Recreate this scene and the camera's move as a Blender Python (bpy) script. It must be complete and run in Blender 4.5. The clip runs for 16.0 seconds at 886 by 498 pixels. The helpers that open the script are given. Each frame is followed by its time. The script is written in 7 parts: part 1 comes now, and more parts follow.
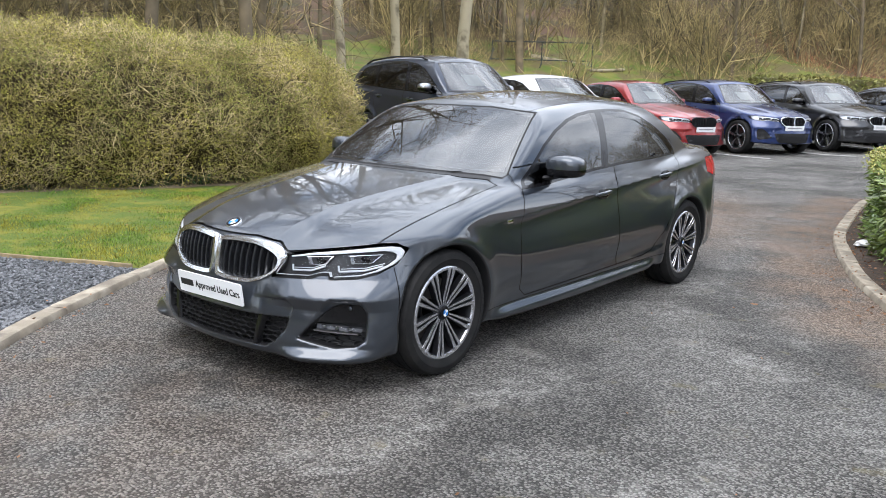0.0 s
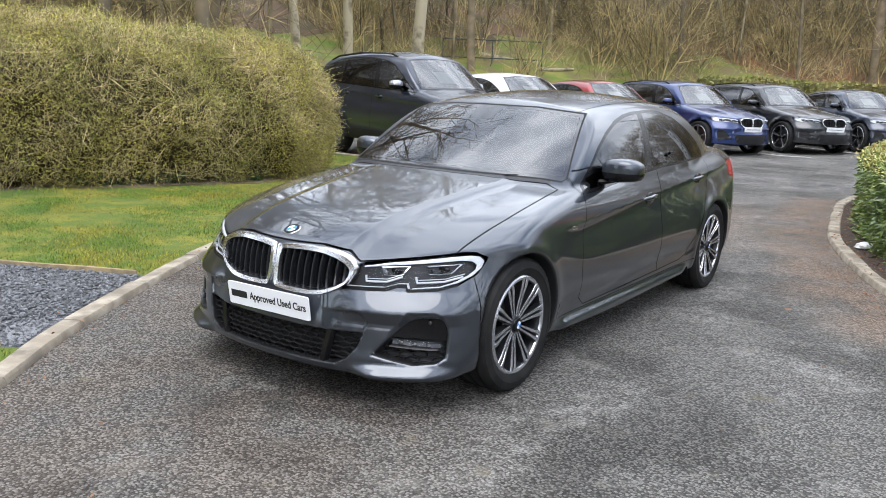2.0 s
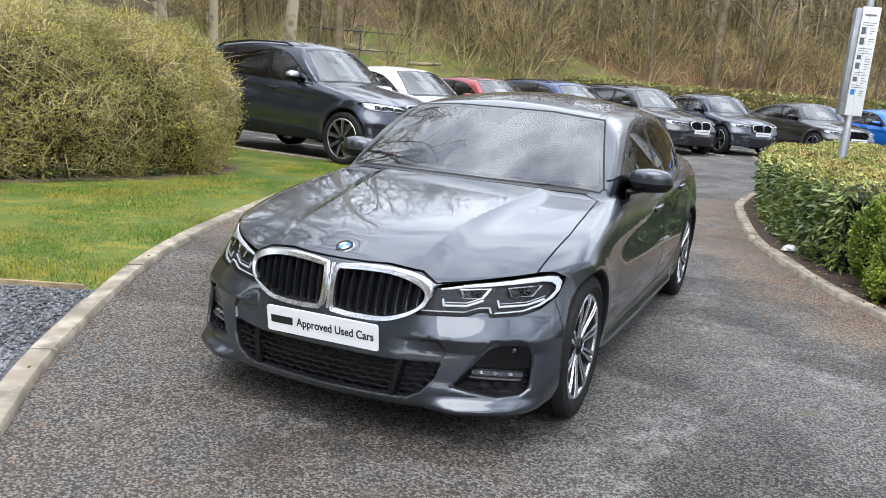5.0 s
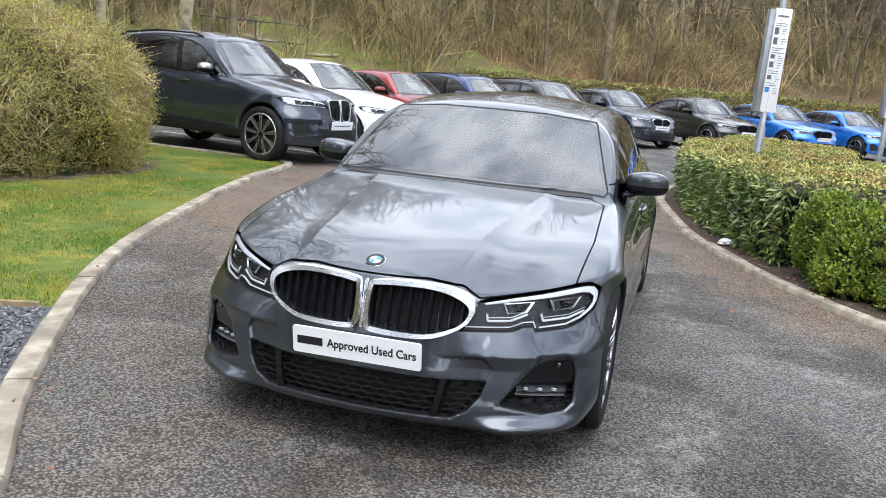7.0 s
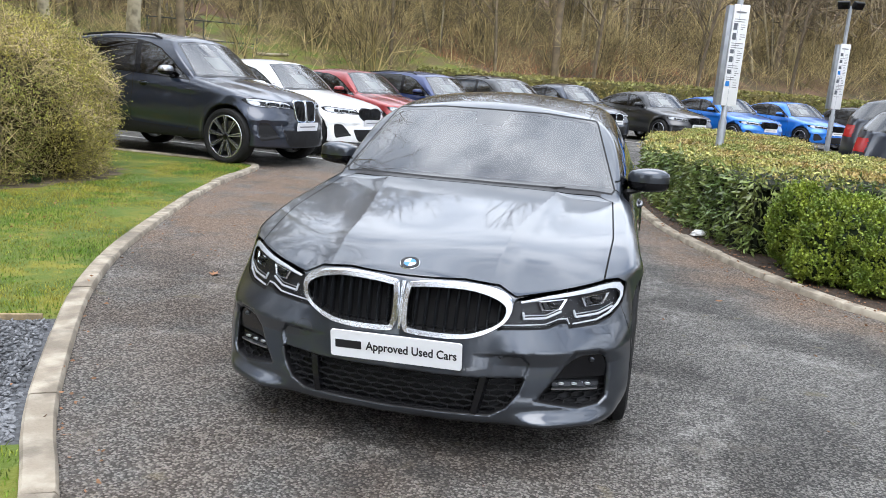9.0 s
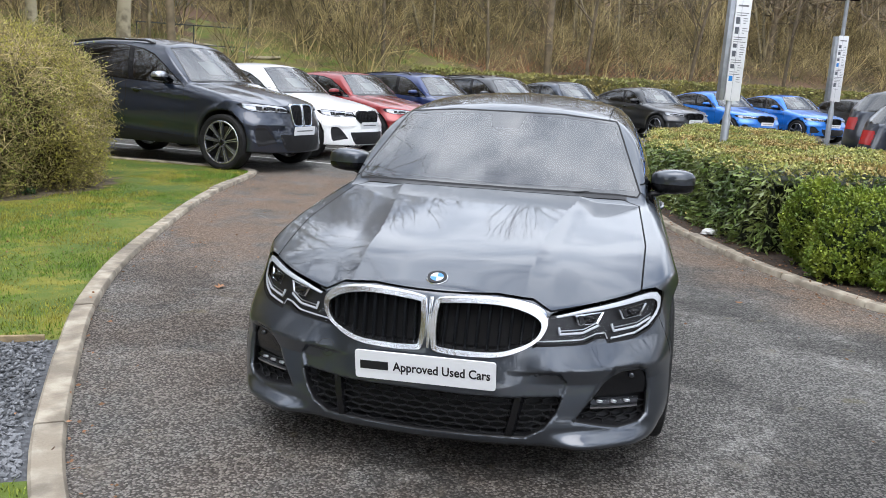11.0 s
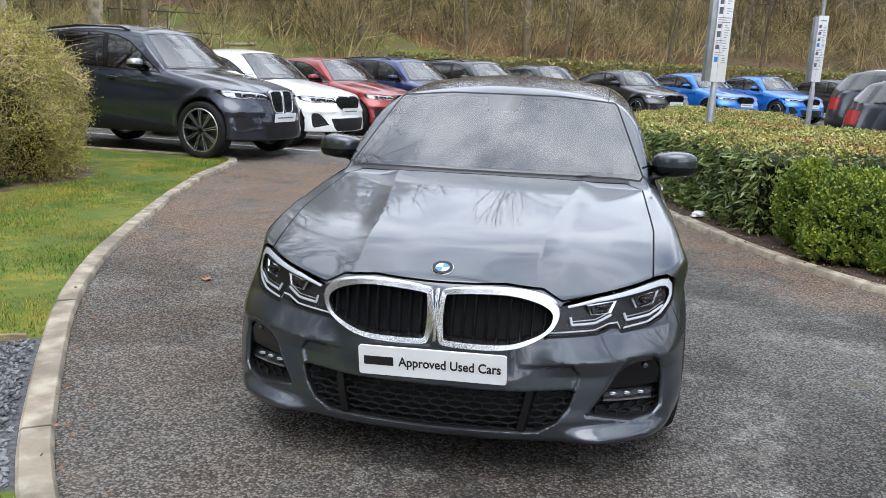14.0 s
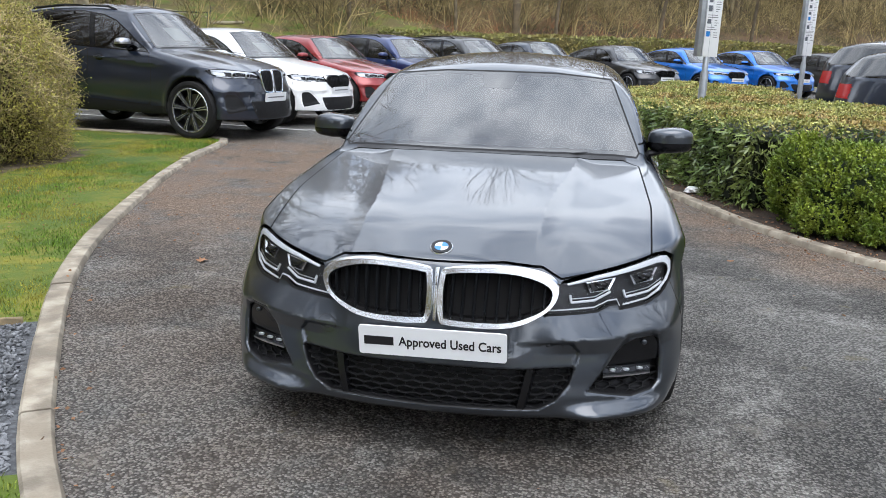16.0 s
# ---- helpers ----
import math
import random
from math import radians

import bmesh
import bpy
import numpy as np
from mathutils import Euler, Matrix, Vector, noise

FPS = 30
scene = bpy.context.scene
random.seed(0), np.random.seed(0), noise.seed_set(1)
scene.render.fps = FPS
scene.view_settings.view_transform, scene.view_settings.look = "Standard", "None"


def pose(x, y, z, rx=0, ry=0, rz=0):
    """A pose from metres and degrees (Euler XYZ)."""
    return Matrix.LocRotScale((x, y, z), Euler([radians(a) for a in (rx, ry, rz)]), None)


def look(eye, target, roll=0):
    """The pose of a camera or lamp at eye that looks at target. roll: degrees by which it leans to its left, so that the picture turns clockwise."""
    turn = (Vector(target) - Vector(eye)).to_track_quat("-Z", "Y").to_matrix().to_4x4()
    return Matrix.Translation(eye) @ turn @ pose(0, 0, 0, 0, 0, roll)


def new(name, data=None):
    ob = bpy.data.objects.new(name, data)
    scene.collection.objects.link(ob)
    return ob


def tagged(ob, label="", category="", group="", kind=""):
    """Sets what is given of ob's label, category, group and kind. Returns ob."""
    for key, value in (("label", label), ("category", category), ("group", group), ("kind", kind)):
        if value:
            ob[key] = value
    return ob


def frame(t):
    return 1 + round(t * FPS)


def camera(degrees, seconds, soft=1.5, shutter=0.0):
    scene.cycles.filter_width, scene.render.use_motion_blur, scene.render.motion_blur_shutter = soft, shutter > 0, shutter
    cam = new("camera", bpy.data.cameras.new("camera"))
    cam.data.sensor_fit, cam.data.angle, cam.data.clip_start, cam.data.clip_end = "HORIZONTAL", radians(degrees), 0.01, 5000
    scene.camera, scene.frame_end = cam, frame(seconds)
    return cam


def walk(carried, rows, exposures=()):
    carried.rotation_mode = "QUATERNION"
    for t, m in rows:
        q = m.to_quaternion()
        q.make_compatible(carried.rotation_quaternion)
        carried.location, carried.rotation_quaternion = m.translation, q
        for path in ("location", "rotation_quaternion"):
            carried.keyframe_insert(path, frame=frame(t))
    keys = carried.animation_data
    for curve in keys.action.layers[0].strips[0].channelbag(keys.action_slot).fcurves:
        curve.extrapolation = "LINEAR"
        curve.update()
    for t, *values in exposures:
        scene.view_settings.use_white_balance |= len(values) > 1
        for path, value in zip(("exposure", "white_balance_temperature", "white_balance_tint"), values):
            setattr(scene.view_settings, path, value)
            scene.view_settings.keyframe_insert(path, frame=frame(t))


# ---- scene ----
cam = camera(56.4, 16.0, soft=0.5)
PATH = [
    (0, (3.421, -3.119, 1.452), (2.175, -1.604, 1.063), 1.7),
    (0.5, (3.268, -3.181, 1.44), (2.068, -1.629, 1.051), 2.0),
    (1, (3.093, -3.213, 1.428), (1.928, -1.635, 1.04), 2.2),
    (1.5, (2.914, -3.247, 1.434), (1.768, -1.654, 1.046), 2.3),
    (2, (2.745, -3.329, 1.435), (1.624, -1.719, 1.045), 2.5),
    (2.5, (2.587, -3.429, 1.437), (1.507, -1.792, 1.045), 2.8),
    (3, (2.44, -3.488, 1.429), (1.416, -1.815, 1.037), 3.1),
    (3.5, (2.26, -3.505, 1.429), (1.279, -1.807, 1.036), 3.4),
    (4, (2.084, -3.496, 1.438), (1.161, -1.765, 1.045), 3.7),
    (4.2, (2.02, -3.504, 1.434), (1.123, -1.76, 1.043), 3.9),
    (6.5, (1.218, -3.532, 1.422), (0.61, -1.666, 1.034), 4.8),
    (7, (1.117, -3.577, 1.432), (0.575, -1.691, 1.046), 4.9),
    (7.5, (0.996, -3.651, 1.435), (0.532, -1.743, 1.054), 5.2),
    (8, (0.911, -3.695, 1.434), (0.486, -1.778, 1.055), 5.1),
    (8.5, (0.858, -3.713, 1.434), (0.439, -1.795, 1.051), 4.5),
    (9, (0.81, -3.718, 1.436), (0.388, -1.801, 1.052), 4.0),
    (9.5, (0.766, -3.718, 1.44), (0.344, -1.801, 1.056), 3.7),
    (12, (0.587, -3.462, 1.444), (0.192, -1.54, 1.058), 2.4),
    (12.5, (0.573, -3.456, 1.443), (0.19, -1.532, 1.055), 2.5),
    (13, (0.55, -3.453, 1.431), (0.175, -1.528, 1.042), 2.4),
    (13.5, (0.534, -3.455, 1.432), (0.169, -1.529, 1.033), 2.3),
    (14, (0.521, -3.456, 1.427), (0.166, -1.532, 1.011), 2.2),
    (14.5, (0.517, -3.465, 1.424), (0.173, -1.544, 0.989), 2.1),
    (15, (0.51, -3.467, 1.43), (0.172, -1.547, 0.98), 1.9),
    (15.5, (0.501, -3.464, 1.43), (0.168, -1.546, 0.97), 1.8),
    (16, (0.494, -3.455, 1.428), (0.163, -1.538, 0.961), 1.7),
]
walk(cam, [(t, look(eye, target, roll)) for t, eye, target, roll in PATH], [(0, 0.76, 6390, 12), (7, 0.77, 6360, 11.5), (8.5, 0.76, 6360, 11.5), (9.5, 0.69, 6360, 11.5), (12, 0.50, 6380, 12), (16, 0.49, 6350, 11)])

# ---- world and light ----
world = bpy.data.worlds.new("sky")
scene.world = world
world.use_nodes = True
wn, wl = world.node_tree.nodes, world.node_tree.links
wn.clear()
w_out = wn.new("ShaderNodeOutputWorld")
w_bg = wn.new("ShaderNodeBackground")
w_sky = wn.new("ShaderNodeTexSky")
w_sky.sky_type, w_sky.sun_disc = "NISHITA", False
SUN_ELEVATION, SUN_TURN = radians(64), radians(165)
w_sky.sun_elevation, w_sky.sun_rotation = SUN_ELEVATION, SUN_TURN
w_sky.air_density, w_sky.dust_density = 1.0, 2.0
# broken cloud cover: soft grey and white masses over the blue
w_co = wn.new("ShaderNodeTexCoord")
w_map = wn.new("ShaderNodeMapping")
w_map.inputs["Scale"].default_value = (1.0, 1.0, 2.2)
w_n1 = wn.new("ShaderNodeTexNoise")
w_n1.inputs["Scale"].default_value, w_n1.inputs["Detail"].default_value, w_n1.inputs["Roughness"].default_value = 2.3, 5, 0.52
w_n2 = wn.new("ShaderNodeTexNoise")
w_n2.inputs["Scale"].default_value, w_n2.inputs["Detail"].default_value = 5.5, 4
w_cov = wn.new("ShaderNodeValToRGB")
w_cov.color_ramp.elements[0].position, w_cov.color_ramp.elements[1].position = 0.30, 0.52
w_shade = wn.new("ShaderNodeValToRGB")
w_shade.color_ramp.elements[0].position, w_shade.color_ramp.elements[1].position = 0.30, 0.72
w_shade.color_ramp.elements[0].color, w_shade.color_ramp.elements[1].color = (8.0, 8.9, 10.2, 1), (14.2, 14.9, 15.8, 1)
w_mix = wn.new("ShaderNodeMixRGB")
wl.new(w_co.outputs["Generated"], w_map.inputs["Vector"])
wl.new(w_map.outputs["Vector"], w_n1.inputs["Vector"])
wl.new(w_map.outputs["Vector"], w_n2.inputs["Vector"])
wl.new(w_n1.outputs["Fac"], w_cov.inputs["Fac"])
wl.new(w_n2.outputs["Fac"], w_shade.inputs["Fac"])
wl.new(w_cov.outputs["Color"], w_mix.inputs["Fac"])
wl.new(w_sky.outputs["Color"], w_mix.inputs["Color1"])
wl.new(w_shade.outputs["Color"], w_mix.inputs["Color2"])
wl.new(w_mix.outputs["Color"], w_bg.inputs["Color"])
w_bg.inputs["Strength"].default_value = 0.14
wl.new(w_bg.outputs["Background"], w_out.inputs["Surface"])

sun_data = bpy.data.lights.new("sun", "SUN")
sun_data.energy, sun_data.angle, sun_data.color = 1.2, radians(50), (1.0, 0.97, 0.93)
sun = new("sun", sun_data)
sun.matrix_world = look((0, 0, 30), Vector((0, 0, 30)) - Vector((math.sin(SUN_TURN) * math.cos(SUN_ELEVATION), math.cos(SUN_TURN) * math.cos(SUN_ELEVATION), math.sin(SUN_ELEVATION))))

# ---- materials ----
def material(name, colour, rough=0.6, metal=0.0, second=None, scale=8.0, detail=4.0, low=0.35, high=0.65, bump=0.0, bump_scale=40.0, coat=0.0, rough2=None, third=None, scale3=0.7, island=0.0, objrand=0.0, emit=0.0, spec=0.5, distort=0.0):
    """A procedural surface: two colours mixed by noise, a third at another scale, relief, and variation by piece."""
    m = bpy.data.materials.new(name)
    m.use_nodes = True
    n, l = m.node_tree.nodes, m.node_tree.links
    b = n["Principled BSDF"]
    b.inputs["Roughness"].default_value, b.inputs["Metallic"].default_value = rough, metal
    b.inputs["Specular IOR Level"].default_value = spec
    b.inputs["Coat Weight"].default_value, b.inputs["Coat Roughness"].default_value = coat, 0.03
    co = n.new("ShaderNodeTexCoord")
    def mix(fac, a, c, kind="MIX"):
        x = n.new("ShaderNodeMixRGB")
        x.blend_type = kind
        for key, v in (("Fac", fac), ("Color1", a), ("Color2", c)):
            if isinstance(v, (int, float)):
                x.inputs[key].default_value = v
            elif isinstance(v, tuple):
                x.inputs[key].default_value = (*v, 1)
            else:
                l.new(v, x.inputs[key])
        return x.outputs["Color"]
    def ramp(src, lo, hi):
        r = n.new("ShaderNodeMapRange")
        r.interpolation_type = "SMOOTHSTEP"
        l.new(src, r.inputs["Value"])
        r.inputs["From Min"].default_value, r.inputs["From Max"].default_value = lo, hi
        return r.outputs["Result"]
    def tex(sc, det, dist=0.0):
        t = n.new("ShaderNodeTexNoise")
        t.inputs["Scale"].default_value, t.inputs["Detail"].default_value, t.inputs["Distortion"].default_value = sc, det, dist
        l.new(co.outputs["Object"], t.inputs["Vector"])
        return t.outputs["Fac"]
    col = colour
    if second:
        f = ramp(tex(scale, detail, distort), low, high)
        col = mix(f, colour, second)
        if rough2 is not None:
            r = n.new("ShaderNodeMapRange")
            l.new(f, r.inputs["Value"])
            r.inputs["To Min"].default_value, r.inputs["To Max"].default_value = rough, rough2
            l.new(r.outputs["Result"], b.inputs["Roughness"])
    if third:
        col = mix(ramp(tex(scale3, 5), 0.42, 0.66), col, third)
    for amount, node, out in ((island, "ShaderNodeNewGeometry", "Random Per Island"), (objrand, "ShaderNodeObjectInfo", "Random")):
        if amount:
            g = n.new(node)
            r = n.new("ShaderNodeMapRange")
            l.new(g.outputs[out], r.inputs["Value"])
            r.inputs["To Min"].default_value, r.inputs["To Max"].default_value = 1 - amount, 1 + amount
            col = mix(1.0, col, r.outputs["Result"], "MULTIPLY")
    if isinstance(col, tuple):
        b.inputs["Base Color"].default_value = (*col, 1)
    else:
        l.new(col, b.inputs["Base Color"])
    if bump:
        bp = n.new("ShaderNodeBump")
        bp.inputs["Strength"].default_value, bp.inputs["Distance"].default_value = bump, 0.01
        l.new(tex(bump_scale, 3), bp.inputs["Height"])
        l.new(bp.outputs["Normal"], b.inputs["Normal"])
    if emit:
        b.inputs["Emission Color"].default_value, b.inputs["Emission Strength"].default_value = (*colour, 1), emit
    return m


def paint(name, colour, rough=0.28, metal=0.55, ior=1.6):
    """Metallic car paint under clear coat, with a faint film of dust."""
    m = material(name, colour, rough, metal, second=tuple(c * 1.25 for c in colour), scale=900, detail=1, coat=1.0, bump=0.0)
    b = m.node_tree.nodes["Principled BSDF"]
    b.inputs["Coat IOR"].default_value, b.inputs["Coat Roughness"].default_value = ior, 0.015
    return m


def glass(name, tint, ior=1.5):
    """A thin pane: clear or tinted, with the gloss of glass."""
    m = bpy.data.materials.new(name)
    m.use_nodes = True
    n, l = m.node_tree.nodes, m.node_tree.links
    n.remove(n["Principled BSDF"])
    tr, gl, mx, fr = n.new("ShaderNodeBsdfTransparent"), n.new("ShaderNodeBsdfGlossy"), n.new("ShaderNodeMixShader"), n.new("ShaderNodeFresnel")
    tr.inputs["Color"].default_value = (*tint, 1)
    gl.inputs["Roughness"].default_value = 0.01
    fr.inputs["IOR"].default_value = ior
    l.new(fr.outputs["Fac"], mx.inputs["Fac"])
    l.new(tr.outputs["BSDF"], mx.inputs[1])
    l.new(gl.outputs["BSDF"], mx.inputs[2])
    l.new(mx.outputs["Shader"], n["Material Output"].inputs["Surface"])
    return m


M = {}
M["grey_paint"] = paint("dark grey metallic paint", (0.033, 0.041, 0.054), rough=0.36, metal=0.75, ior=1.74)
M["navy_paint"] = paint("blue-black metallic paint", (0.012, 0.019, 0.036), ior=1.7)
M["white_paint"] = paint("white paint", (0.78, 0.78, 0.77), metal=0.0, rough=0.35)
M["red_paint"] = paint("red metallic paint", (0.23, 0.012, 0.013), metal=0.4)
M["blue_paint"] = paint("dark blue metallic paint", (0.008, 0.024, 0.105), metal=0.4)
M["graphite_paint"] = paint("graphite metallic paint", (0.022, 0.023, 0.026))
M["bright_blue_paint"] = paint("bright blue metallic paint", (0.008, 0.15, 0.56), metal=0.35)
M["black_plastic"] = material("black plastic", (0.008, 0.008, 0.009), 0.5, spec=0.3, bump=0.15, bump_scale=500)
M["gloss_black"] = material("gloss black", (0.005, 0.005, 0.006), 0.2, spec=0.35)
M["cowl"] = material("black scuttle plastic", (0.018, 0.018, 0.020), 0.42, spec=0.5, bump=0.12, bump_scale=300)
M["inner"] = material("dark inner shell", (0.008, 0.008, 0.009), 0.8)
M["trim_dark"] = material("dark interior cloth", (0.02, 0.02, 0.022), 0.8, second=(0.03, 0.03, 0.032), scale=60)
M["dash"] = material("dark dashboard", (0.018, 0.018, 0.02), 0.7, bump=0.2, bump_scale=600)
M["chrome"] = material("chrome", (0.80, 0.81, 0.83), 0.18, 1.0)
M["satin"] = material("satin silver", (0.55, 0.56, 0.58), 0.28, 1.0)
M["rim_face"] = material("machined alloy", (0.50, 0.51, 0.54), 0.25, 0.85)
M["rim_dark"] = material("dark grey alloy", (0.035, 0.036, 0.04), 0.35, 0.6)
M["tyre"] = material("tyre rubber", (0.010, 0.010, 0.0105), 0.75, spec=0.25, second=(0.018, 0.0175, 0.017), scale=9, bump=0.2, bump_scale=200)
M["disc"] = material("brake disc steel", (0.25, 0.24, 0.23), 0.4, 1.0)
M["windscreen"] = glass("windscreen glass", (0.60, 0.66, 0.64), 2.75)
M["seal"] = glass("blacked-out glass edge", (0.015, 0.016, 0.016), 2.6)
M["side_glass"] = glass("side window glass", (0.16, 0.18, 0.18), 2.1)
M["privacy"] = glass("dark tinted glass", (0.10, 0.11, 0.11), 1.9)
M["clear"] = glass("clear lens", (0.96, 0.97, 0.98), 1.22)
M["lamp_dark"] = material("dark lamp housing", (0.018, 0.018, 0.020), 0.42, 0.2)
M["lamp_white"] = material("white light guide", (0.62, 0.64, 0.68), 0.2, coat=0.5)
M["red_lens"] = material("red lamp lens", (0.40, 0.008, 0.010), 0.25, coat=0.2)
M["plate"] = material("white number plate", (0.82, 0.83, 0.84), 0.35)
M["ink"] = material("black print", (0.01, 0.01, 0.012), 0.5)
M["sky_blue"] = material("blue enamel", (0.03, 0.22, 0.62), 0.2, coat=0.5)
M["white_enamel"] = material("white enamel", (0.85, 0.86, 0.88), 0.25, coat=0.5)
def asphalt():
    """Worn dark asphalt: pale chippings in the binder, damp stains, worn pale patches and brown dirt."""
    m = material("worn asphalt", (0.062, 0.060, 0.060), 0.85, spec=0.28)
    n, l = m.node_tree.nodes, m.node_tree.links
    b = n["Principled BSDF"]
    co = n.new("ShaderNodeTexCoord")
    def noise_(sc, det, rough=0.55, dist=0.0):
        t = n.new("ShaderNodeTexNoise")
        t.inputs["Scale"].default_value, t.inputs["Detail"].default_value, t.inputs["Roughness"].default_value, t.inputs["Distortion"].default_value = sc, det, rough, dist
        l.new(co.outputs["Object"], t.inputs["Vector"])
        return t.outputs["Fac"]
    def rng(src, a, c, lo=0.0, hi=1.0):
        r = n.new("ShaderNodeMapRange")
        r.interpolation_type = "SMOOTHSTEP"
        l.new(src, r.inputs["Value"])
        for key, v in (("From Min", a), ("From Max", c), ("To Min", lo), ("To Max", hi)):
            r.inputs[key].default_value = v
        return r.outputs["Result"]
    def mix(fac, a, c, kind="MIX"):
        x = n.new("ShaderNodeMixRGB")
        x.blend_type = kind
        for key, v in (("Fac", fac), ("Color1", a), ("Color2", c)):
            if isinstance(v, float):
                x.inputs[key].default_value = v
            elif isinstance(v, tuple):
                x.inputs[key].default_value = (*v, 1)
            else:
                l.new(v, x.inputs[key])
        return x.outputs["Color"]
    def math_(op, a, c):
        x = n.new("ShaderNodeMath")
        x.operation = op
        for i, v in enumerate((a, c)):
            if isinstance(v, float):
                x.inputs[i].default_value = v
            else:
                l.new(v, x.inputs[i])
        return x.outputs[0]
    vo = n.new("ShaderNodeTexVoronoi")
    vo.inputs["Scale"].default_value = 92
    l.new(co.outputs["Object"], vo.inputs["Vector"])
    sep = n.new("ShaderNodeSeparateColor")
    l.new(vo.outputs["Color"], sep.inputs["Color"])
    stone = math_("MULTIPLY", rng(sep.outputs["Red"], 0.0, 1.0, 0.15, 0.95), rng(vo.outputs["Distance"], 0.74, 0.44))
    fine = noise_(160, 3, 0.7)
    worn = rng(noise_(1.15, 8, 0.62, 0.2), 0.49, 0.60)
    col = mix(stone, (0.036, 0.034, 0.031), (0.335, 0.322, 0.295))
    col = mix(math_("MULTIPLY", rng(fine, 0.45, 0.75), 0.35), col, (0.20, 0.190, 0.172))
    pale = mix(stone, (0.16, 0.153, 0.140), (0.45, 0.435, 0.405))
    col = mix(math_("MULTIPLY", worn, rng(noise_(9, 6, 0.75), 0.42, 0.62)), col, pale)
    dark = mix(stone, (0.018, 0.017, 0.016), (0.185, 0.176, 0.160))
    col = mix(math_("MULTIPLY", rng(noise_(0.95, 8, 0.64, 0.3), 0.47, 0.59), 0.8), col, dark)
    col = mix(math_("MULTIPLY", rng(noise_(2.3, 8, 0.7), 0.55, 0.70), 0.40), col, (0.17, 0.15, 0.12))
    moss = math_("MULTIPLY", rng(noise_(4.5, 4, 0.6), 0.63, 0.72), 0.45)
    col = mix(moss, col, (0.15, 0.125, 0.055))
    # red-brown dirt swept against the lawn side
    sepv = n.new("ShaderNodeVectorMath")
    sepv.operation = "DISTANCE"
    l.new(co.outputs["Object"], sepv.inputs[0])
    sepv.inputs[1].default_value = (-3.0, 5.4, 0)
    near = rng(sepv.outputs["Value"], 4.6, 2.0)
    swept = [((-1.5, 0.8, 0), 2.4, 0.3), ((-0.2, -1.9, 0), 2.4, 0.28), ((0.1, -4.5, 0), 2.2, 0.3)]
    swept += [((x - 0.12, y - 0.10, 0), 0.85, 0.85) for x, y in ((0.74, 9.1), (0.82, 8.2), (0.93, 7.3), (1.12, 6.2), (1.36, 5.3), (1.66, 4.4), (2.05, 3.5), (2.5, 2.75), (3.2, 2.1))]
    for place, reach, most in swept:
        d2 = n.new("ShaderNodeVectorMath")
        d2.operation = "DISTANCE"
        l.new(co.outputs["Object"], d2.inputs[0])
        d2.inputs[1].default_value = place
        near = math_("MAXIMUM", near, rng(d2.outputs["Value"], reach, reach * 0.3, 0.0, most))
    dirt = math_("MULTIPLY", near, rng(noise_(1.8, 6, 0.65), 0.30, 0.56))
    earth = mix(stone, (0.095, 0.060, 0.039), (0.44, 0.325, 0.235))
    col = mix(math_("MULTIPLY", dirt, 0.92), col, earth)
    # dark patch under the nose of the car: oil drips and painted-in car shadow
    oil_shadow = n.new("ShaderNodeVectorMath")
    oil_shadow.operation = "DISTANCE"
    l.new(co.outputs["Object"], oil_shadow.inputs[0])
    oil_shadow.inputs[1].default_value = (0.0, -0.75, 0)
    oil_shadow_mask = math_("MULTIPLY", rng(oil_shadow.outputs["Value"], 0.75, 0.2), rng(noise_(5, 5, 0.6), 0.44, 0.58))
    col = mix(math_("MULTIPLY", oil_shadow_mask, 0.38), col, (0.028, 0.027, 0.025))
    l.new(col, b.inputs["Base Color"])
    l.new(rng(noise_(0.5, 4), 0.4, 0.7, 0.62, 0.9), b.inputs["Roughness"])
    bp = n.new("ShaderNodeBump")
    bp.inputs["Strength"].default_value, bp.inputs["Distance"].default_value = 1.0, 0.009
    l.new(math_("ADD", math_("MULTIPLY", fine, 0.5), rng(vo.outputs["Distance"], 0.7, 0.1)), bp.inputs["Height"])
    l.new(bp.outputs["Normal"], b.inputs["Normal"])
    return m


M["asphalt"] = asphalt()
M["lawn"] = material("mossy lawn", (0.088, 0.125, 0.012), 0.9, second=(0.20, 0.185, 0.020), scale=2.6, detail=8, low=0.44, high=0.56, third=(0.05, 0.095, 0.008), scale3=1.3, bump=0.8, bump_scale=60)
M["slate"] = material("grey slate chippings", (0.10, 0.104, 0.112), 0.75, second=(0.05, 0.052, 0.056), scale=40, bump=0.6, bump_scale=70)
M["chip"] = material("slate chip", (0.185, 0.190, 0.198), 0.65, second=(0.10, 0.103, 0.108), scale=25, island=0.5)
M["soil"] = material("dark bed soil", (0.035, 0.024, 0.017), 0.95, second=(0.07, 0.045, 0.028), scale=14, detail=8, bump=1.0, bump_scale=45)
M["hedge_soil"] = material("dry leafy soil", (0.10, 0.075, 0.045), 0.95, second=(0.22, 0.17, 0.11), scale=22, detail=8, third=(0.08, 0.06, 0.035), scale3=2.5, bump=1.0, bump_scale=50)
M["bank"] = material("woodland floor", (0.095, 0.062, 0.034), 0.95, second=(0.060, 0.055, 0.020), scale=0.9, detail=8, third=(0.15, 0.085, 0.050), scale3=0.4, bump=1.0, bump_scale=8)
M["concrete"] = material("weathered concrete", (0.29, 0.245, 0.185), 0.9, second=(0.42, 0.37, 0.29), scale=9, detail=8, third=(0.20, 0.17, 0.13), scale3=5.0, bump=0.6, bump_scale=90, objrand=0.12)
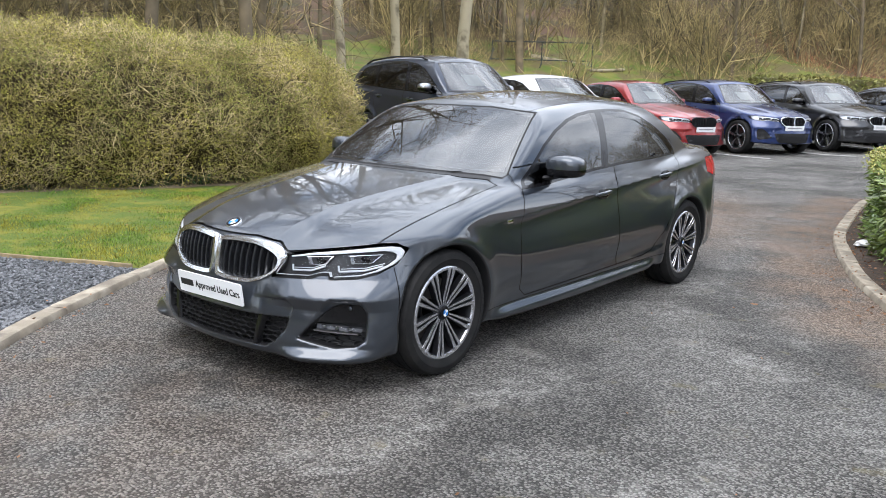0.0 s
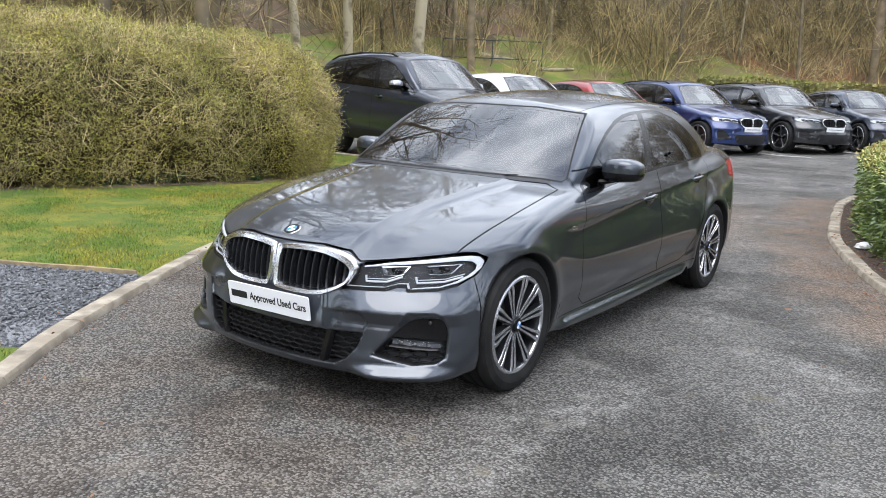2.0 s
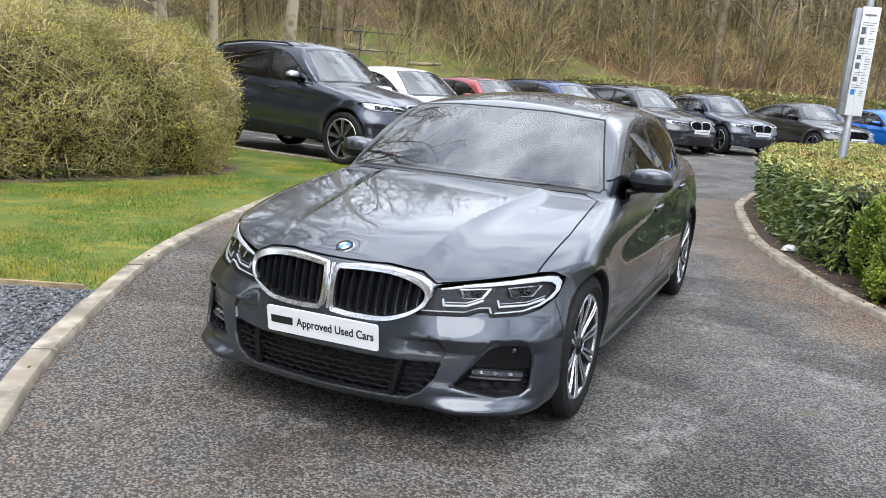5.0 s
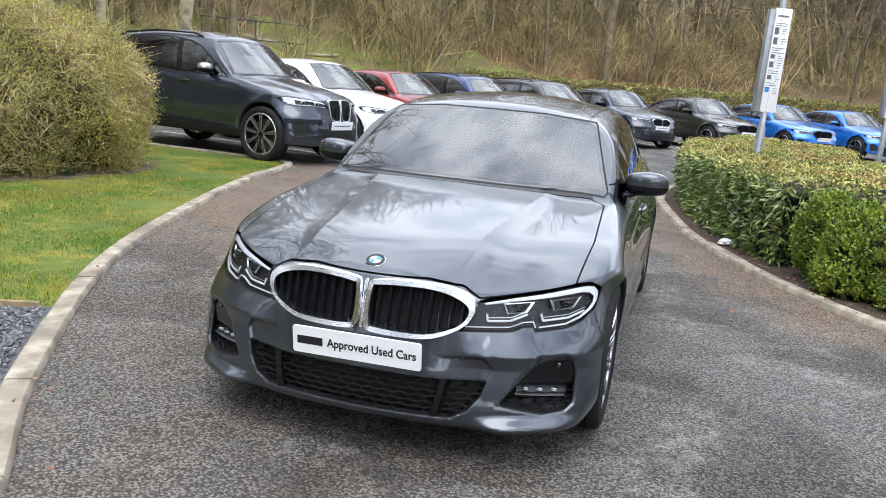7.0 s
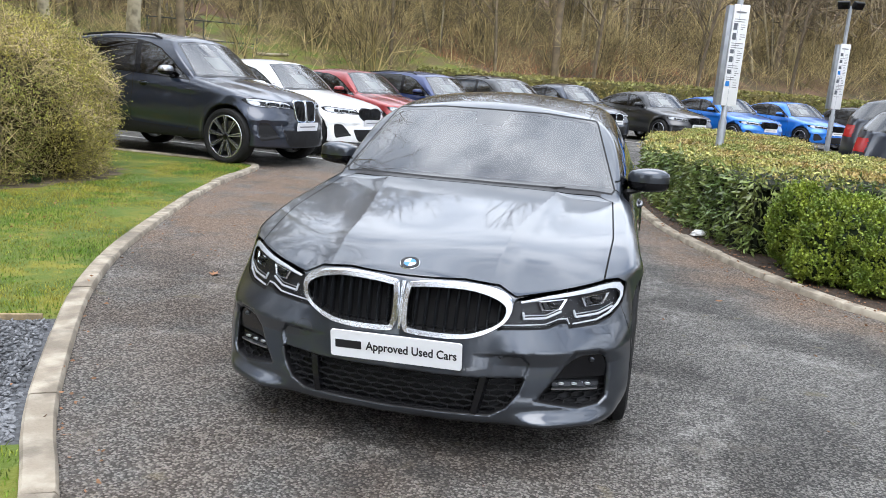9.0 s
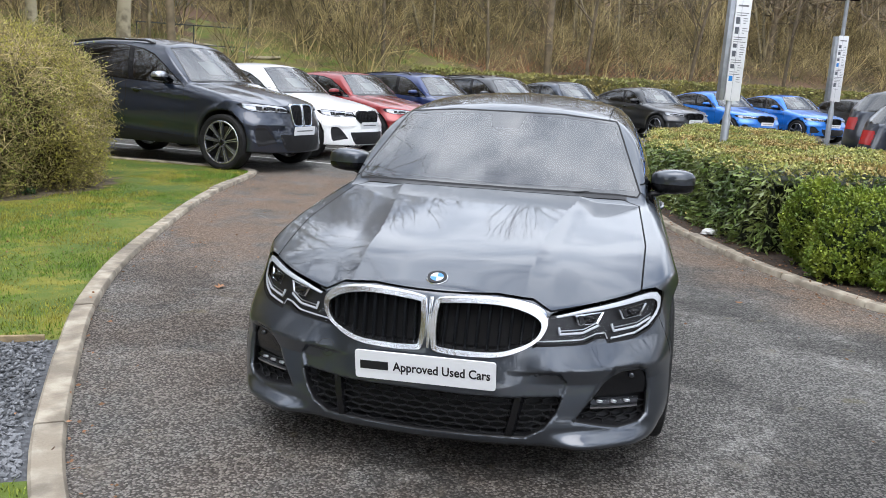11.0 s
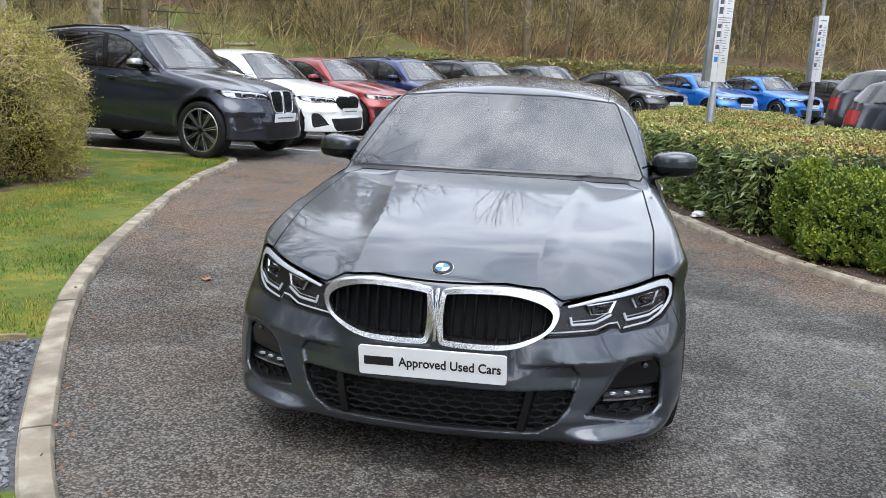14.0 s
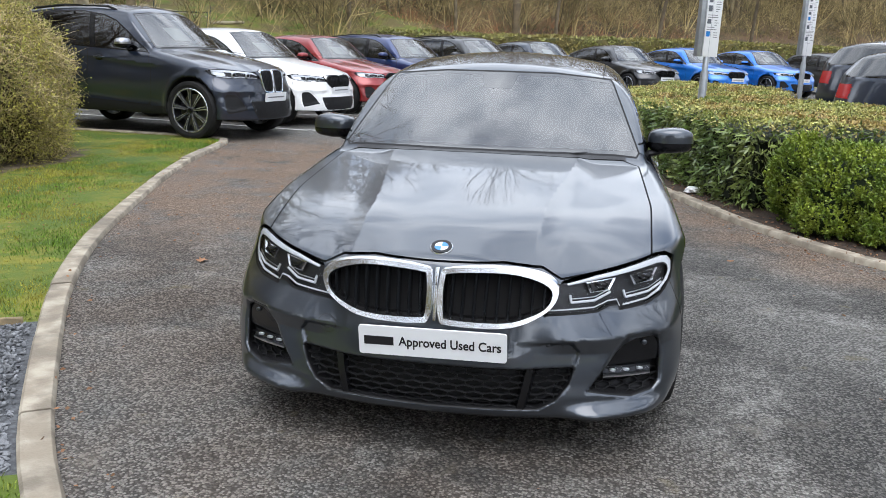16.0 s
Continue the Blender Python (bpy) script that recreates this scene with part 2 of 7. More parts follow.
M["timber"] = material("weathered tan timber", (0.36, 0.27, 0.15), 0.85, second=(0.22, 0.17, 0.10), scale=14, detail=6, bump=0.5, bump_scale=60)
M["line_paint"] = material("worn white line paint", (0.62, 0.61, 0.58), 0.8, second=(0.30, 0.29, 0.28), scale=12, detail=8, low=0.5, high=0.7)
# near-black: the shade between the twigs is put into this colour
M["twig_shade_core"] = material("hedge heart", (0.045, 0.034, 0.014), 0.95)
M["clipped_core"] = material("clipped hedge heart", (0.13, 0.105, 0.036), 0.95, second=(0.07, 0.07, 0.022), scale=3.0, bump=1.0, bump_scale=12)
M["bracken"] = material("dead red-brown bracken", (0.34, 0.15, 0.075), 0.9, second=(0.22, 0.12, 0.06), scale=0.8, island=0.6)
# shade behind the laurel leaves, painted as an almost black green
M["leaf_shade_core"] = material("laurel heart", (0.012, 0.018, 0.007), 0.95)
M["twig"] = material("tan hedge twig", (0.49, 0.395, 0.205), 0.85, second=(0.31, 0.255, 0.095), scale=1.6, detail=6, low=0.42, high=0.58, island=0.75)
M["bud_leaf"] = material("young olive leaf", (0.42, 0.38, 0.065), 0.6, second=(0.24, 0.26, 0.045), scale=1.1, island=0.6)
M["laurel"] = material("glossy laurel leaf", (0.10, 0.165, 0.038), 0.30, second=(0.22, 0.27, 0.075), scale=2.0, island=0.5, coat=0.15)
M["laurel_piece"] = material("glossy laurel leaf piece", (0.10, 0.165, 0.038), 0.3, second=(0.22, 0.27, 0.075), scale=2.0, objrand=0.5, coat=0.15)
M["clipped"] = material("clipped yellowing leaf", (0.36, 0.255, 0.085), 0.55, second=(0.44, 0.42, 0.13), scale=1.3, detail=6, low=0.44, high=0.58, third=(0.22, 0.26, 0.06), scale3=3.0, island=0.55)
M["far_leaf"] = material("weathered hedge leaf", (0.25, 0.20, 0.060), 0.7, second=(0.21, 0.215, 0.060), scale=0.8, island=0.5)
M["box_leaf"] = material("bright box leaf", (0.25, 0.31, 0.035), 0.45, second=(0.12, 0.19, 0.022), scale=6, island=0.45)
M["bark"] = material("grey-brown bark", (0.21, 0.16, 0.10), 0.9, second=(0.12, 0.095, 0.06), scale=2.5, detail=6, objrand=0.25, bump=0.6, bump_scale=30)
M["pale_bark"] = material("pale birch bark", (0.40, 0.345, 0.235), 0.8, second=(0.15, 0.125, 0.08), scale=3.5, detail=6, low=0.45, high=0.7, bump=0.4, bump_scale=20)
M["thicket"] = material("bare brown twig", (0.44, 0.345, 0.165), 0.9, second=(0.17, 0.135, 0.060), scale=0.55, detail=6, low=0.42, high=0.56, island=0.8)
M["blade"] = material("grass blade", (0.115, 0.200, 0.016), 0.6, second=(0.27, 0.245, 0.028), scale=1.7, detail=6, low=0.44, high=0.56, island=0.6)
M["ivy"] = material("dark green undergrowth leaf", (0.03, 0.07, 0.015), 0.5, island=0.4)
M["dead_leaf"] = material("fallen brown leaf", (0.26, 0.135, 0.07), 0.8, island=0.5)
M["galvanised"] = material("galvanised pole", (0.42, 0.44, 0.46), 0.4, 0.7, second=(0.32, 0.34, 0.36), scale=5)
M["sign_white"] = material("white sign panel", (0.78, 0.79, 0.80), 0.45)
M["sign_grey"] = material("grey sign print", (0.10, 0.11, 0.13), 0.5)
M["gate_metal"] = material("dark green painted rail", (0.035, 0.045, 0.04), 0.5)
M["card"] = material("white paper card", (0.8, 0.8, 0.8), 0.7)
M["litter"] = material("white crumpled paper", (0.75, 0.75, 0.73), 0.8)
M["bank_grass"] = material("rough bank grass", (0.105, 0.165, 0.018), 0.9, second=(0.20, 0.19, 0.04), scale=1.6, detail=8, third=(0.15, 0.115, 0.05), scale3=0.9, bump=1.0, bump_scale=14)
M["slat"] = material("satin black slat", (0.012, 0.013, 0.015), 0.25, coat=0.4)
M["stem"] = material("thin bare stem", (0.30, 0.245, 0.145), 0.9, second=(0.10, 0.08, 0.045), scale=1.5, detail=5, island=0.6)
M["far_twig"] = material("high bare twig", (0.22, 0.17, 0.10), 0.9, second=(0.14, 0.11, 0.065), scale=0.4, island=0.6)
# dark green that paints in the shade among the box shoots
M["box_shade_core"] = material("box bush heart", (0.014, 0.026, 0.006), 0.9)
M["grey_print"] = material("grey print", (0.18, 0.18, 0.19), 0.6)
M["rough_blade"] = material("rough bank grass blade", (0.22, 0.22, 0.05), 0.8, second=(0.30, 0.24, 0.10), scale=0.7, island=0.4)

# ---- tools for shaped surfaces ----
def spline(points):
    """A natural cubic through (a, b) pairs, held straight beyond the ends."""
    xs, ys = np.array([p[0] for p in points], float), np.array([p[1] for p in points], float)
    k = len(xs)
    h = np.diff(xs)
    A, r = np.eye(k), np.zeros(k)
    for i in range(1, k - 1):
        A[i, i - 1:i + 2] = h[i - 1], 2 * (h[i - 1] + h[i]), h[i]
        r[i] = 6 * ((ys[i + 1] - ys[i]) / h[i] - (ys[i] - ys[i - 1]) / h[i - 1])
    c = np.linalg.solve(A, r)
    s0 = (ys[1] - ys[0]) / h[0] - h[0] * (2 * c[0] + c[1]) / 6
    s1 = (ys[-1] - ys[-2]) / h[-1] + h[-1] * (c[-2] + 2 * c[-1]) / 6
    def value(x):
        x = np.asarray(x, float)
        i = np.clip(np.searchsorted(xs, x) - 1, 0, k - 2)
        a, b = xs[i + 1] - x, x - xs[i]
        v = (c[i] * a ** 3 + c[i + 1] * b ** 3) / (6 * h[i]) + (ys[i] / h[i] - c[i] * h[i] / 6) * a + (ys[i + 1] / h[i] - c[i + 1] * h[i] / 6) * b
        v = np.where(x < xs[0], ys[0] + s0 * (x - xs[0]), v)
        return np.where(x > xs[-1], ys[-1] + s1 * (x - xs[-1]), v)
    return value


def smax(a, b, r):
    h = np.maximum(r - np.abs(a - b), 0)
    return np.maximum(a, b) + h * h / (4 * r)


def smin(a, b, r):
    return -smax(-a, -b, r)


def step(a, b, v):
    t = np.clip((v - a) / (b - a), 0, 1)
    return t * t * (3 - 2 * t)


def outline(points, r=0.0):
    """Signed distance (negative inside) to a closed outline, its corners rounded by r."""
    P = np.array(points, float)
    Q = np.roll(P, -1, 0)
    area = np.sum(P[:, 0] * Q[:, 1] - Q[:, 0] * P[:, 1])
    def value(a, b):
        a, b = np.broadcast_arrays(np.asarray(a, float), np.asarray(b, float))
        d = np.full(a.shape, 1e9)
        inside = np.zeros(a.shape, bool)
        for (x0, y0), (x1, y1) in zip(P, Q):
            ex, ey = x1 - x0, y1 - y0
            t = np.clip(((a - x0) * ex + (b - y0) * ey) / (ex * ex + ey * ey), 0, 1)
            d = np.minimum(d, (a - x0 - t * ex) ** 2 + (b - y0 - t * ey) ** 2)
            cond = (y0 > b) != (y1 > b)
            inside ^= cond & (a < (x1 - x0) * (b - y0) / np.where(y1 == y0, 1e-9, y1 - y0) + x0)
        d = np.sqrt(d)
        return np.where(inside, -d, d) - r
    return value


def smooth_loop(points, n=6):
    """A closed Catmull-Rom curve through the points."""
    P = [Vector((*p, 0)) for p in points]
    out, k = [], len(P)
    for i in range(k):
        p0, p1, p2, p3 = P[i - 1], P[i], P[(i + 1) % k], P[(i + 2) % k]
        for j in range(n):
            t = j / n
            v = 0.5 * (2 * p1 + (p2 - p0) * t + (2 * p0 - 5 * p1 + 4 * p2 - p3) * t * t + (3 * p1 - p0 - 3 * p2 + p3) * t ** 3)
            out.append((v.x, v.y))
    return out


def nets(f, lo, hi, h):
    """The surface f = 0 of a body that is mirrored at x = 0, its half x >= 0, as points, normals and triangles."""
    gx = np.arange(-h / 2, hi[0] + h, h)
    gy, gz = np.arange(lo[1], hi[1] + h, h), np.arange(lo[2], hi[2] + h, h)
    X, Y, Z = gx[:, None, None], gy[None, :, None], gz[None, None, :]
    G = f(np.abs(X), Y, Z).astype(np.float32)
    s = G < 0
    nx, ny, nz = s.shape
    act = np.zeros((nx - 1, ny - 1, nz - 1), np.int8)
    for a in (0, 1):
        for b in (0, 1):
            for c in (0, 1):
                act += s[a:nx - 1 + a, b:ny - 1 + b, c:nz - 1 + c]
    cells = np.argwhere((act > 0) & (act < 8))
    ident = np.full(act.shape, -1, np.int32)
    ident[tuple(cells.T)] = np.arange(len(cells))
    acc, cnt = np.zeros((len(cells), 3)), np.zeros(len(cells))
    for ax in range(3):
        o1, o2 = [d for d in range(3) if d != ax]
        for a in (0, 1):
            for b in (0, 1):
                c0 = cells.copy()
                c0[:, o1] += a
                c0[:, o2] += b
                c1 = c0.copy()
                c1[:, ax] += 1
                g0, g1 = G[tuple(c0.T)], G[tuple(c1.T)]
                hit = (g0 < 0) != (g1 < 0)
                t = np.where(hit, g0 / np.where(hit, g0 - g1, 1), 0)
                p = c0.astype(float)
                p[:, ax] += t
                acc[hit] += p[hit]
                cnt[hit] += 1
    P = acc / cnt[:, None] * h + np.array([gx[0], gy[0], gz[0]])
    mid = cells[:, 0] == 0
    P[mid, 0] = 0
    faces = []
    for ax in range(3):
        o1, o2 = (ax + 1) % 3, (ax + 2) % 3
        a = np.moveaxis(s, ax, 0)
        chg = np.moveaxis(a[1:] != a[:-1], 0, ax)
        e = np.argwhere(chg)
        e = e[(e[:, o1] > 0) & (e[:, o2] > 0) & (e[:, o1] < s.shape[o1] - 1) & (e[:, o2] < s.shape[o2] - 1)]
        q = []
        for d1, d2 in ((1, 1), (0, 1), (0, 0), (1, 0)):
            c = e.copy()
            c[:, o1] -= d1
            c[:, o2] -= d2
            q.append(ident[tuple(c.T)])
        q = np.array(q).T
        flip = ~s[tuple(e.T)]
        q[flip] = q[flip][:, ::-1]
        faces.append(q)
    Q = np.concatenate(faces)
    Q = Q[(Q >= 0).all(1)]
    def grad(P):
        e = 1.5e-3
        g = np.empty_like(P)
        for i in range(3):
            d = np.zeros(3)
            d[i] = e
            A, B = P + d, P - d
            g[:, i] = (f(np.abs(A[:, 0]), A[:, 1], A[:, 2]) - f(np.abs(B[:, 0]), B[:, 1], B[:, 2])) / (2 * e)
        return g
    for _ in range(3):
        v, g = f(np.abs(P[:, 0]), P[:, 1], P[:, 2]), grad(P)
        d = -(v / np.maximum((g * g).sum(1), 0.05))[:, None] * g
        ln = np.linalg.norm(d, axis=1, keepdims=True)
        P += d * np.minimum(1, 0.7 * h / np.maximum(ln, 1e-9))
        P[mid, 0] = 0
    g = grad(P)
    g[mid, 0] = 0
    N = g / np.maximum(np.linalg.norm(g, axis=1, keepdims=True), 1e-9)
    T = np.concatenate([Q[:, [0, 1, 2]], Q[:, [0, 2, 3]]])
    return P, N, T


class Shell:
    """A triangle surface that is cut into labelled panels along exact lines."""
    def __init__(self, P, N, T):
        self.P, self.N, self.T = P, N, T
        self.L = np.zeros(len(T), np.int32)
        self.names = ["body"]

    def code(self, name):
        if name not in self.names:
            self.names.append(name)
        return self.names.index(name)

    def middle(self):
        return self.P[self.T].mean(1)

    def cut(self, value, pick):
        """Splits the picked triangles along value(x, y, z) = 0."""
        P, T = self.P, self.T
        v = value(P[:, 0], P[:, 1], P[:, 2])
        v = np.where(np.abs(v) < 2e-4, 2e-4, v)
        neg = v[T] < 0
        k = neg.sum(1)
        m = pick & (k > 0) & (k < 3)
        if not m.any():
            return v
        t, ng, lab = T[m], neg[m], self.L[m]
        lone = np.where(ng.sum(1) == 1, ng.argmax(1), (~ng).argmax(1))
        r = np.arange(len(t))
        a, b, c = t[r, lone], t[r, (lone + 1) % 3], t[r, (lone + 2) % 3]
        pairs = np.concatenate([np.stack([a, b], 1), np.stack([a, c], 1)])
        pairs.sort(1)
        uni, inv = np.unique(pairs, axis=0, return_inverse=True)
        inv = inv.reshape(-1)
        w = (v[uni[:, 0]] / (v[uni[:, 0]] - v[uni[:, 1]]))[:, None]
        base = len(P)
        Pn = P[uni[:, 0]] * (1 - w) + P[uni[:, 1]] * w
        Nn = self.N[uni[:, 0]] * (1 - w) + self.N[uni[:, 1]] * w
        Nn /= np.maximum(np.linalg.norm(Nn, axis=1, keepdims=True), 1e-9)
        ab, ac = base + inv[:len(t)], base + inv[len(t):]
        self.P, self.N = np.concatenate([P, Pn]), np.concatenate([self.N, Nn])
        new_t = np.concatenate([np.stack([a, ab, ac], 1), np.stack([ab, b, c], 1), np.stack([ab, c, ac], 1)])
        self.T = np.concatenate([T[~m], new_t])
        self.L = np.concatenate([self.L[~m], lab, lab, lab])

    def mark(self, name, value, where=None, over=("body",)):
        """Gives the inside of value the label name, where the condition on the triangles' middles and normals holds."""
        codes = [self.code(o) for o in over]
        C, D = self.middle(), self.N[self.T].mean(1)
        ok = np.isin(self.L, codes) & (where(C, D) if where else True)
        self.cut(value, ok)
        C, D = self.middle(), self.N[self.T].mean(1)
        ok = np.isin(self.L, codes) & (where(C, D) if where else True)
        self.L[ok & (value(C[:, 0], C[:, 1], C[:, 2]) < 0)] = self.code(name)

    def ring(self, name, gap, value, width=0.0022, where=None, over=("body",)):
        """A panel inside value, with an open joint round it."""
        self.mark("between", lambda x, y, z: value(x, y, z) - width, where, over)
        self.mark(name, lambda x, y, z: value(x, y, z) + width, where, ("between",))
        self.L[self.L == self.code("between")] = self.code(gap)

    def piece(self, names, side, shift=0.0):
        """Points, normals and triangles of the labels; side: 1 left, -1 right, 0 both."""
        T = self.T[np.isin(self.L, [self.code(o) for o in names])]
        used, inv = np.unique(T, return_inverse=True)
        T = inv.reshape(-1, 3)
        P, N = self.P[used] + shift * self.N[used], self.N[used]
        if side == 1:
            return P, N, T
        flip = np.array([-1, 1, 1])
        if side == -1:
            return P * flip, N * flip, T[:, ::-1]
        mid = np.abs(P[:, 0]) < 1e-6
        where = np.arange(len(P))
        other = where.copy()
        other[~mid] = len(P) + np.arange((~mid).sum())
        return np.concatenate([P, P[~mid] * flip]), np.concatenate([N, N[~mid] * flip]), np.concatenate([T, other[T][:, ::-1]])


def part_mesh(name, P, N, T, mat, parent=None, label=""):
    """Links points, normals and triangles as one smooth mesh under parent."""
    me = bpy.data.meshes.new(name)
    me.from_pydata([tuple(p) for p in P.tolist()], [], T.tolist())
    me.polygons.foreach_set("use_smooth", np.ones(len(me.polygons), bool))
    if N is not None:
        me.normals_split_custom_set_from_vertices([tuple(v) for v in N.tolist()])
    me.materials.append(mat)
    ob = new(name, me)
    ob.parent = parent
    return tagged(ob, label)


def part(name, bm, mat, parent=None, label="", smooth=True):
    """Links a bmesh as one mesh object under a thing or a part."""
    me = bpy.data.meshes.new(name)
    bmesh.ops.recalc_face_normals(bm, faces=bm.faces)
    bm.to_mesh(me)
    bm.free()
    if smooth:
        me.polygons.foreach_set("use_smooth", np.ones(len(me.polygons), bool))
        me.set_sharp_from_angle(angle=radians(38))
    for k in mat if isinstance(mat, (list, tuple)) else [mat]:
        me.materials.append(k)
    ob = new(name, me)
    ob.parent = parent
    return tagged(ob, label)


def thing(name, label, category, m=None, group="", kind=""):
    ob = tagged(new(name), label, category, group, kind)
    ob.matrix_basis = m or Matrix()
    return ob


# ---- the body of a car: x to its left, y to the back from the front axle, z up ----
def body_field(S):
    front, frontz = spline(S["front"]), spline(S["frontz"])
    half, inset = spline(S["half"]), spline(S["inset"])
    deck, roof, cab = spline(S["deck"]), spline(S["roof"]), spline(S["cab"])
    rear, rearz = spline(S["rear"]), spline(S["rearz"])
    floor = spline(S["floor"])
    wy0, wz0, wy1, wz1, wsweep, wbow = S["ws"]
    ry0, rz0, ry1, rz1, rsweep = S["rw"]
    R, wb, rz = S["arch"], S["base"], S["hub"]
    lean, belt = S["lean"], S["belt"]
    ridge0, ridge1, rise = S["ridge"]
    flare = S["flare"]
    drop = S["lift"]
    panel = outline([(-0.1, 0.452), (0.40, 0.448), (0.483, 0.452), (0.512, 0.414), (0.50, 0.37), (0.46, 0.296), (0.415, 0.225), (-0.1, 0.19)])
    hollow = outline(S["dish"])
    def nose_at(x, z):
        # corners drawn in above the bumper, a sunk panel round the lower intake, and a fold under the lamps
        zz = z - drop
        sunk = 0.013 * (1 - step(-0.010, 0.003, panel(x, zz))) * step(0.28, 0.42, x)
        under = np.where(zz > 0.462, -0.024 * np.clip(1 - (zz - 0.462) / 0.085, 0, 1), np.minimum(-0.024 + 0.55 * (0.462 - zz), 0.010)) * step(0.34, 0.50, x) * step(0.24, 0.30, zz) * (1 - step(0.80, 0.90, x))
        return front(x) + frontz(z) + 0.12 * step(0.44, 0.70, zz) * (x / 0.8) ** 3 + S["facet"] * (sunk + under + 0.022 * (1 - step(-0.026, 0.003, hollow(x, zz)))) - S["blade"] * (1 - step(0.185, 0.236, zz)) * step(0.42, 0.60, x) * (1 - step(0.76, 0.88, x))
    S["nose_at"] = nose_at
    def f(x, y, z):
        # lower body
        w = half(y) - inset(z)
        for yc in (0.0, wb):
            rr = np.sqrt((y - yc) ** 2 + (z - rz) ** 2)
            w = w + flare * np.exp(-((rr - R - 0.02) / 0.05) ** 2)
        # door hollow and the line along the shoulder
        mid = step(0.25, 0.6, y) * (1 - step(wb - 0.55, wb - 0.25, y))
        w = w - 0.020 * mid * np.exp(-((z - 0.30 - 0.035 * y - S["lift"]) / 0.075) ** 2) 
        w = w + S["skirt"] * (1 - step(0.200, 0.262, z - S["lift"] - 0.012 * y)) * step(0.35, 0.55, y) * (1 - step(wb - 0.62, wb - 0.40, y))
        # the crease through the door handles: the flank falls away below it
        u = np.maximum(S["line"] + 0.067 * (y - 0.53) - z, 0) / 0.075
        w = w - S["groove"] * step(0.25, 0.75, y) * (1 - step(3.1, 3.6, y)) * u * np.exp(1 - u)
        side = x - w
        # two folds in the bonnet: a raised middle that breaks off at a crease, and an outer edge that tips down
        xr = ridge0 + (ridge1 - ridge0) * step(-0.6, 0.7, y) ** 1.5
        dome = rise * np.clip(1 - (x - xr) / 0.11, 0, 1) ** 2 * (x > xr) + rise * (x <= xr)
        dome = dome * step(-0.80, -0.45, y) * (1 - step(0.6, 1.0, y))
        xf = 0.52 + 0.245 * (y + 0.46)
        dome = dome - 0.032 * 0.5 * ((x - xf) + np.sqrt((x - xf) ** 2 + 0.00006)) * step(-0.65, -0.40, y) * (1 - step(0.35, 0.6, y)) * (S["rise2"])
        # the bonnet runs down to the upper edge of the lamps
        ahead = np.clip((y - (front(x) + 0.075 + 0.10 * (x / 0.8) ** 3)) / 0.50, 0, 1)
        dome = dome - S["shark"] * (1 - ahead) ** 2 * step(0.08, 0.48, x)
        top = z - (deck(y) - S["crown"] * (x / 0.8) ** 2 + dome)
        fr = 0.9 * (nose_at(x, z) - y)
        bk = 0.9 * (y - (rear(x) - rearz(z)))
        bot = floor(y) - z
        low = smax(smax(side, top, S["shoulder"]), fr, S["nose"])
        low = smax(smax(low, bk, 0.06), bot, 0.03)
        # cabin
        t = (z - wz0) / (wz1 - wz0)
        ws = 0.6 * (wy0 + (wy1 - wy0) * t + wsweep * (x / 0.65) ** 2 + wbow * t * (1 - t) * 4 - y)
        t2 = (z - rz0) / (rz1 - rz0)
        rw = 0.6 * (y - (ry0 + (ry1 - ry0) * t2 - rsweep * (x / 0.65) ** 2))
        cs = x - (cab(y) - lean * (z - belt) + 0.03 * (1 - ((z - belt - 0.2) / 0.25) ** 2))
        rt = z - (roof(y) - S["roofcrown"] * (x / 0.55) ** 2)
        cabin = smax(smax(smax(cs, rt, 0.09), ws, 0.022), rw, 0.06)
        cabin = np.maximum(np.maximum(cabin, 0.6 - z), bk)
        all_ = smin(low, cabin, S["blend"])
        # wheel wells
        for yc in (0.0, wb):
            cyl = np.sqrt((y - yc) ** 2 + (z - rz) ** 2) - R
            all_ = smax(all_, -np.maximum(cyl, S["well"] - x), 0.008)
        for shape, depth in S["pockets"]:
            pk = np.maximum(shape(x, z), y - (nose_at(x, z) + depth))
            pk = np.maximum(pk, y - 0.1)
            all_ = smax(all_, -pk, 0.010)
        return all_
    return f


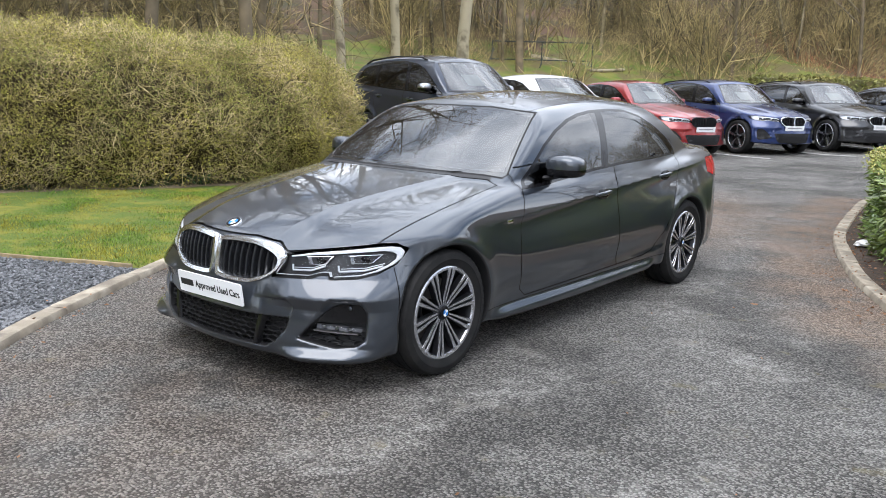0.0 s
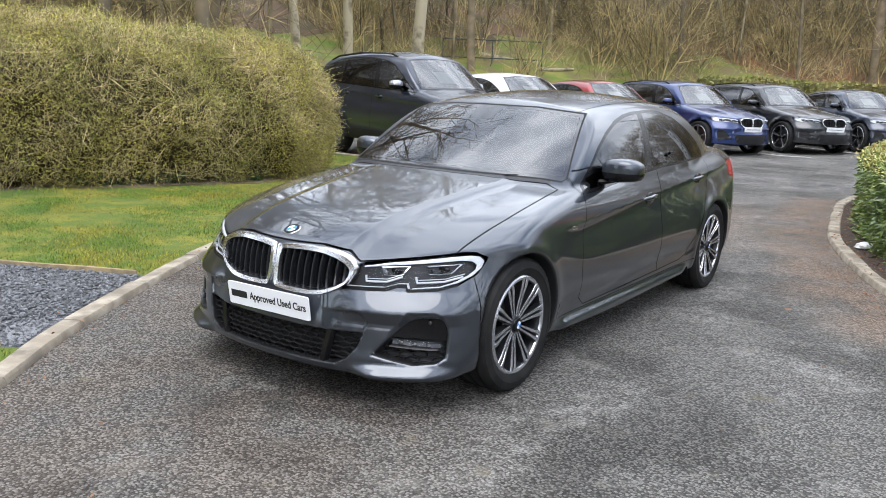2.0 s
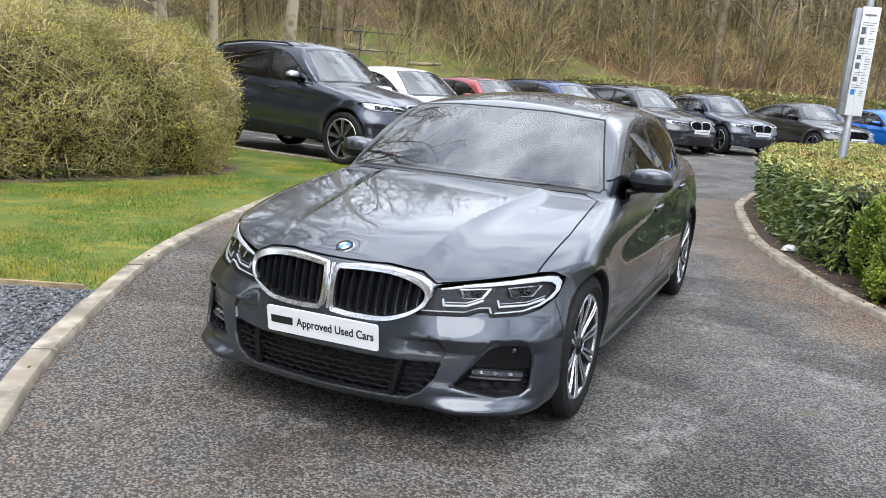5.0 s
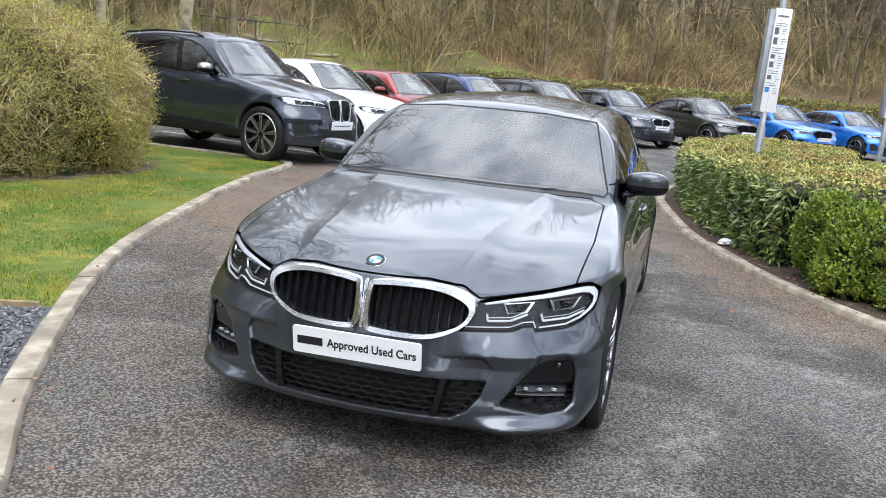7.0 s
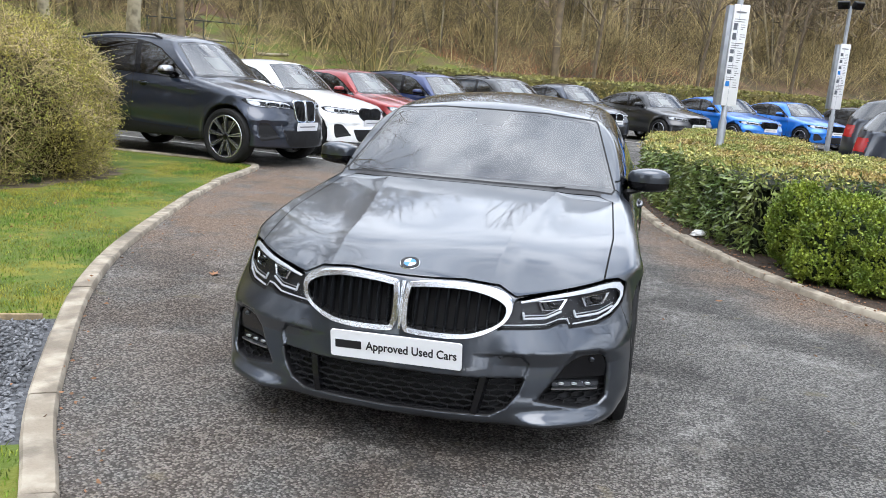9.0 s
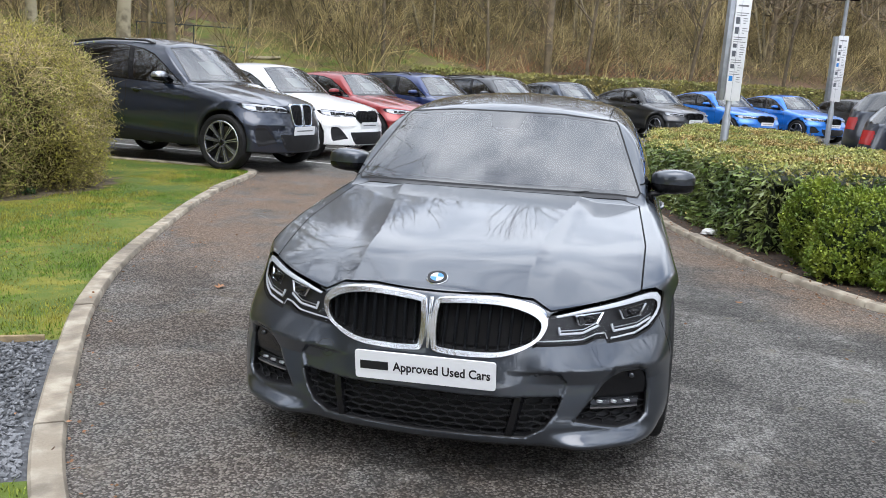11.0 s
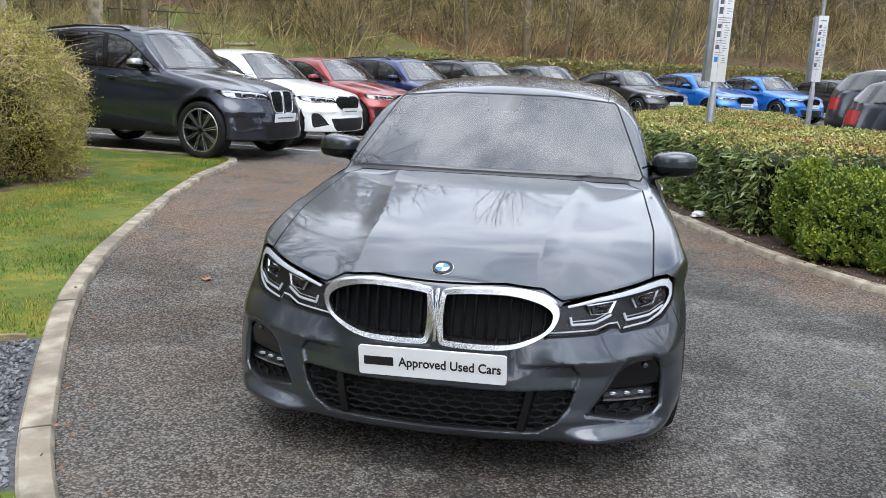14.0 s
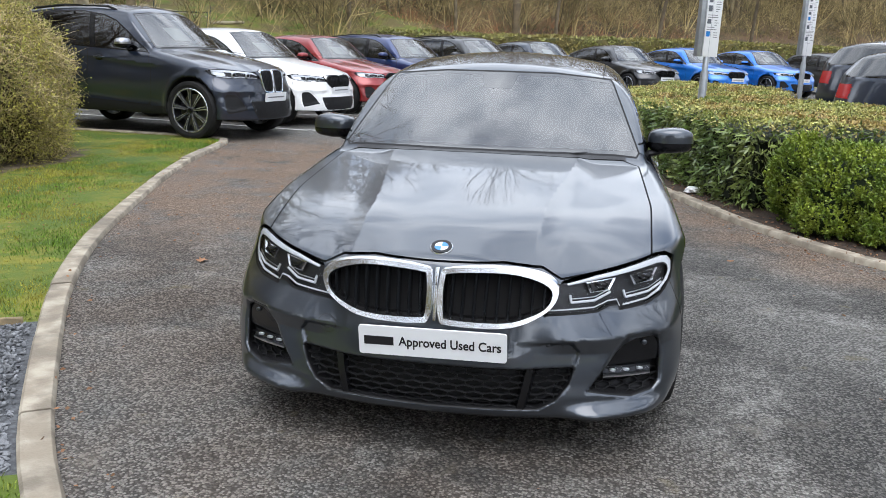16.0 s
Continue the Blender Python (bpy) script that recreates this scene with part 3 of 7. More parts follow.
SEDAN = dict(
    front=[(0, -0.768), (0.26, -0.752), (0.5, -0.692), (0.68, -0.60), (0.8, -0.50), (0.87, -0.40), (0.93, -0.22), (1.0, 0.1)],
    frontz=[(0.1, 0.05), (0.16, 0.005), (0.22, -0.012), (0.34, -0.008), (0.46, 0.018), (0.60, 0.045), (0.70, 0.075), (0.80, 0.16)],
    half=[(-0.8, 0.875), (-0.4, 0.905), (0, 0.91), (0.5, 0.90), (1.3, 0.905), (2.2, 0.908), (2.85, 0.915), (3.3, 0.890), (3.6, 0.835), (3.95, 0.74)],
    inset=[(0.12, 0.085), (0.22, 0.04), (0.32, 0.014), (0.45, 0.004), (0.58, 0.0), (0.70, 0.008), (0.79, 0.023), (0.88, 0.052), (0.96, 0.10), (1.06, 0.20)],
    deck=[(-0.85, 0.66), (-0.74, 0.70), (-0.62, 0.735), (-0.45, 0.785), (-0.2, 0.835), (0.1, 0.885), (0.5, 0.945), (0.8, 0.985), (1.4, 1.0), (2.4, 1.025), (3.2, 1.055), (3.6, 1.052), (3.85, 1.035)],
    crown=0.055, roof_seam=(0.56, 1.152), blade=0.055, facet=1.0, shark=0.047, skirt=0.030, shoulder=0.060, nose=0.022, ridge=(0.335, 0.46, 0.017), rise2=1.0,
    rear=[(0, 3.90), (0.4, 3.87), (0.65, 3.78), (0.8, 3.62), (0.9, 3.35)],
    rearz=[(0.15, 0.12), (0.3, 0.02), (0.55, 0.0), (0.8, 0.03), (1.0, 0.07), (1.1, 0.12)],
    floor=[(-0.8, 0.165), (-0.5, 0.165), (0, 0.2), (0.5, 0.185), (2.4, 0.2), (3.2, 0.22), (3.9, 0.27)],
    roof=[(0.9, 1.328), (1.14, 1.36), (1.3, 1.385), (1.5, 1.408), (1.9, 1.432), (2.3, 1.425), (2.7, 1.392), (3.1, 1.32)],
    cab=[(0.3, 0.70), (0.7, 0.755), (1.1, 0.80), (1.7, 0.82), (2.3, 0.815), (2.8, 0.775), (3.2, 0.71), (3.6, 0.62)],
    lean=0.50, belt=0.95, roofcrown=0.055, ws=(0.51, 0.97, 1.22, 1.40, 0.15, -0.02), rw=(3.36, 1.07, 2.68, 1.40, 0.16),
    base=2.851, hub=0.325, arch=0.352, well=0.60, flare=0.010, lift=0.0, groove=0.017, line=0.745, blend=0.018, joint=0.0034, pockets=[],
    kidney=[(0.012, 0.668), (0.05, 0.698), (0.23, 0.706), (0.362, 0.688), (0.428, 0.645), (0.413, 0.576), (0.332, 0.519), (0.231, 0.494), (0.06, 0.494), (0.012, 0.522)],
    kidney_in=[(0.036, 0.654), (0.062, 0.673), (0.234, 0.680), (0.339, 0.660), (0.398, 0.622), (0.380, 0.567), (0.297, 0.530), (0.22, 0.518), (0.062, 0.521), (0.036, 0.540)],
    headlight=[(0.437, 0.654), (0.381, 0.542), (0.563, 0.549), (0.600, 0.566), (0.634, 0.567), (0.643, 0.549), (0.741, 0.556), (0.793, 0.575), (0.830, 0.615), (0.842, 0.685), (0.806, 0.707), (0.765, 0.708), (0.712, 0.699), (0.59, 0.682)],
    intake=[(-0.1, 0.352), (0.494, 0.352), (0.478, 0.30), (0.437, 0.245), (0.378, 0.212), (-0.1, 0.205)],
    side_intake=[(0.612, 0.352), (0.640, 0.390), (0.668, 0.420), (0.705, 0.438), (0.768, 0.438), (0.788, 0.425), (0.797, 0.365), (0.797, 0.268), (0.778, 0.246), (0.705, 0.238), (0.553, 0.272), (0.588, 0.322)],
    dish=[(0.659, 0.448), (0.674, 0.470), (0.767, 0.472), (0.800, 0.450), (0.818, 0.367), (0.816, 0.264), (0.788, 0.234), (0.705, 0.228), (0.54, 0.266), (0.579, 0.322), (0.622, 0.401)],
    dlo=[(0.70, 0.890), (0.853, 0.990), (1.043, 1.122), (1.20, 1.202), (1.387, 1.266), (1.55, 1.299), (1.712, 1.317), (1.98, 1.328), (2.20, 1.320), (2.392, 1.281), (2.606, 1.197), (2.754, 1.11), (2.825, 1.035), (2.815, 0.995), (2.32, 0.980), (1.885, 0.970), (1.506, 0.948), (0.916, 0.897)],
    ws_out=[(-0.2, 0.966), (0, 0.966), (0.4, 0.962), (0.62, 0.955), (0.725, 0.944), (0.741, 0.966), (0.602, 1.285), (0.586, 1.306), (0.3, 1.331), (0, 1.333), (-0.2, 1.333)],
    rw_out=[(-0.2, 1.085), (0.56, 1.085), (0.50, 1.34), (-0.2, 1.36)],
    hood=[(-0.2, -0.9), (0.25, -0.9), (0.437, -0.9), (0.749, -0.9), (0.752, -0.36), (0.765, 0.03), (0.735, 0.60), (0.66, 0.615), (0.4, 0.515), (0.15, 0.475), (-0.2, 0.47)],
    lip=[(-0.2, 0.709), (0.05, 0.709), (0.23, 0.713), (0.362, 0.697), (0.432, 0.662), (0.741, 0.702), (0.80, 0.708), (0.95, 0.708)],
    door1=[(0.70, 1.0), (0.705, 0.89), (0.65, 0.70), (0.645, 0.5), (0.68, 0.33), (0.74, 0.285), (1.80, 0.31), (1.785, 0.42), (1.757, 0.72), (1.775, 1.1)],
    door2=[(1.780, 1.1), (1.762, 0.72), (1.79, 0.42), (1.805, 0.31), (2.2, 0.322), (2.32, 0.345), (2.45, 0.46), (2.56, 0.62), (2.64, 0.76), (2.80, 0.99), (2.81, 1.1)],
    pillar_b=((1.590, 0.94), (1.768, 1.32), (0.044)), divider=((2.325, 0.975), (2.42, 1.30), 0.008),
    tail=[(3.34, 0.945), (3.30, 0.84), (3.45, 0.80), (3.98, 0.78), (3.98, 0.93), (3.6, 0.95)],
    handles=[(1.573, 0.808), (2.493, 0.868)], mirror=(0.795, 0.965, 0.945), plate=(0.002, 0.434), tyre=(0.3275, 0.225, 0.240), wheel_x=0.90, badge=(0.0, -0.624))

# ---- parts of cars ----
def face_y(f, x, z, lo=-1.15, hi=0.3):
    """How far forward the body's front lies at (x, z)."""
    x, z = np.abs(np.asarray(x, float)), np.asarray(z, float)
    ys = np.arange(lo, hi, 0.01)
    v = f(x[..., None], ys, z[..., None])
    k = np.argmax(v < 0, -1)
    b = ys[k]
    a = b - 0.01
    for _ in range(12):
        m = (a + b) / 2
        inside = f(x, m, z) < 0
        a, b = np.where(inside, a, m), np.where(inside, m, b)
    return b


def side_x(f, y, z, hi=1.1):
    """The body's half width at (y, z)."""
    xs = np.arange(hi, 0.2, -0.01)
    y, z = np.asarray(y, float), np.asarray(z, float)
    v = f(xs, y[..., None], z[..., None])
    k = np.argmax(v < 0, -1)
    b = xs[k]
    a = b + 0.01
    for _ in range(12):
        m = (a + b) / 2
        inside = f(m, y, z) < 0
        a, b = np.where(inside, a, m), np.where(inside, m, b)
    return b


def top_z(f, x, y, hi=1.9):
    zs = np.arange(hi, 0.3, -0.01)
    x, y = np.abs(np.asarray(x, float)), np.asarray(y, float)
    v = f(x[..., None], y[..., None], zs)
    return zs[np.argmax(v < 0, -1)]


def loft(rings, closed=True, caps=True):
    """A bmesh skin over rings of points."""
    bm = bmesh.new()
    R = [[bm.verts.new(p) for p in r] for r in rings]
    n = len(R[0])
    for a, b in zip(R, R[1:]):
        for i in range(n if closed else n - 1):
            bm.faces.new((a[i], a[(i + 1) % n], b[(i + 1) % n], b[i]))
    if caps and closed:
        bm.faces.new(R[0][::-1])
        bm.faces.new(R[-1])
    return bm


def tube(points, r, n=6, flat=1.0):
    """A round bar along points."""
    P = [Vector(p) for p in points]
    rings = []
    for i, p in enumerate(P):
        t = (P[min(i + 1, len(P) - 1)] - P[max(i - 1, 0)]).normalized()
        u = t.cross(Vector((0, 1, 0.01))).normalized()
        w = t.cross(u)
        rings.append([p + u * r * math.cos(2 * math.pi * k / n) + w * r * flat * math.sin(2 * math.pi * k / n) for k in range(n)])
    return loft(rings)


def box(lo, hi, bevel=0.0, seg=2, bm=None):
    own = bm or bmesh.new()
    v = bmesh.ops.create_cube(own, size=1)["verts"]
    lo, hi = Vector(lo), Vector(hi)
    for q in v:
        q.co = (lo + hi) / 2 + Vector([a * b for a, b in zip(q.co, hi - lo)])
    if bevel:
        e = list({x for q in v for x in q.link_edges})
        bmesh.ops.bevel(own, geom=e, offset=bevel, segments=seg, affect="EDGES", profile=0.6)
    return own


def revolve(profile, n, groove=None):
    """A body turned about the x axis; profile: (x, radius)."""
    bm = bmesh.new()
    R = []
    for k in range(n):
        a = 2 * math.pi * k / n
        R.append([bm.verts.new((x, (r - (groove[i] if groove and k % 2 else 0)) * math.cos(a), (r - (groove[i] if groove and k % 2 else 0)) * math.sin(a))) for i, (x, r) in enumerate(profile)])
    for k in range(n):
        a, b = R[k], R[(k + 1) % n]
        for i in range(len(profile) - 1):
            bm.faces.new((a[i], a[i + 1], b[i + 1], b[i]))
    return bm


def wheel(parent, m, size, fine, style=10, dark="rim_dark", face="rim_face"):
    """An alloy wheel with its tyre, seen from +x; the tyre's outer face lies at x = 0."""
    r, w, rr = size
    root = new("wheel")
    root.parent = parent
    root.matrix_basis = m
    n = 96 if fine else 36
    tp = [(-w * 0.94, rr - 0.01), (-w, rr + 0.03), (-w * 1.02, r - 0.05), (-w * 0.97, r - 0.015), (-w * 0.90, r - 0.003)]
    gr = [0, 0, 0, 0.004, 0.006]
    if fine:
        for q in (0.74, 0.5, 0.26):
            tp += [(-w * (q + 0.03), r), (-w * (q + 0.028), r - 0.008), (-w * (q - 0.028), r - 0.008), (-w * (q - 0.03), r)]
            gr += [0.001, 0, 0, 0.001]
    tp += [(-w * 0.10, r - 0.003), (-w * 0.03, r - 0.015), (0.002, r - 0.05), (0.000, rr + 0.045), (-0.004, rr + 0.022), (-0.012, rr + 0.006), (-0.018, rr - 0.008)]
    gr += [0.007, 0.006, 0.0, 0, 0, 0, 0]
    part("tyre", revolve(tp, n, gr if fine else None), M["tyre"], root)
    n2 = 72 if fine else 30
    rim = part("rim", revolve([(-w * 0.9, rr - 0.012), (-w * 0.6, rr - 0.035), (-0.05, rr - 0.028), (-0.02, rr - 0.02), (-0.014, rr - 0.016)], n2), M[dark], root)
    part("rim_lip", revolve([(-0.020, rr - 0.022), (-0.0115, rr - 0.018), (-0.009, rr - 0.006), (-0.016, rr + 0.003), (-0.03, rr + 0.004)], n2), M[face], rim)
    part("brake_disc", revolve([(-0.13, 0.05), (-0.125, 0.065), (-0.125, rr * 0.72), (-0.135, rr * 0.72)], 40), M["disc"], root)
    cal = box((-0.15, -0.19, -0.09), (-0.08, -0.11, 0.09), 0.015)
    part("brake_caliper", cal, M["rim_dark"], root)
    # spokes: dark castings with a machined face
    for k in range(style):
        for q in (-1, 1):
            a = 2 * math.pi * (k + 0.25) / style
            u, t = Vector((0, math.cos(a), math.sin(a))), Vector((0, -math.sin(a), math.cos(a)))
            pts = ((0.032, 0.0062, 0.0045, -0.034), (0.09, 0.0100, 0.0068, -0.030), (rr * 0.64, 0.0130, 0.0088, -0.020), (rr - 0.05, 0.0165, 0.0108, -0.014), (rr - 0.014, 0.0180, 0.0125, -0.012))
            if not fine:
                pts = (pts[0], pts[2], pts[4])
            for nm, mt, dx0, dx1, grow in (("spoke", dark, -0.030, 0.0, 1.25), ("spoke_face", face, 0.0, 0.0035, 0.74)):
                rings = []
                for rad, off, hw, xx in pts:
                    c = u * rad + t * off * q
                    hw = hw * grow
                    deep = dx0 * (1.0 if nm == "spoke" else 1)
                    rings.append([c + t * hw + Vector((xx + deep, 0, 0)), c + t * hw * 0.85 + Vector((xx + dx1, 0, 0)), c - t * hw * 0.85 + Vector((xx + dx1, 0, 0)), c - t * hw + Vector((xx + deep, 0, 0))])
                part(nm, loft(rings), M[mt], rim)
    part("hub", revolve([(-0.06, 0.06), (-0.04, 0.052), (-0.030, 0.042), (-0.026, 0.034)], 30), M[dark], rim)
    cap = part("hub_cap", revolve([(-0.026, 0.036), (-0.020, 0.034), (-0.017, 0.028), (-0.016, 0.0)], 24), M["gloss_black"], root)
    if fine:
        for k in range(4):
            bm = bmesh.new()
            q = [bm.verts.new((-0.0135, 0, 0))] + [bm.verts.new((-0.0135, 0.019 * math.cos(math.pi / 2 * (k + j / 5) + 0.3), 0.019 * math.sin(math.pi / 2 * (k + j / 5) + 0.3))) for j in range(6)]
            bm.faces.new(q)
            part("badge_quarter", bm, M["sky_blue" if k % 2 else "white_enamel"], cap)
    return root


def writing(text, size, mat, parent, m, name="lettering", width=None):
    cu = bpy.data.curves.new(name, "FONT")
    cu.body, cu.size, cu.extrude, cu.align_x, cu.align_y = text, size, 0.0008, "LEFT", "CENTER"
    cu.offset = size * 0.018
    tmp = new(name, cu)
    me = bpy.data.meshes.new_from_object(tmp.evaluated_get(bpy.context.evaluated_depsgraph_get()))
    bpy.data.objects.remove(tmp)
    me.materials.clear()
    me.materials.append(mat)
    ob = new(name, me)
    if width:
        xs = [v.co.x for v in me.vertices]
        k = width / (max(xs) - min(xs))
        m = m @ Matrix.Diagonal((k, 1, 1, 1))
    ob.parent = parent
    ob.matrix_basis = m
    return ob


def kidney(root, f, S, side, fine, frame_mat, slats, slat_mat="slat"):
    """One half of the grille: bright frame, dark back and upright slats."""
    O, I = np.array(smooth_loop(S["kidney"], 4)), np.array(smooth_loop(S["kidney_in"], 4))
    k = min(len(O), len(I))
    O, I = O[:k], I[:k]
    base = S["nose_at"]
    def yo(Q):
        return base(Q[:, 0], Q[:, 1])
    mid1, mid2 = O * 0.84 + I * 0.16, O * 0.16 + I * 0.84
    rings = []
    for Q, lift in ((O, -0.012), (O, 0.006), (mid1, 0.017), (mid2, 0.014), (I, 0.002), (I, -0.045)):
        y = yo(Q)
        rings.append([(side * q[0], yy - lift, q[1]) for q, yy in zip(Q, y)])
    g = new("kidney_grille")
    g.parent = root
    tagged(g, "bright chrome grille frame with upright black slats")
    part("grille_frame", loft(rings, caps=False), frame_mat, g)
    back = [(side * q[0], yy + 0.05, q[1]) for q, yy in zip(I * 1.0, yo(I))]
    bm = bmesh.new()
    bm.faces.new([bm.verts.new(p) for p in back])
    part("grille_back", bm, M["inner"], g)
    x0, x1 = I[:, 0].min(), I[:, 0].max()
    sd = outline(S["kidney_in"])
    for q in range(slats):
        x = x0 + (x1 - x0) * (q + 0.6) / (slats + 0.2)
        zs = np.linspace(I[:, 1].min() - 0.01, I[:, 1].max() + 0.01, 80)
        inside = zs[sd(np.full(80, x), zs) < 0.004]
        if len(inside) < 4:
            continue
        z0, z1 = inside.min(), inside.max()
        rings = []
        for t in (0, 0.25, 0.6, 0.85, 1):
            z = z0 + (z1 - z0) * t
            y = float(base(x, z))
            w, fwd = 0.0045, 0.004 + 0.006 * math.sin(math.pi * t) + 0.004 * t
            lean = 0.004 * (t - 0.5)
            rings.append([(side * (x + w + lean), y + 0.045, z), (side * (x + w + lean), y + 0.012 - fwd, z), (side * (x + lean), y + 0.005 - fwd, z), (side * (x - w + lean), y + 0.012 - fwd, z), (side * (x - w + lean), y + 0.045, z)])
        part("slat", loft(rings), M[slat_mat], g)
    return g


def comb(root, sd, y_at, x0, x1, z0, z1, w, hgt, mat, name="grille_mesh", bar=0.0022, depth=0.014, side=1):
    """Honeycomb bars inside an outline."""
    bm = bmesh.new()
    rows = int((z1 - z0) / (hgt * 0.75)) + 2
    def bar_(a, b):
        m = ((a[0] + b[0]) / 2, (a[1] + b[1]) / 2)
        if sd(np.array([m[0]]), np.array([m[1]]))[0] > 0.004:
            return
        d = Vector((b[0] - a[0], b[1] - a[1])).normalized()
        nx, nz = -d.y * bar, d.x * bar
        vs = []
        for p in (a, b):
            y = float(y_at(abs(p[0]), p[1]))
            for sgn, dy in ((1, depth), (1, 0.002), (0.4, 0), (-0.4, 0), (-1, 0.002), (-1, depth)):
                vs.append(bm.verts.new((side * (p[0] + sgn * nx), y + dy, p[1] + sgn * nz)))
        for i in range(5):
            bm.faces.new((vs[i], vs[i + 1], vs[i + 7], vs[i + 6]))
    for r in range(rows):
        z = z0 + r * hgt * 0.75
        off = (r % 2) * w / 2
        for c in range(int((x1 - x0) / w) + 2):
            x = x0 + c * w + off - w / 2
            bar_((x - w / 2, z - hgt / 4), (x - w / 2, z + hgt / 4))
            bar_((x - w / 2, z + hgt / 4), (x, z + hgt / 2))
            bar_((x, z + hgt / 2), (x + w / 2, z + hgt / 4))
    return part(name, bm, mat, root)


def superball(c, r, p=2.6, nu=28, nv=16, squash=None):
    """A rounded block."""
    rings = []
    def pw(v):
        return math.copysign(abs(v) ** (2 / p), v)
    for j in range(nv + 1):
        b = -math.pi / 2 + math.pi * (j + (0.02 if j == 0 else -0.02 if j == nv else 0)) / nv
        ring = []
        for i in range(nu):
            a = 2 * math.pi * i / nu
            q = Vector((pw(math.cos(b)) * pw(math.cos(a)) * r[0], pw(math.cos(b)) * pw(math.sin(a)) * r[1], pw(math.sin(b)) * r[2]))
            if squash:
                q = squash(q)
            ring.append(q + Vector(c))
        rings.append(ring)
    return loft(rings)


def mirror_(root, S, side, paint_mat, fine, lower="gloss_black"):
    x, y, z = S["mirror"]
    g = new("door_mirror")
    g.parent = root
    def shape(q):
        t = q.x / 0.125
        return Vector((q.x, q.y * (1 - 0.12 * max(t, 0)) + 0.030 * t * t, q.z * (1 - 0.12 * max(t, 0) - 0.10 * max(-t, 0)) + 0.006 * t - 0.016 * (t > 0.4) * (t - 0.4)))
    n = (28, 16) if fine else (14, 8)
    bm = superball((0, 0, 0), (0.116, 0.080, 0.066), 3.6, n[0], n[1], shape)
    top, low = bm, bm.copy()
    for b_, sgn in ((top, 1), (low, -1)):
        geom = b_.verts[:] + b_.edges[:] + b_.faces[:]
        bmesh.ops.bisect_plane(b_, geom=geom, plane_co=(0, 0, -0.012), plane_no=(0.0, 0, -sgn), clear_outer=True)
        for v in b_.verts:
            v.co = Vector((side * (v.co.x + x + 0.116), v.co.y + y + 0.05, v.co.z + z + 0.063))
    part("mirror_cap", top, paint_mat, g)
    part("mirror_base", low, M[lower], g)
    arm = [(side * (x - 0.03), y + 0.01, z - 0.012), (side * (x + 0.03), y + 0.03, z - 0.006), (side * (x + 0.09), y + 0.055, z + 0.012)]
    part("mirror_arm", tube(arm, 0.016, 8, 1.8), M["black_plastic"], g)
    face = superball((side * (x + 0.125), y + 0.115, z + 0.06), (0.10, 0.012, 0.052), 3, 20, 8)
    part("mirror_glass", face, M["chrome"], g)
    return g


def plate_(root, f, S, text, fine):
    px, pz = S["plate"]
    y = float(min(face_y(f, np.array([0.0, 0.1]), np.array([pz, pz - 0.04])))) - 0.012
    g = new("number_plate")
    g.parent = root
    g.matrix_basis = pose(px, y, pz, 8, -1.0 if fine else 0, 0)
    w, hh = 0.2625, 0.0555
    pts = []
    for cx, cz, a0 in ((w - 0.01, hh - 0.01, 0), (-w + 0.01, hh - 0.01, 90), (-w + 0.01, -hh + 0.01, 180), (w - 0.01, -hh + 0.01, 270)):
        for j in range(4):
            a = radians(a0 + 30 * j)
            pts.append((cx + 0.01 * math.cos(a), cz + 0.01 * math.sin(a)))
    part("plate", loft([[(a, -0.004, b) for a, b in pts], [(a, 0.003, b) for a, b in pts]]), M["plate"], g, "white plastic plate", smooth=False)
    if text:
        part("brand_bar", box((-0.243, -0.0052, -0.0165), (-0.137, -0.0042, 0.0165)), M["ink"], g, smooth=False)
        writing("Approved Used Cars", 0.049, M["ink"], g, pose(-0.118, -0.0045, 0.0, 90, 0, 0), width=0.362)
    else:
        part("print_bar", box((-0.20, -0.0055, -0.008), (0.20, -0.0042, 0.008)), M["grey_print"], g, smooth=False)
    return g


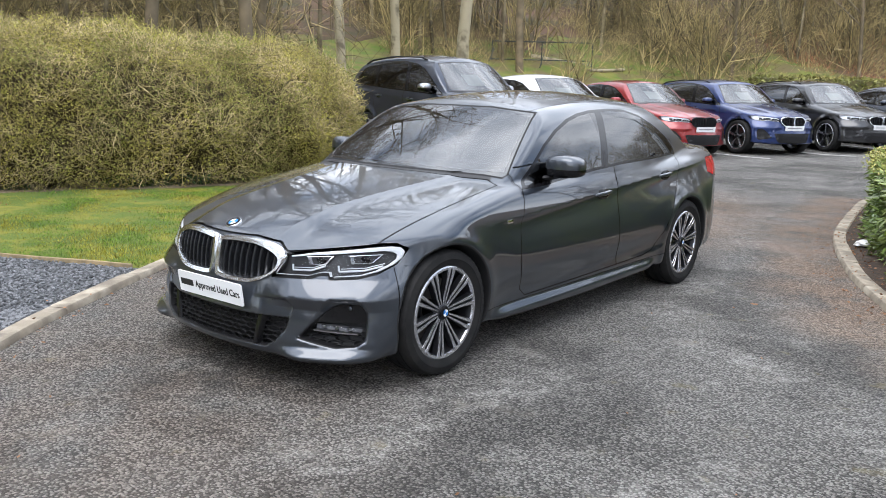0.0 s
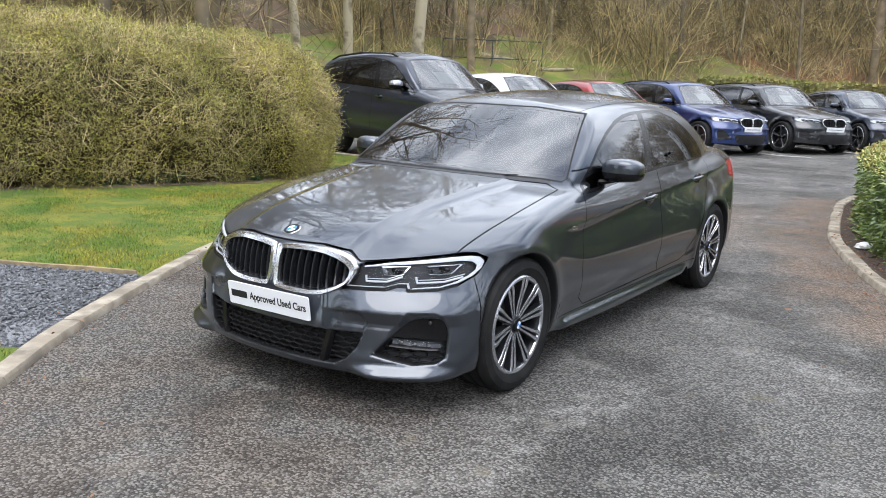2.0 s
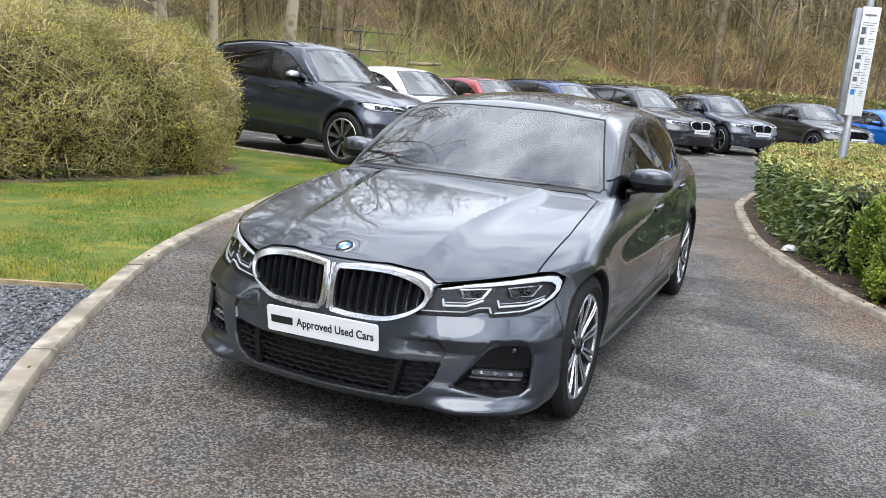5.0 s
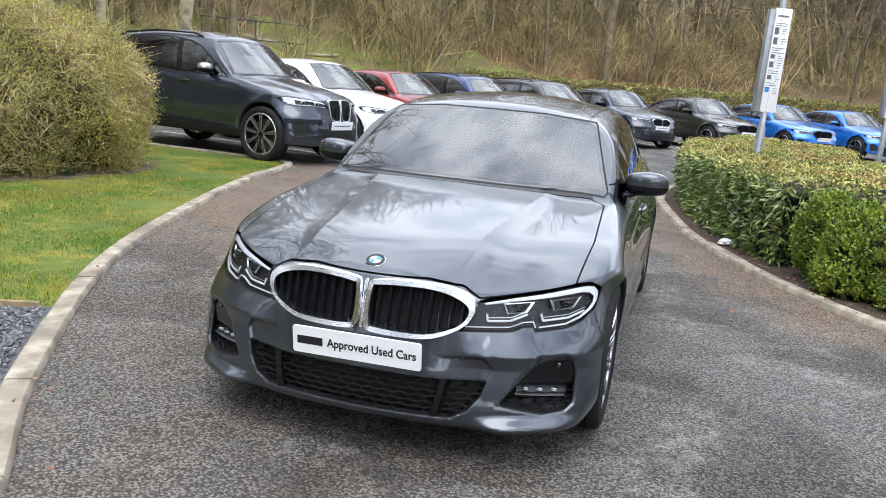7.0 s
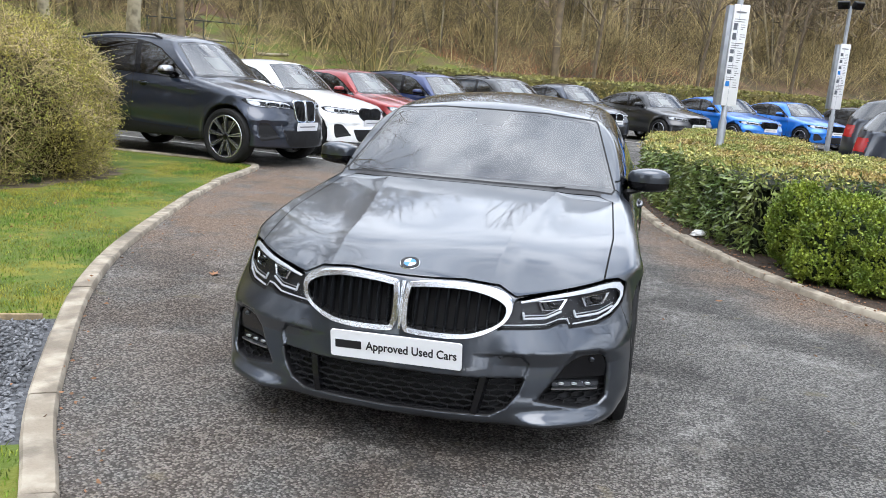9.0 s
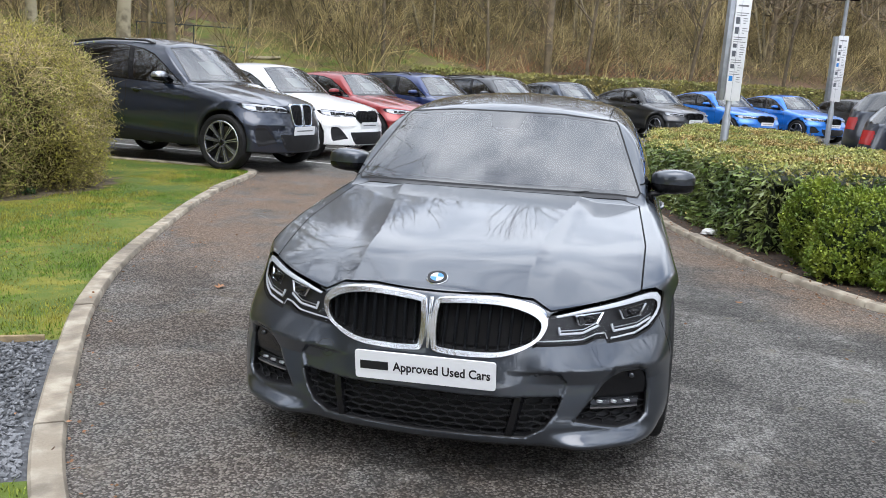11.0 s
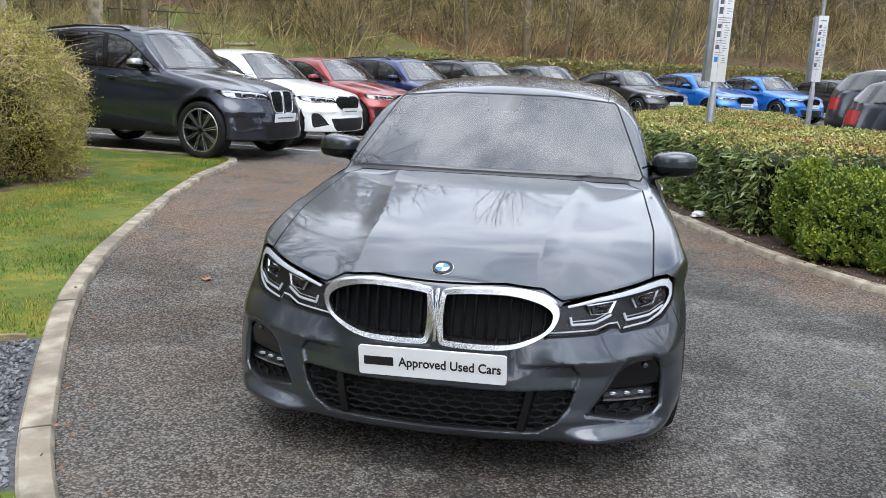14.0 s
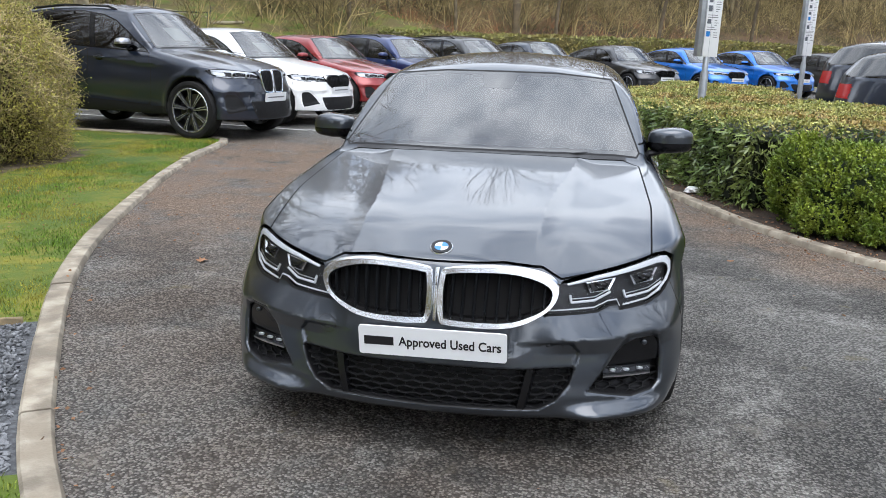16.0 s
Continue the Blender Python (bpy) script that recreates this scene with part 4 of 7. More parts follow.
def cabin(root, S, fine, rhd=True):
    """Seats, dashboard and wheel behind the glass."""
    b = S["belt"]
    g = new("interior")
    g.parent = root
    part("dashboard", superball((0, 0.98, b - 0.14), (0.66, 0.36, 0.15), 4, 24, 10), M["dash"], g)
    part("floor_pan", box((-0.7, 0.6, 0.3), (0.7, 3.2, 0.36)), M["inner"], g)
    for sx in (-0.37, 0.37):
        s = new("front_seat")
        s.parent = g
        part("cushion", superball((sx, 1.72, b - 0.40), (0.25, 0.27, 0.10), 4, 20, 8), M["trim_dark"], s)
        part("backrest", superball((sx, 2.02, b - 0.06), (0.25, 0.09, 0.34), 4, 20, 10, lambda q: Vector((q.x * (1 - 0.25 * max(q.z, 0) / 0.34), q.y + 0.3 * q.z, q.z))), M["trim_dark"], s)
        part("headrest", superball((sx, 2.14, b + 0.30), (0.13, 0.05, 0.09), 3, 16, 8), M["trim_dark"], s)
    part("rear_seat", superball((0, 2.85, b - 0.18), (0.62, 0.14, 0.30), 5, 20, 8, lambda q: Vector((q.x, q.y + 0.3 * q.z, q.z))), M["trim_dark"], g)
    part("parcel_shelf", box((-0.6, 2.9, b + 0.04), (0.6, 3.35, b + 0.07), 0.01), M["trim_dark"], g)
    sw = new("steering_wheel")
    sw.parent = g
    sw.matrix_basis = pose(-0.37 if rhd else 0.37, 1.38, b + 0.0, 65, 0, 0)
    ring = [(0.185 * math.cos(2 * math.pi * k / 32), 0.185 * math.sin(2 * math.pi * k / 32), 0) for k in range(33)]
    part("rim", tube(ring, 0.016, 8), M["dash"], sw)
    part("hub", superball((0, -0.01, -0.01), (0.10, 0.07, 0.03), 3, 16, 8), M["dash"], sw)
    return g

# ---- the ground ----
LOT_EDGE = [(70, -6), (44, -20), (14, -27), (-6, -23), (-13.5, -12), (-13.0, -4), (-12.3, 4), (-11.8, 10.5), (-10.8, 16.9), (-7.6, 22.8), (-2.4, 28.0), (2.9, 32.0), (12, 38), (30, 46), (60, 52)]


def beyond(x, y):
    """Metres outside the edge of the car park, towards the wood."""
    x, y = np.asarray(x, float), np.asarray(y, float)
    best, sign = np.full(x.shape, 1e9), np.ones(x.shape)
    for (x0, y0), (x1, y1) in zip(LOT_EDGE, LOT_EDGE[1:]):
        ex, ey = x1 - x0, y1 - y0
        t = np.clip(((x - x0) * ex + (y - y0) * ey) / (ex * ex + ey * ey), 0, 1)
        dx, dy = x - x0 - t * ex, y - y0 - t * ey
        d = np.hypot(dx, dy)
        s = np.where(ex * dy - ey * dx > 0, 1.0, -1.0)
        nearer = d < best
        best, sign = np.where(nearer, d, best), np.where(nearer, s, sign)
    return best * sign


def height(x, y):
    """The ground: flat round the grey car, rising gently to the far bays, then a wooded bank."""
    x, y = np.asarray(x, float), np.asarray(y, float)
    s = 0.5 * x + 0.87 * y
    g = 0.04 * np.log1p(np.exp(np.clip((s - 6.5) / 2, -30, 6))) + np.where(s > 18.5, 0.02 * (s - 18.5), 0) * 0
    d = beyond(x, y)
    bank = 0.29 * np.maximum(d - 0.8, 0) ** 2 / (np.maximum(d - 0.8, 0) + 1.6)
    bank = bank * (0.35 + 0.65 * step(-14, 0, y))
    return np.minimum(g, 0.5) + 24.0 * np.tanh(bank / 24.0)
def grid_lines(lo, hi, fine0, fine1, d):
    a = list(np.arange(fine0, fine1 + 1e-6, d))
    v, s = fine0, d
    while v > lo:
        s *= 1.35
        v -= s
        a.insert(0, v)
    v, s = fine1, d
    while v < hi:
        s *= 1.35
        v += s
        a.append(v)
    return np.array(a)


def ground_sheet():
    gx, gy = grid_lines(-700, 700, -36, 34, 0.7), grid_lines(-700, 700, -14, 56, 0.7)
    X, Y = np.meshgrid(gx, gy, indexing="ij")
    far = np.hypot(X - 0, Y - 8)
    Z = height(X, Y)
    for i in range(X.shape[0]):
        for j in range(X.shape[1]):
            if 0 < Z[i, j] - 0.5:
                Z[i, j] += 0.18 * noise.noise(Vector((X[i, j] * 0.35, Y[i, j] * 0.35, 0)))
    P = np.stack([X.ravel(), Y.ravel(), Z.ravel()], 1)
    n1 = len(gy)
    i, j = np.meshgrid(np.arange(len(gx) - 1), np.arange(n1 - 1), indexing="ij")
    a = (i * n1 + j).ravel()
    Q = np.stack([a, a + n1, a + n1 + 1, a + 1], 1)
    me = bpy.data.meshes.new("ground")
    me.from_pydata(P.tolist(), [], Q.tolist())
    me.polygons.foreach_set("use_smooth", np.ones(len(Q), bool))
    me.materials.append(M["asphalt"])
    me.materials.append(M["bank"])
    me.materials.append(M["bank_grass"])
    c = P[Q].mean(1)
    d = beyond(c[:, 0], c[:, 1])
    wob = np.array([noise.noise(Vector((p[0] * 0.25, p[1] * 0.25, 0))) for p in c])
    reach = np.where(c[:, 1] < 12, 11.5, 14.0 - 11.0 * step(-13, 1, c[:, 0])) + 2.5 * wob
    out = np.where(d > reach, 1, np.where(d > 0.4, 2, 0))
    me.polygons.foreach_set("material_index", out.astype(np.int32))
    return tagged(new("ground", me), "worn asphalt car park running up to a wooded bank", "ground", kind="structure")


ground_sheet()


def smooth_line(points, n=8):
    P = [Vector((*p, 0)) for p in points]
    P = [2 * P[0] - P[1]] + P + [2 * P[-1] - P[-2]]
    out = []
    for i in range(1, len(P) - 2):
        p0, p1, p2, p3 = P[i - 1:i + 3]
        for j in range(n):
            t = j / n
            out.append(0.5 * (2 * p1 + (p2 - p0) * t + (2 * p0 - 5 * p1 + 4 * p2 - p3) * t * t + (3 * p1 - p0 - 3 * p2 + p3) * t ** 3))
    out.append(P[-2])
    return out


KERB_LAWN = [(-0.60, -7), (-0.60, -4), (-0.68, -2.4), (-0.84, -1.66), (-1.20, -1.17), (-1.47, -0.80), (-2.03, 0.08), (-2.42, 0.74), (-2.84, 1.60), (-3.18, 2.45), (-3.85, 4.40), (-4.28, 5.85), (-4.54, 7.10), (-4.68, 7.80), (-4.90, 8.28), (-5.4, 8.50), (-6.6, 8.60), (-9, 8.9), (-11.9, 9.3)]
KERB_BED = [(5.2, 17.6), (3.2, 15.6), (1.6, 13.4), (0.86, 11), (0.70, 9.2), (0.82, 8.05), (0.93, 7.3), (1.12, 6.2), (1.30, 5.5), (1.53, 4.80), (1.81, 4.05), (2.07, 3.50), (2.31, 3.04), (2.60, 2.65), (3.0, 2.26), (4, 1.6), (7, 0.4), (10, -0.4)]


def patch(name, loop, z0, mat, label, category, step_=0.25, rough=0.02, over=None):
    """A piece of ground inside a closed loop, raised by z0."""
    sd = outline(loop)
    P0 = np.array(loop)
    lo, hi = P0.min(0) - 0.3, P0.max(0) + 0.3
    gx, gy = np.arange(lo[0], hi[0] + step_, step_), np.arange(lo[1], hi[1] + step_, step_)
    X, Y = np.meshgrid(gx, gy, indexing="ij")
    P = np.stack([X.ravel(), Y.ravel(), 0 * X.ravel()], 1)
    n1 = len(gy)
    i, j = np.meshgrid(np.arange(len(gx) - 1), np.arange(n1 - 1), indexing="ij")
    a = (i * n1 + j).ravel()
    T = np.concatenate([np.stack([a, a + n1, a + n1 + 1], 1), np.stack([a, a + n1 + 1, a + 1], 1)])
    sh = Shell(P, np.tile([0, 0, 1.0], (len(P), 1)), T)
    sh.mark("in", lambda x, y, z: sd(x, y))
    if over:
        sh.mark("other", lambda x, y, z: over(x, y), over=("in",))
    made = []
    for lab in ("in", "other") if over else ("in",):
        P, N, T = sh.piece([lab], 1)
        d = np.maximum(-sd(P[:, 0], P[:, 1]), 0)
        P[:, 2] = height(P[:, 0], P[:, 1]) + z0
        P[:, 2] += np.array([rough * noise.noise(Vector((p[0] * 1.3, p[1] * 1.3, 3))) for p in P]) * np.minimum(d * 4, 1)
        made.append((P, T))
    return made


def shifted(line, d):
    """The line moved sideways by d (positive to the left of its run)."""
    out = []
    for i, p in enumerate(line):
        t = (line[min(i + 1, len(line) - 1)] - line[max(i - 1, 0)]).normalized()
        out.append(p + Vector((-t.y, t.x, 0)) * d)
    return out


LAWN_LINE = smooth_line(KERB_LAWN)
BED_LINE = smooth_line(KERB_BED)
lawn_loop = [(p.x, p.y) for p in shifted(LAWN_LINE, 0.06)] + [(-12.6, 4), (-13.3, -4), (-13.8, -12), (-0.7, -12)]
gravel = outline([(-1.0, -1.10), (-1.33, -1.27), (-13, -7.1), (-13, -5.2), (-2.29, 0.08), (-2.0, 0.3)])
lawn_made = patch("lawn", lawn_loop, 0.022, None, "", "", over=gravel)
tagged(part_mesh("lawn", *[lawn_made[0][0], None, lawn_made[0][1]], M["lawn"]), "short mossy lawn beside the drive", "lawn", kind="structure")
tagged(part_mesh("gravel_path", *[lawn_made[1][0], None, lawn_made[1][1]], M["slate"]), "dark grey slate chippings beside the lawn", "gravel path", kind="structure")
bed_loop = [(p.x, p.y) for p in shifted(BED_LINE, 0.06)] + [(12, 0), (12, 20), (7, 19)]
bed_made = patch("bed", bed_loop, 0.03, None, "", "", rough=0.04)
tagged(part_mesh("planting_bed", bed_made[0][0], None, bed_made[0][1], M["soil"]), "dark soil planting bed with fallen leaves", "planting bed", kind="structure")


def kerb(name, line, label, width=0.125, rise=0.045, length=0.92):
    """Concrete edging stones laid end to end along a line, on its left."""
    root = tagged(new(name), label, "kerb", kind="structure")
    run, ends = 0.0, [0]
    cum = [0.0]
    for a, b in zip(line, line[1:]):
        cum.append(cum[-1] + (b - a).length)
    def at(s):
        s = min(max(s, 0), cum[-1] - 1e-6)
        i = max(k for k in range(len(cum)) if cum[k] <= s)
        i = min(i, len(line) - 2)
        t = (s - cum[i]) / max(cum[i + 1] - cum[i], 1e-9)
        return line[i].lerp(line[i + 1], t), (line[i + 1] - line[i]).normalized()
    k = int(cum[-1] / length)
    rnd = random.Random(5)
    for q in range(k):
        bm = bmesh.new()
        rings = []
        tilt, lift = rnd.uniform(-0.006, 0.006), rnd.uniform(-0.005, 0.005)
        for u in (0.004, 0.02, 0.25, 0.5, 0.75, 0.98, 0.996):
            p, t = at((q + u) * length)
            nrm = Vector((-t.y, t.x, 0))
            g = float(height(p.x, p.y))
            e = 0.006 if u in (0.004, 0.996) else 0
            prof = ((0.0, -0.1), (0.0, rise - 0.016 - e), (0.012, rise - e), (width - 0.012, rise + tilt - e), (width, rise - 0.012 + tilt - e), (width, -0.1))
            rings.append([bm.verts.new((p.x + nrm.x * a, p.y + nrm.y * a, g + b + lift)) for a, b in prof])
        for a, b in zip(rings, rings[1:]):
            for i in range(5):
                bm.faces.new((a[i], a[i + 1], b[i + 1], b[i]))
        bm.faces.new(rings[0][::-1])
        bm.faces.new(rings[-1])
        part("edging_stone", bm, M["concrete"], root)
    return root


kerb("kerb_lawn", LAWN_LINE, "worn pale concrete edging along the lawn")
kerb("kerb_bed", BED_LINE, "curved concrete edging round the planting bed")

# ---- the grey saloon ----
def hull(S, h, hi, lo=(0, -0.95, 0.1)):
    """The outer skin of a car, cut into its panels."""
    S["pockets"] = ([(outline(S["intake"]), 0.055), (outline(S["side_intake"]), 0.05)] if h < 0.012 else []) + [(outline(smooth_loop(S["kidney_in"], 4)), 0.06)]
    f = body_field(S)
    sh = Shell(*nets(f, lo, hi, h))
    R, rz, wb, lift = S["arch"], S["hub"], S["base"], S["lift"]
    def well(x, y, z):
        return np.minimum(np.hypot(y, z - rz), np.hypot(y - wb, z - rz)) - R - 0.011
    sh.mark("well", well, lambda C, D: (C[:, 2] < rz + R + 0.02) & (C[:, 0] > S["well"] - 0.03))
    sh.mark("well", lambda x, y, z: z - (0.19 + lift * 1.2), lambda C, D: (D[:, 2] < -0.6))
    for k, sd in enumerate((outline(S["intake"]), outline(S["side_intake"]), outline(smooth_loop(S["kidney_in"], 4)))):
        sh.mark("pocket", lambda x, y, z, sd=sd, k=k: sd(x, z) - (0.005 if h < 0.012 else 0.5 * h if k == 2 else 0.0), lambda C, D: C[:, 1] < -0.15)
    ws, rw, dlo = outline(S["ws_out"]), outline(S["rw_out"]), outline(S["dlo"])
    front = lambda C, D: (C[:, 1] < 1.7) & (C[:, 2] > S["ws"][1] - 0.05) & (D[:, 1] < -0.17) & (C[:, 1] > 0.2)
    back = lambda C, D: (C[:, 1] > 2.2) & (C[:, 2] > S["belt"]) & (D[:, 1] > 0.15)
    flank = lambda C, D: (C[:, 0] > 0.4) & (D[:, 0] > 0.45) & (C[:, 1] > 0.5)
    sh.mark("windscreen_edge", lambda x, y, z: ws(x, z), front)
    sh.mark("windscreen_band", lambda x, y, z: ws(x, z) + 0.008, front, ("windscreen_edge",))
    crest = S["ws_out"][-1][1]
    sh.mark("windscreen", lambda x, y, z: np.maximum(np.maximum(ws(x, z) + 0.024, np.minimum(0.075 + 0.35 * (z - crest + 0.09) - np.abs(x), z - crest + 0.09)), S["ws_out"][0][1] + 0.012 - z), front, ("windscreen_band",))
    sh.mark("rear_window", lambda x, y, z: rw(x, z), back)
    sh.mark("trim", lambda x, y, z: dlo(y, z), flank)
    (by, bz), (ty, tz), bw = S["pillar_b"]
    (dy, dz), (ey, ez), dw = S["divider"]
    def glassy(x, y, z):
        p = np.abs(y - (by + (ty - by) * (z - bz) / (tz - bz)) - bw / 2 - 0.03) - bw
        q = np.abs(y - (dy + (ey - dy) * (z - dz) / (ez - dz))) - dw
        return np.maximum(np.maximum(dlo(y, z) + 0.017, -p), -q)
    sh.mark("glass", glassy, flank, ("trim",))
    mid = by + 0.1
    end = lambda C: dy + (ey - dy) * (C[:, 2] - dz) / (ez - dz)
    sh.mark("glass_rear", lambda x, y, z: mid - y, lambda C, D: C[:, 1] > mid, ("glass",))
    sh.mark("glass_quarter", lambda x, y, z: 2.0 - y, lambda C, D: C[:, 1] > end(C), ("glass_rear",))
    hood, head = outline(S["hood"]), outline(S["headlight"])
    nose = lambda C, D: (C[:, 1] < 0.1) & (C[:, 1] > -1.2)
    sh.ring("headlight", "gap", lambda x, y, z: head(x, z), 0.0038, nose)
    up = lambda C, D: (D[:, 2] > 0.25) & (C[:, 2] > S["headlight"][0][1] - 0.02) & (C[:, 1] < 0.9)
    lipx, lipz = [p[0] for p in S["lip"]], [p[1] for p in S["lip"]]
    sh.ring("hood", "gap", lambda x, y, z: np.maximum(hood(x, y), np.where(y < 0, np.interp(x, lipx, lipz) - z, -1)), S["joint"], up)
    sh.mark("cowl", lambda x, y, z: y - 0.75, lambda C, D: (C[:, 1] > 0.4) & (C[:, 1] < 0.75) & (C[:, 0] < S["hood"][7][0] + 0.015) & (C[:, 2] > S["deck"][7][1] - 0.09))
    d1, d2 = outline(S["door1"]), outline(S["door2"])
    wing = lambda C, D: (C[:, 0] > 0.5) & (D[:, 0] > 0.3)
    sh.ring("front_door", "gap", lambda x, y, z: d1(y, z), S["joint"], wing)
    sh.ring("rear_door", "gap", lambda x, y, z: d2(y, z), S["joint"], wing)
    sh.ring("front_fender", "gap", lambda x, y, z: np.maximum(y - 0.69, -0.335 - 0.12 * (S["headlight"][5][1] - z) - 6 * np.maximum(z - S["headlight"][0][1] + 0.02, 0) - y), 0.002, lambda C, D: (C[:, 0] > 0.55) & (C[:, 1] < 0.75) & (C[:, 1] > -0.6) & (C[:, 2] > rz + 0.02) & (D[:, 2] > -0.5))
    sh.mark("front_bumper", lambda x, y, z: y + 0.2, lambda C, D: C[:, 1] < -0.2)
    tail = outline(S["tail"])
    sh.ring("tail_light", "gap", lambda x, y, z: tail(y, z), 0.0024, lambda C, D: (C[:, 1] > 3.1) & (C[:, 0] > 0.40))
    sh.ring("sill", "gap", lambda x, y, z: z - 0.262 - lift * 1.1 - 0.012 * y, 0.002, lambda C, D: (C[:, 1] > 0.3) & (C[:, 1] < wb - 0.3) & (C[:, 0] > 0.5))
    rx = S["roof_seam"][0]
    sh.ring("roof", "gap", lambda x, y, z: x - rx + 0.02 * np.abs(y - 1.9), 0.0028, lambda C, D: (D[:, 2] > 0.55) & (C[:, 2] > S["roof_seam"][1]) & (C[:, 1] > 1.0) & (C[:, 1] < S["rw"][2] + 0.2))
    sh.ring("boot_lid", "gap", lambda x, y, z: np.maximum(x - 0.56, S["rw"][0] - 0.14 - y), 0.0026, lambda C, D: (C[:, 1] > 2.9) & (C[:, 2] > 0.62 + lift) & (C[:, 1] > S["rw"][0] - 0.2))
    sh.mark("rear_bumper", lambda x, y, z: z - 0.62 - lift, lambda C, D: C[:, 1] > wb + 0.35)
    return f, sh


def make_car(S, root, colour, h, hi, fine, glass_side="side_glass", glass_back="privacy", frame="chrome", slats=9, rhd=True, spokes=10, wheel_mats=("rim_dark", "rim_face"), lower=None, caps=None, words=False, heads=None, wz=1.0, housing="lamp_dark", slat_mat="slat", wy=1.0):
    f, sh = hull(S, h, hi)
    pm = M[colour]
    low = M[lower] if lower else pm
    for lab, mt in (("hood", pm), ("front_bumper", pm), ("roof", pm), ("boot_lid", pm), ("rear_bumper", low)):
        part_mesh(lab, *sh.piece([lab], 0), mt, root)
    part_mesh("body_sides", *sh.piece(["body"], 0), pm, root)
    part_mesh("underbody", *sh.piece(["well"], 0), M["inner"], root)
    part_mesh("air_intake", *sh.piece(["pocket"], 0), M["black_plastic"], root)
    part_mesh("windscreen", *sh.piece(["windscreen"], 0), M["windscreen"], root, "clear windscreen")
    part_mesh("windscreen_surround", *sh.piece(["windscreen_band"], 0), M["seal"], root)
    part_mesh("windscreen_seal", *sh.piece(["windscreen_edge"], 0), M["inner"], root)
    part_mesh("cowl", *sh.piece(["cowl"], 0), M["cowl"], root)
    part_mesh("rear_window", *sh.piece(["rear_window"], 0), M[glass_back], root, "tinted rear window")
    for side in (1, -1):
        part_mesh("sill", *sh.piece(["sill"], side), low, root)
        part_mesh("front_fender", *sh.piece(["front_fender"], side), pm, root)
        d1 = part_mesh("front_door", *sh.piece(["front_door"], side), pm, root)
        d2 = part_mesh("rear_door", *sh.piece(["rear_door"], side), pm, root)
        part_mesh("window_trim", *sh.piece(["trim"], side), M["gloss_black"], root, "gloss black window surround")
        part_mesh("window", *sh.piece(["glass"], side), M[glass_side], d1)
        part_mesh("window", *sh.piece(["glass_rear"], side), M[glass_back], d2)
        part_mesh("quarter_window", *sh.piece(["glass_quarter"], side), M[glass_back], root)
        part_mesh("tail_light", *sh.piece(["tail_light"], side), M["red_lens"], root, "red tail lamp lens")
        lamp = new("headlight")
        lamp.parent = root
        part_mesh("lens", *sh.piece(["headlight"], side), M["clear"], lamp, "clear headlight lens").visible_shadow = False
        P, N, T = sh.piece(["headlight"], side, -0.026)
        part_mesh("housing", P, N, T, M[housing], lamp)
        if heads:
            heads(lamp, f, S, side)
        kidney(root, f, S, side, fine, M[frame], slats, slat_mat)
        mirror_(root, S, side, M[caps] if caps else pm, fine)
        for (hy, hz), d in zip(S["handles"], (d1, d2)):
            x = float(side_x(f, np.array([hy]), np.array([hz]))[0])
            hd = new("door_handle")
            hd.parent = d
            part("recess", superball((side * (x + 0.0005), hy + 0.0, hz - 0.006), (0.010, 0.075, 0.036), 2.2, 20, 8), M["gloss_black"], hd)
            part("grip", superball((side * (x + 0.019), hy - 0.01, hz), (0.012, 0.105, 0.0135), 3, 20, 8, lambda q, s=side: Vector((q.x - s * 8.0 * 0.12 * q.y * q.y, q.y, q.z + 0.06 * q.y))), pm, hd)
        wx = S["wheel_x"]
        for yc in (0.0, S["base"]):
            m = pose(side * wx, yc, S["tyre"][0] * wz, 0, 0, 0 if side == 1 else 180) @ Matrix.Diagonal((1, wy, wz, 1))
            wheel(root, m, S["tyre"], fine, spokes, *wheel_mats)
    cabin(root, S, fine, rhd)
    plate_(root, f, S, words, fine)
    # dark inside of the shell, seen through the joints
    inner = Shell(*nets(lambda x, y, z: f(x, y, z) + 0.016, (0, -0.95, 0.1), hi, h * 2.5))
    ws, rw, dlo, head = outline(S["ws_out"]), outline(S["rw_out"]), outline(S["dlo"]), outline(S["headlight"])
    inner.mark("open", lambda x, y, z: ws(x, z), lambda C, D: (C[:, 1] < 1.8) & (C[:, 1] > 0.3) & (D[:, 1] < -0.2))
    inner.mark("open", lambda x, y, z: rw(x, z), lambda C, D: (C[:, 1] > 2.0) & (D[:, 1] > 0.1))
    inner.mark("open", lambda x, y, z: dlo(y, z) + 0.01, lambda C, D: (C[:, 0] > 0.35) & (D[:, 0] > 0.3) & (C[:, 1] > 0.5))
    inner.mark("open", lambda x, y, z: head(x, z), lambda C, D: C[:, 1] < 0)
    inner.mark("open", lambda x, y, z: z - S["belt"] + 0.05, lambda C, D: (D[:, 2] < -0.3) & (C[:, 2] < 0.5))
    part_mesh("inner_shell", *inner.piece(["body"], 0), M["inner"], root)
    return f


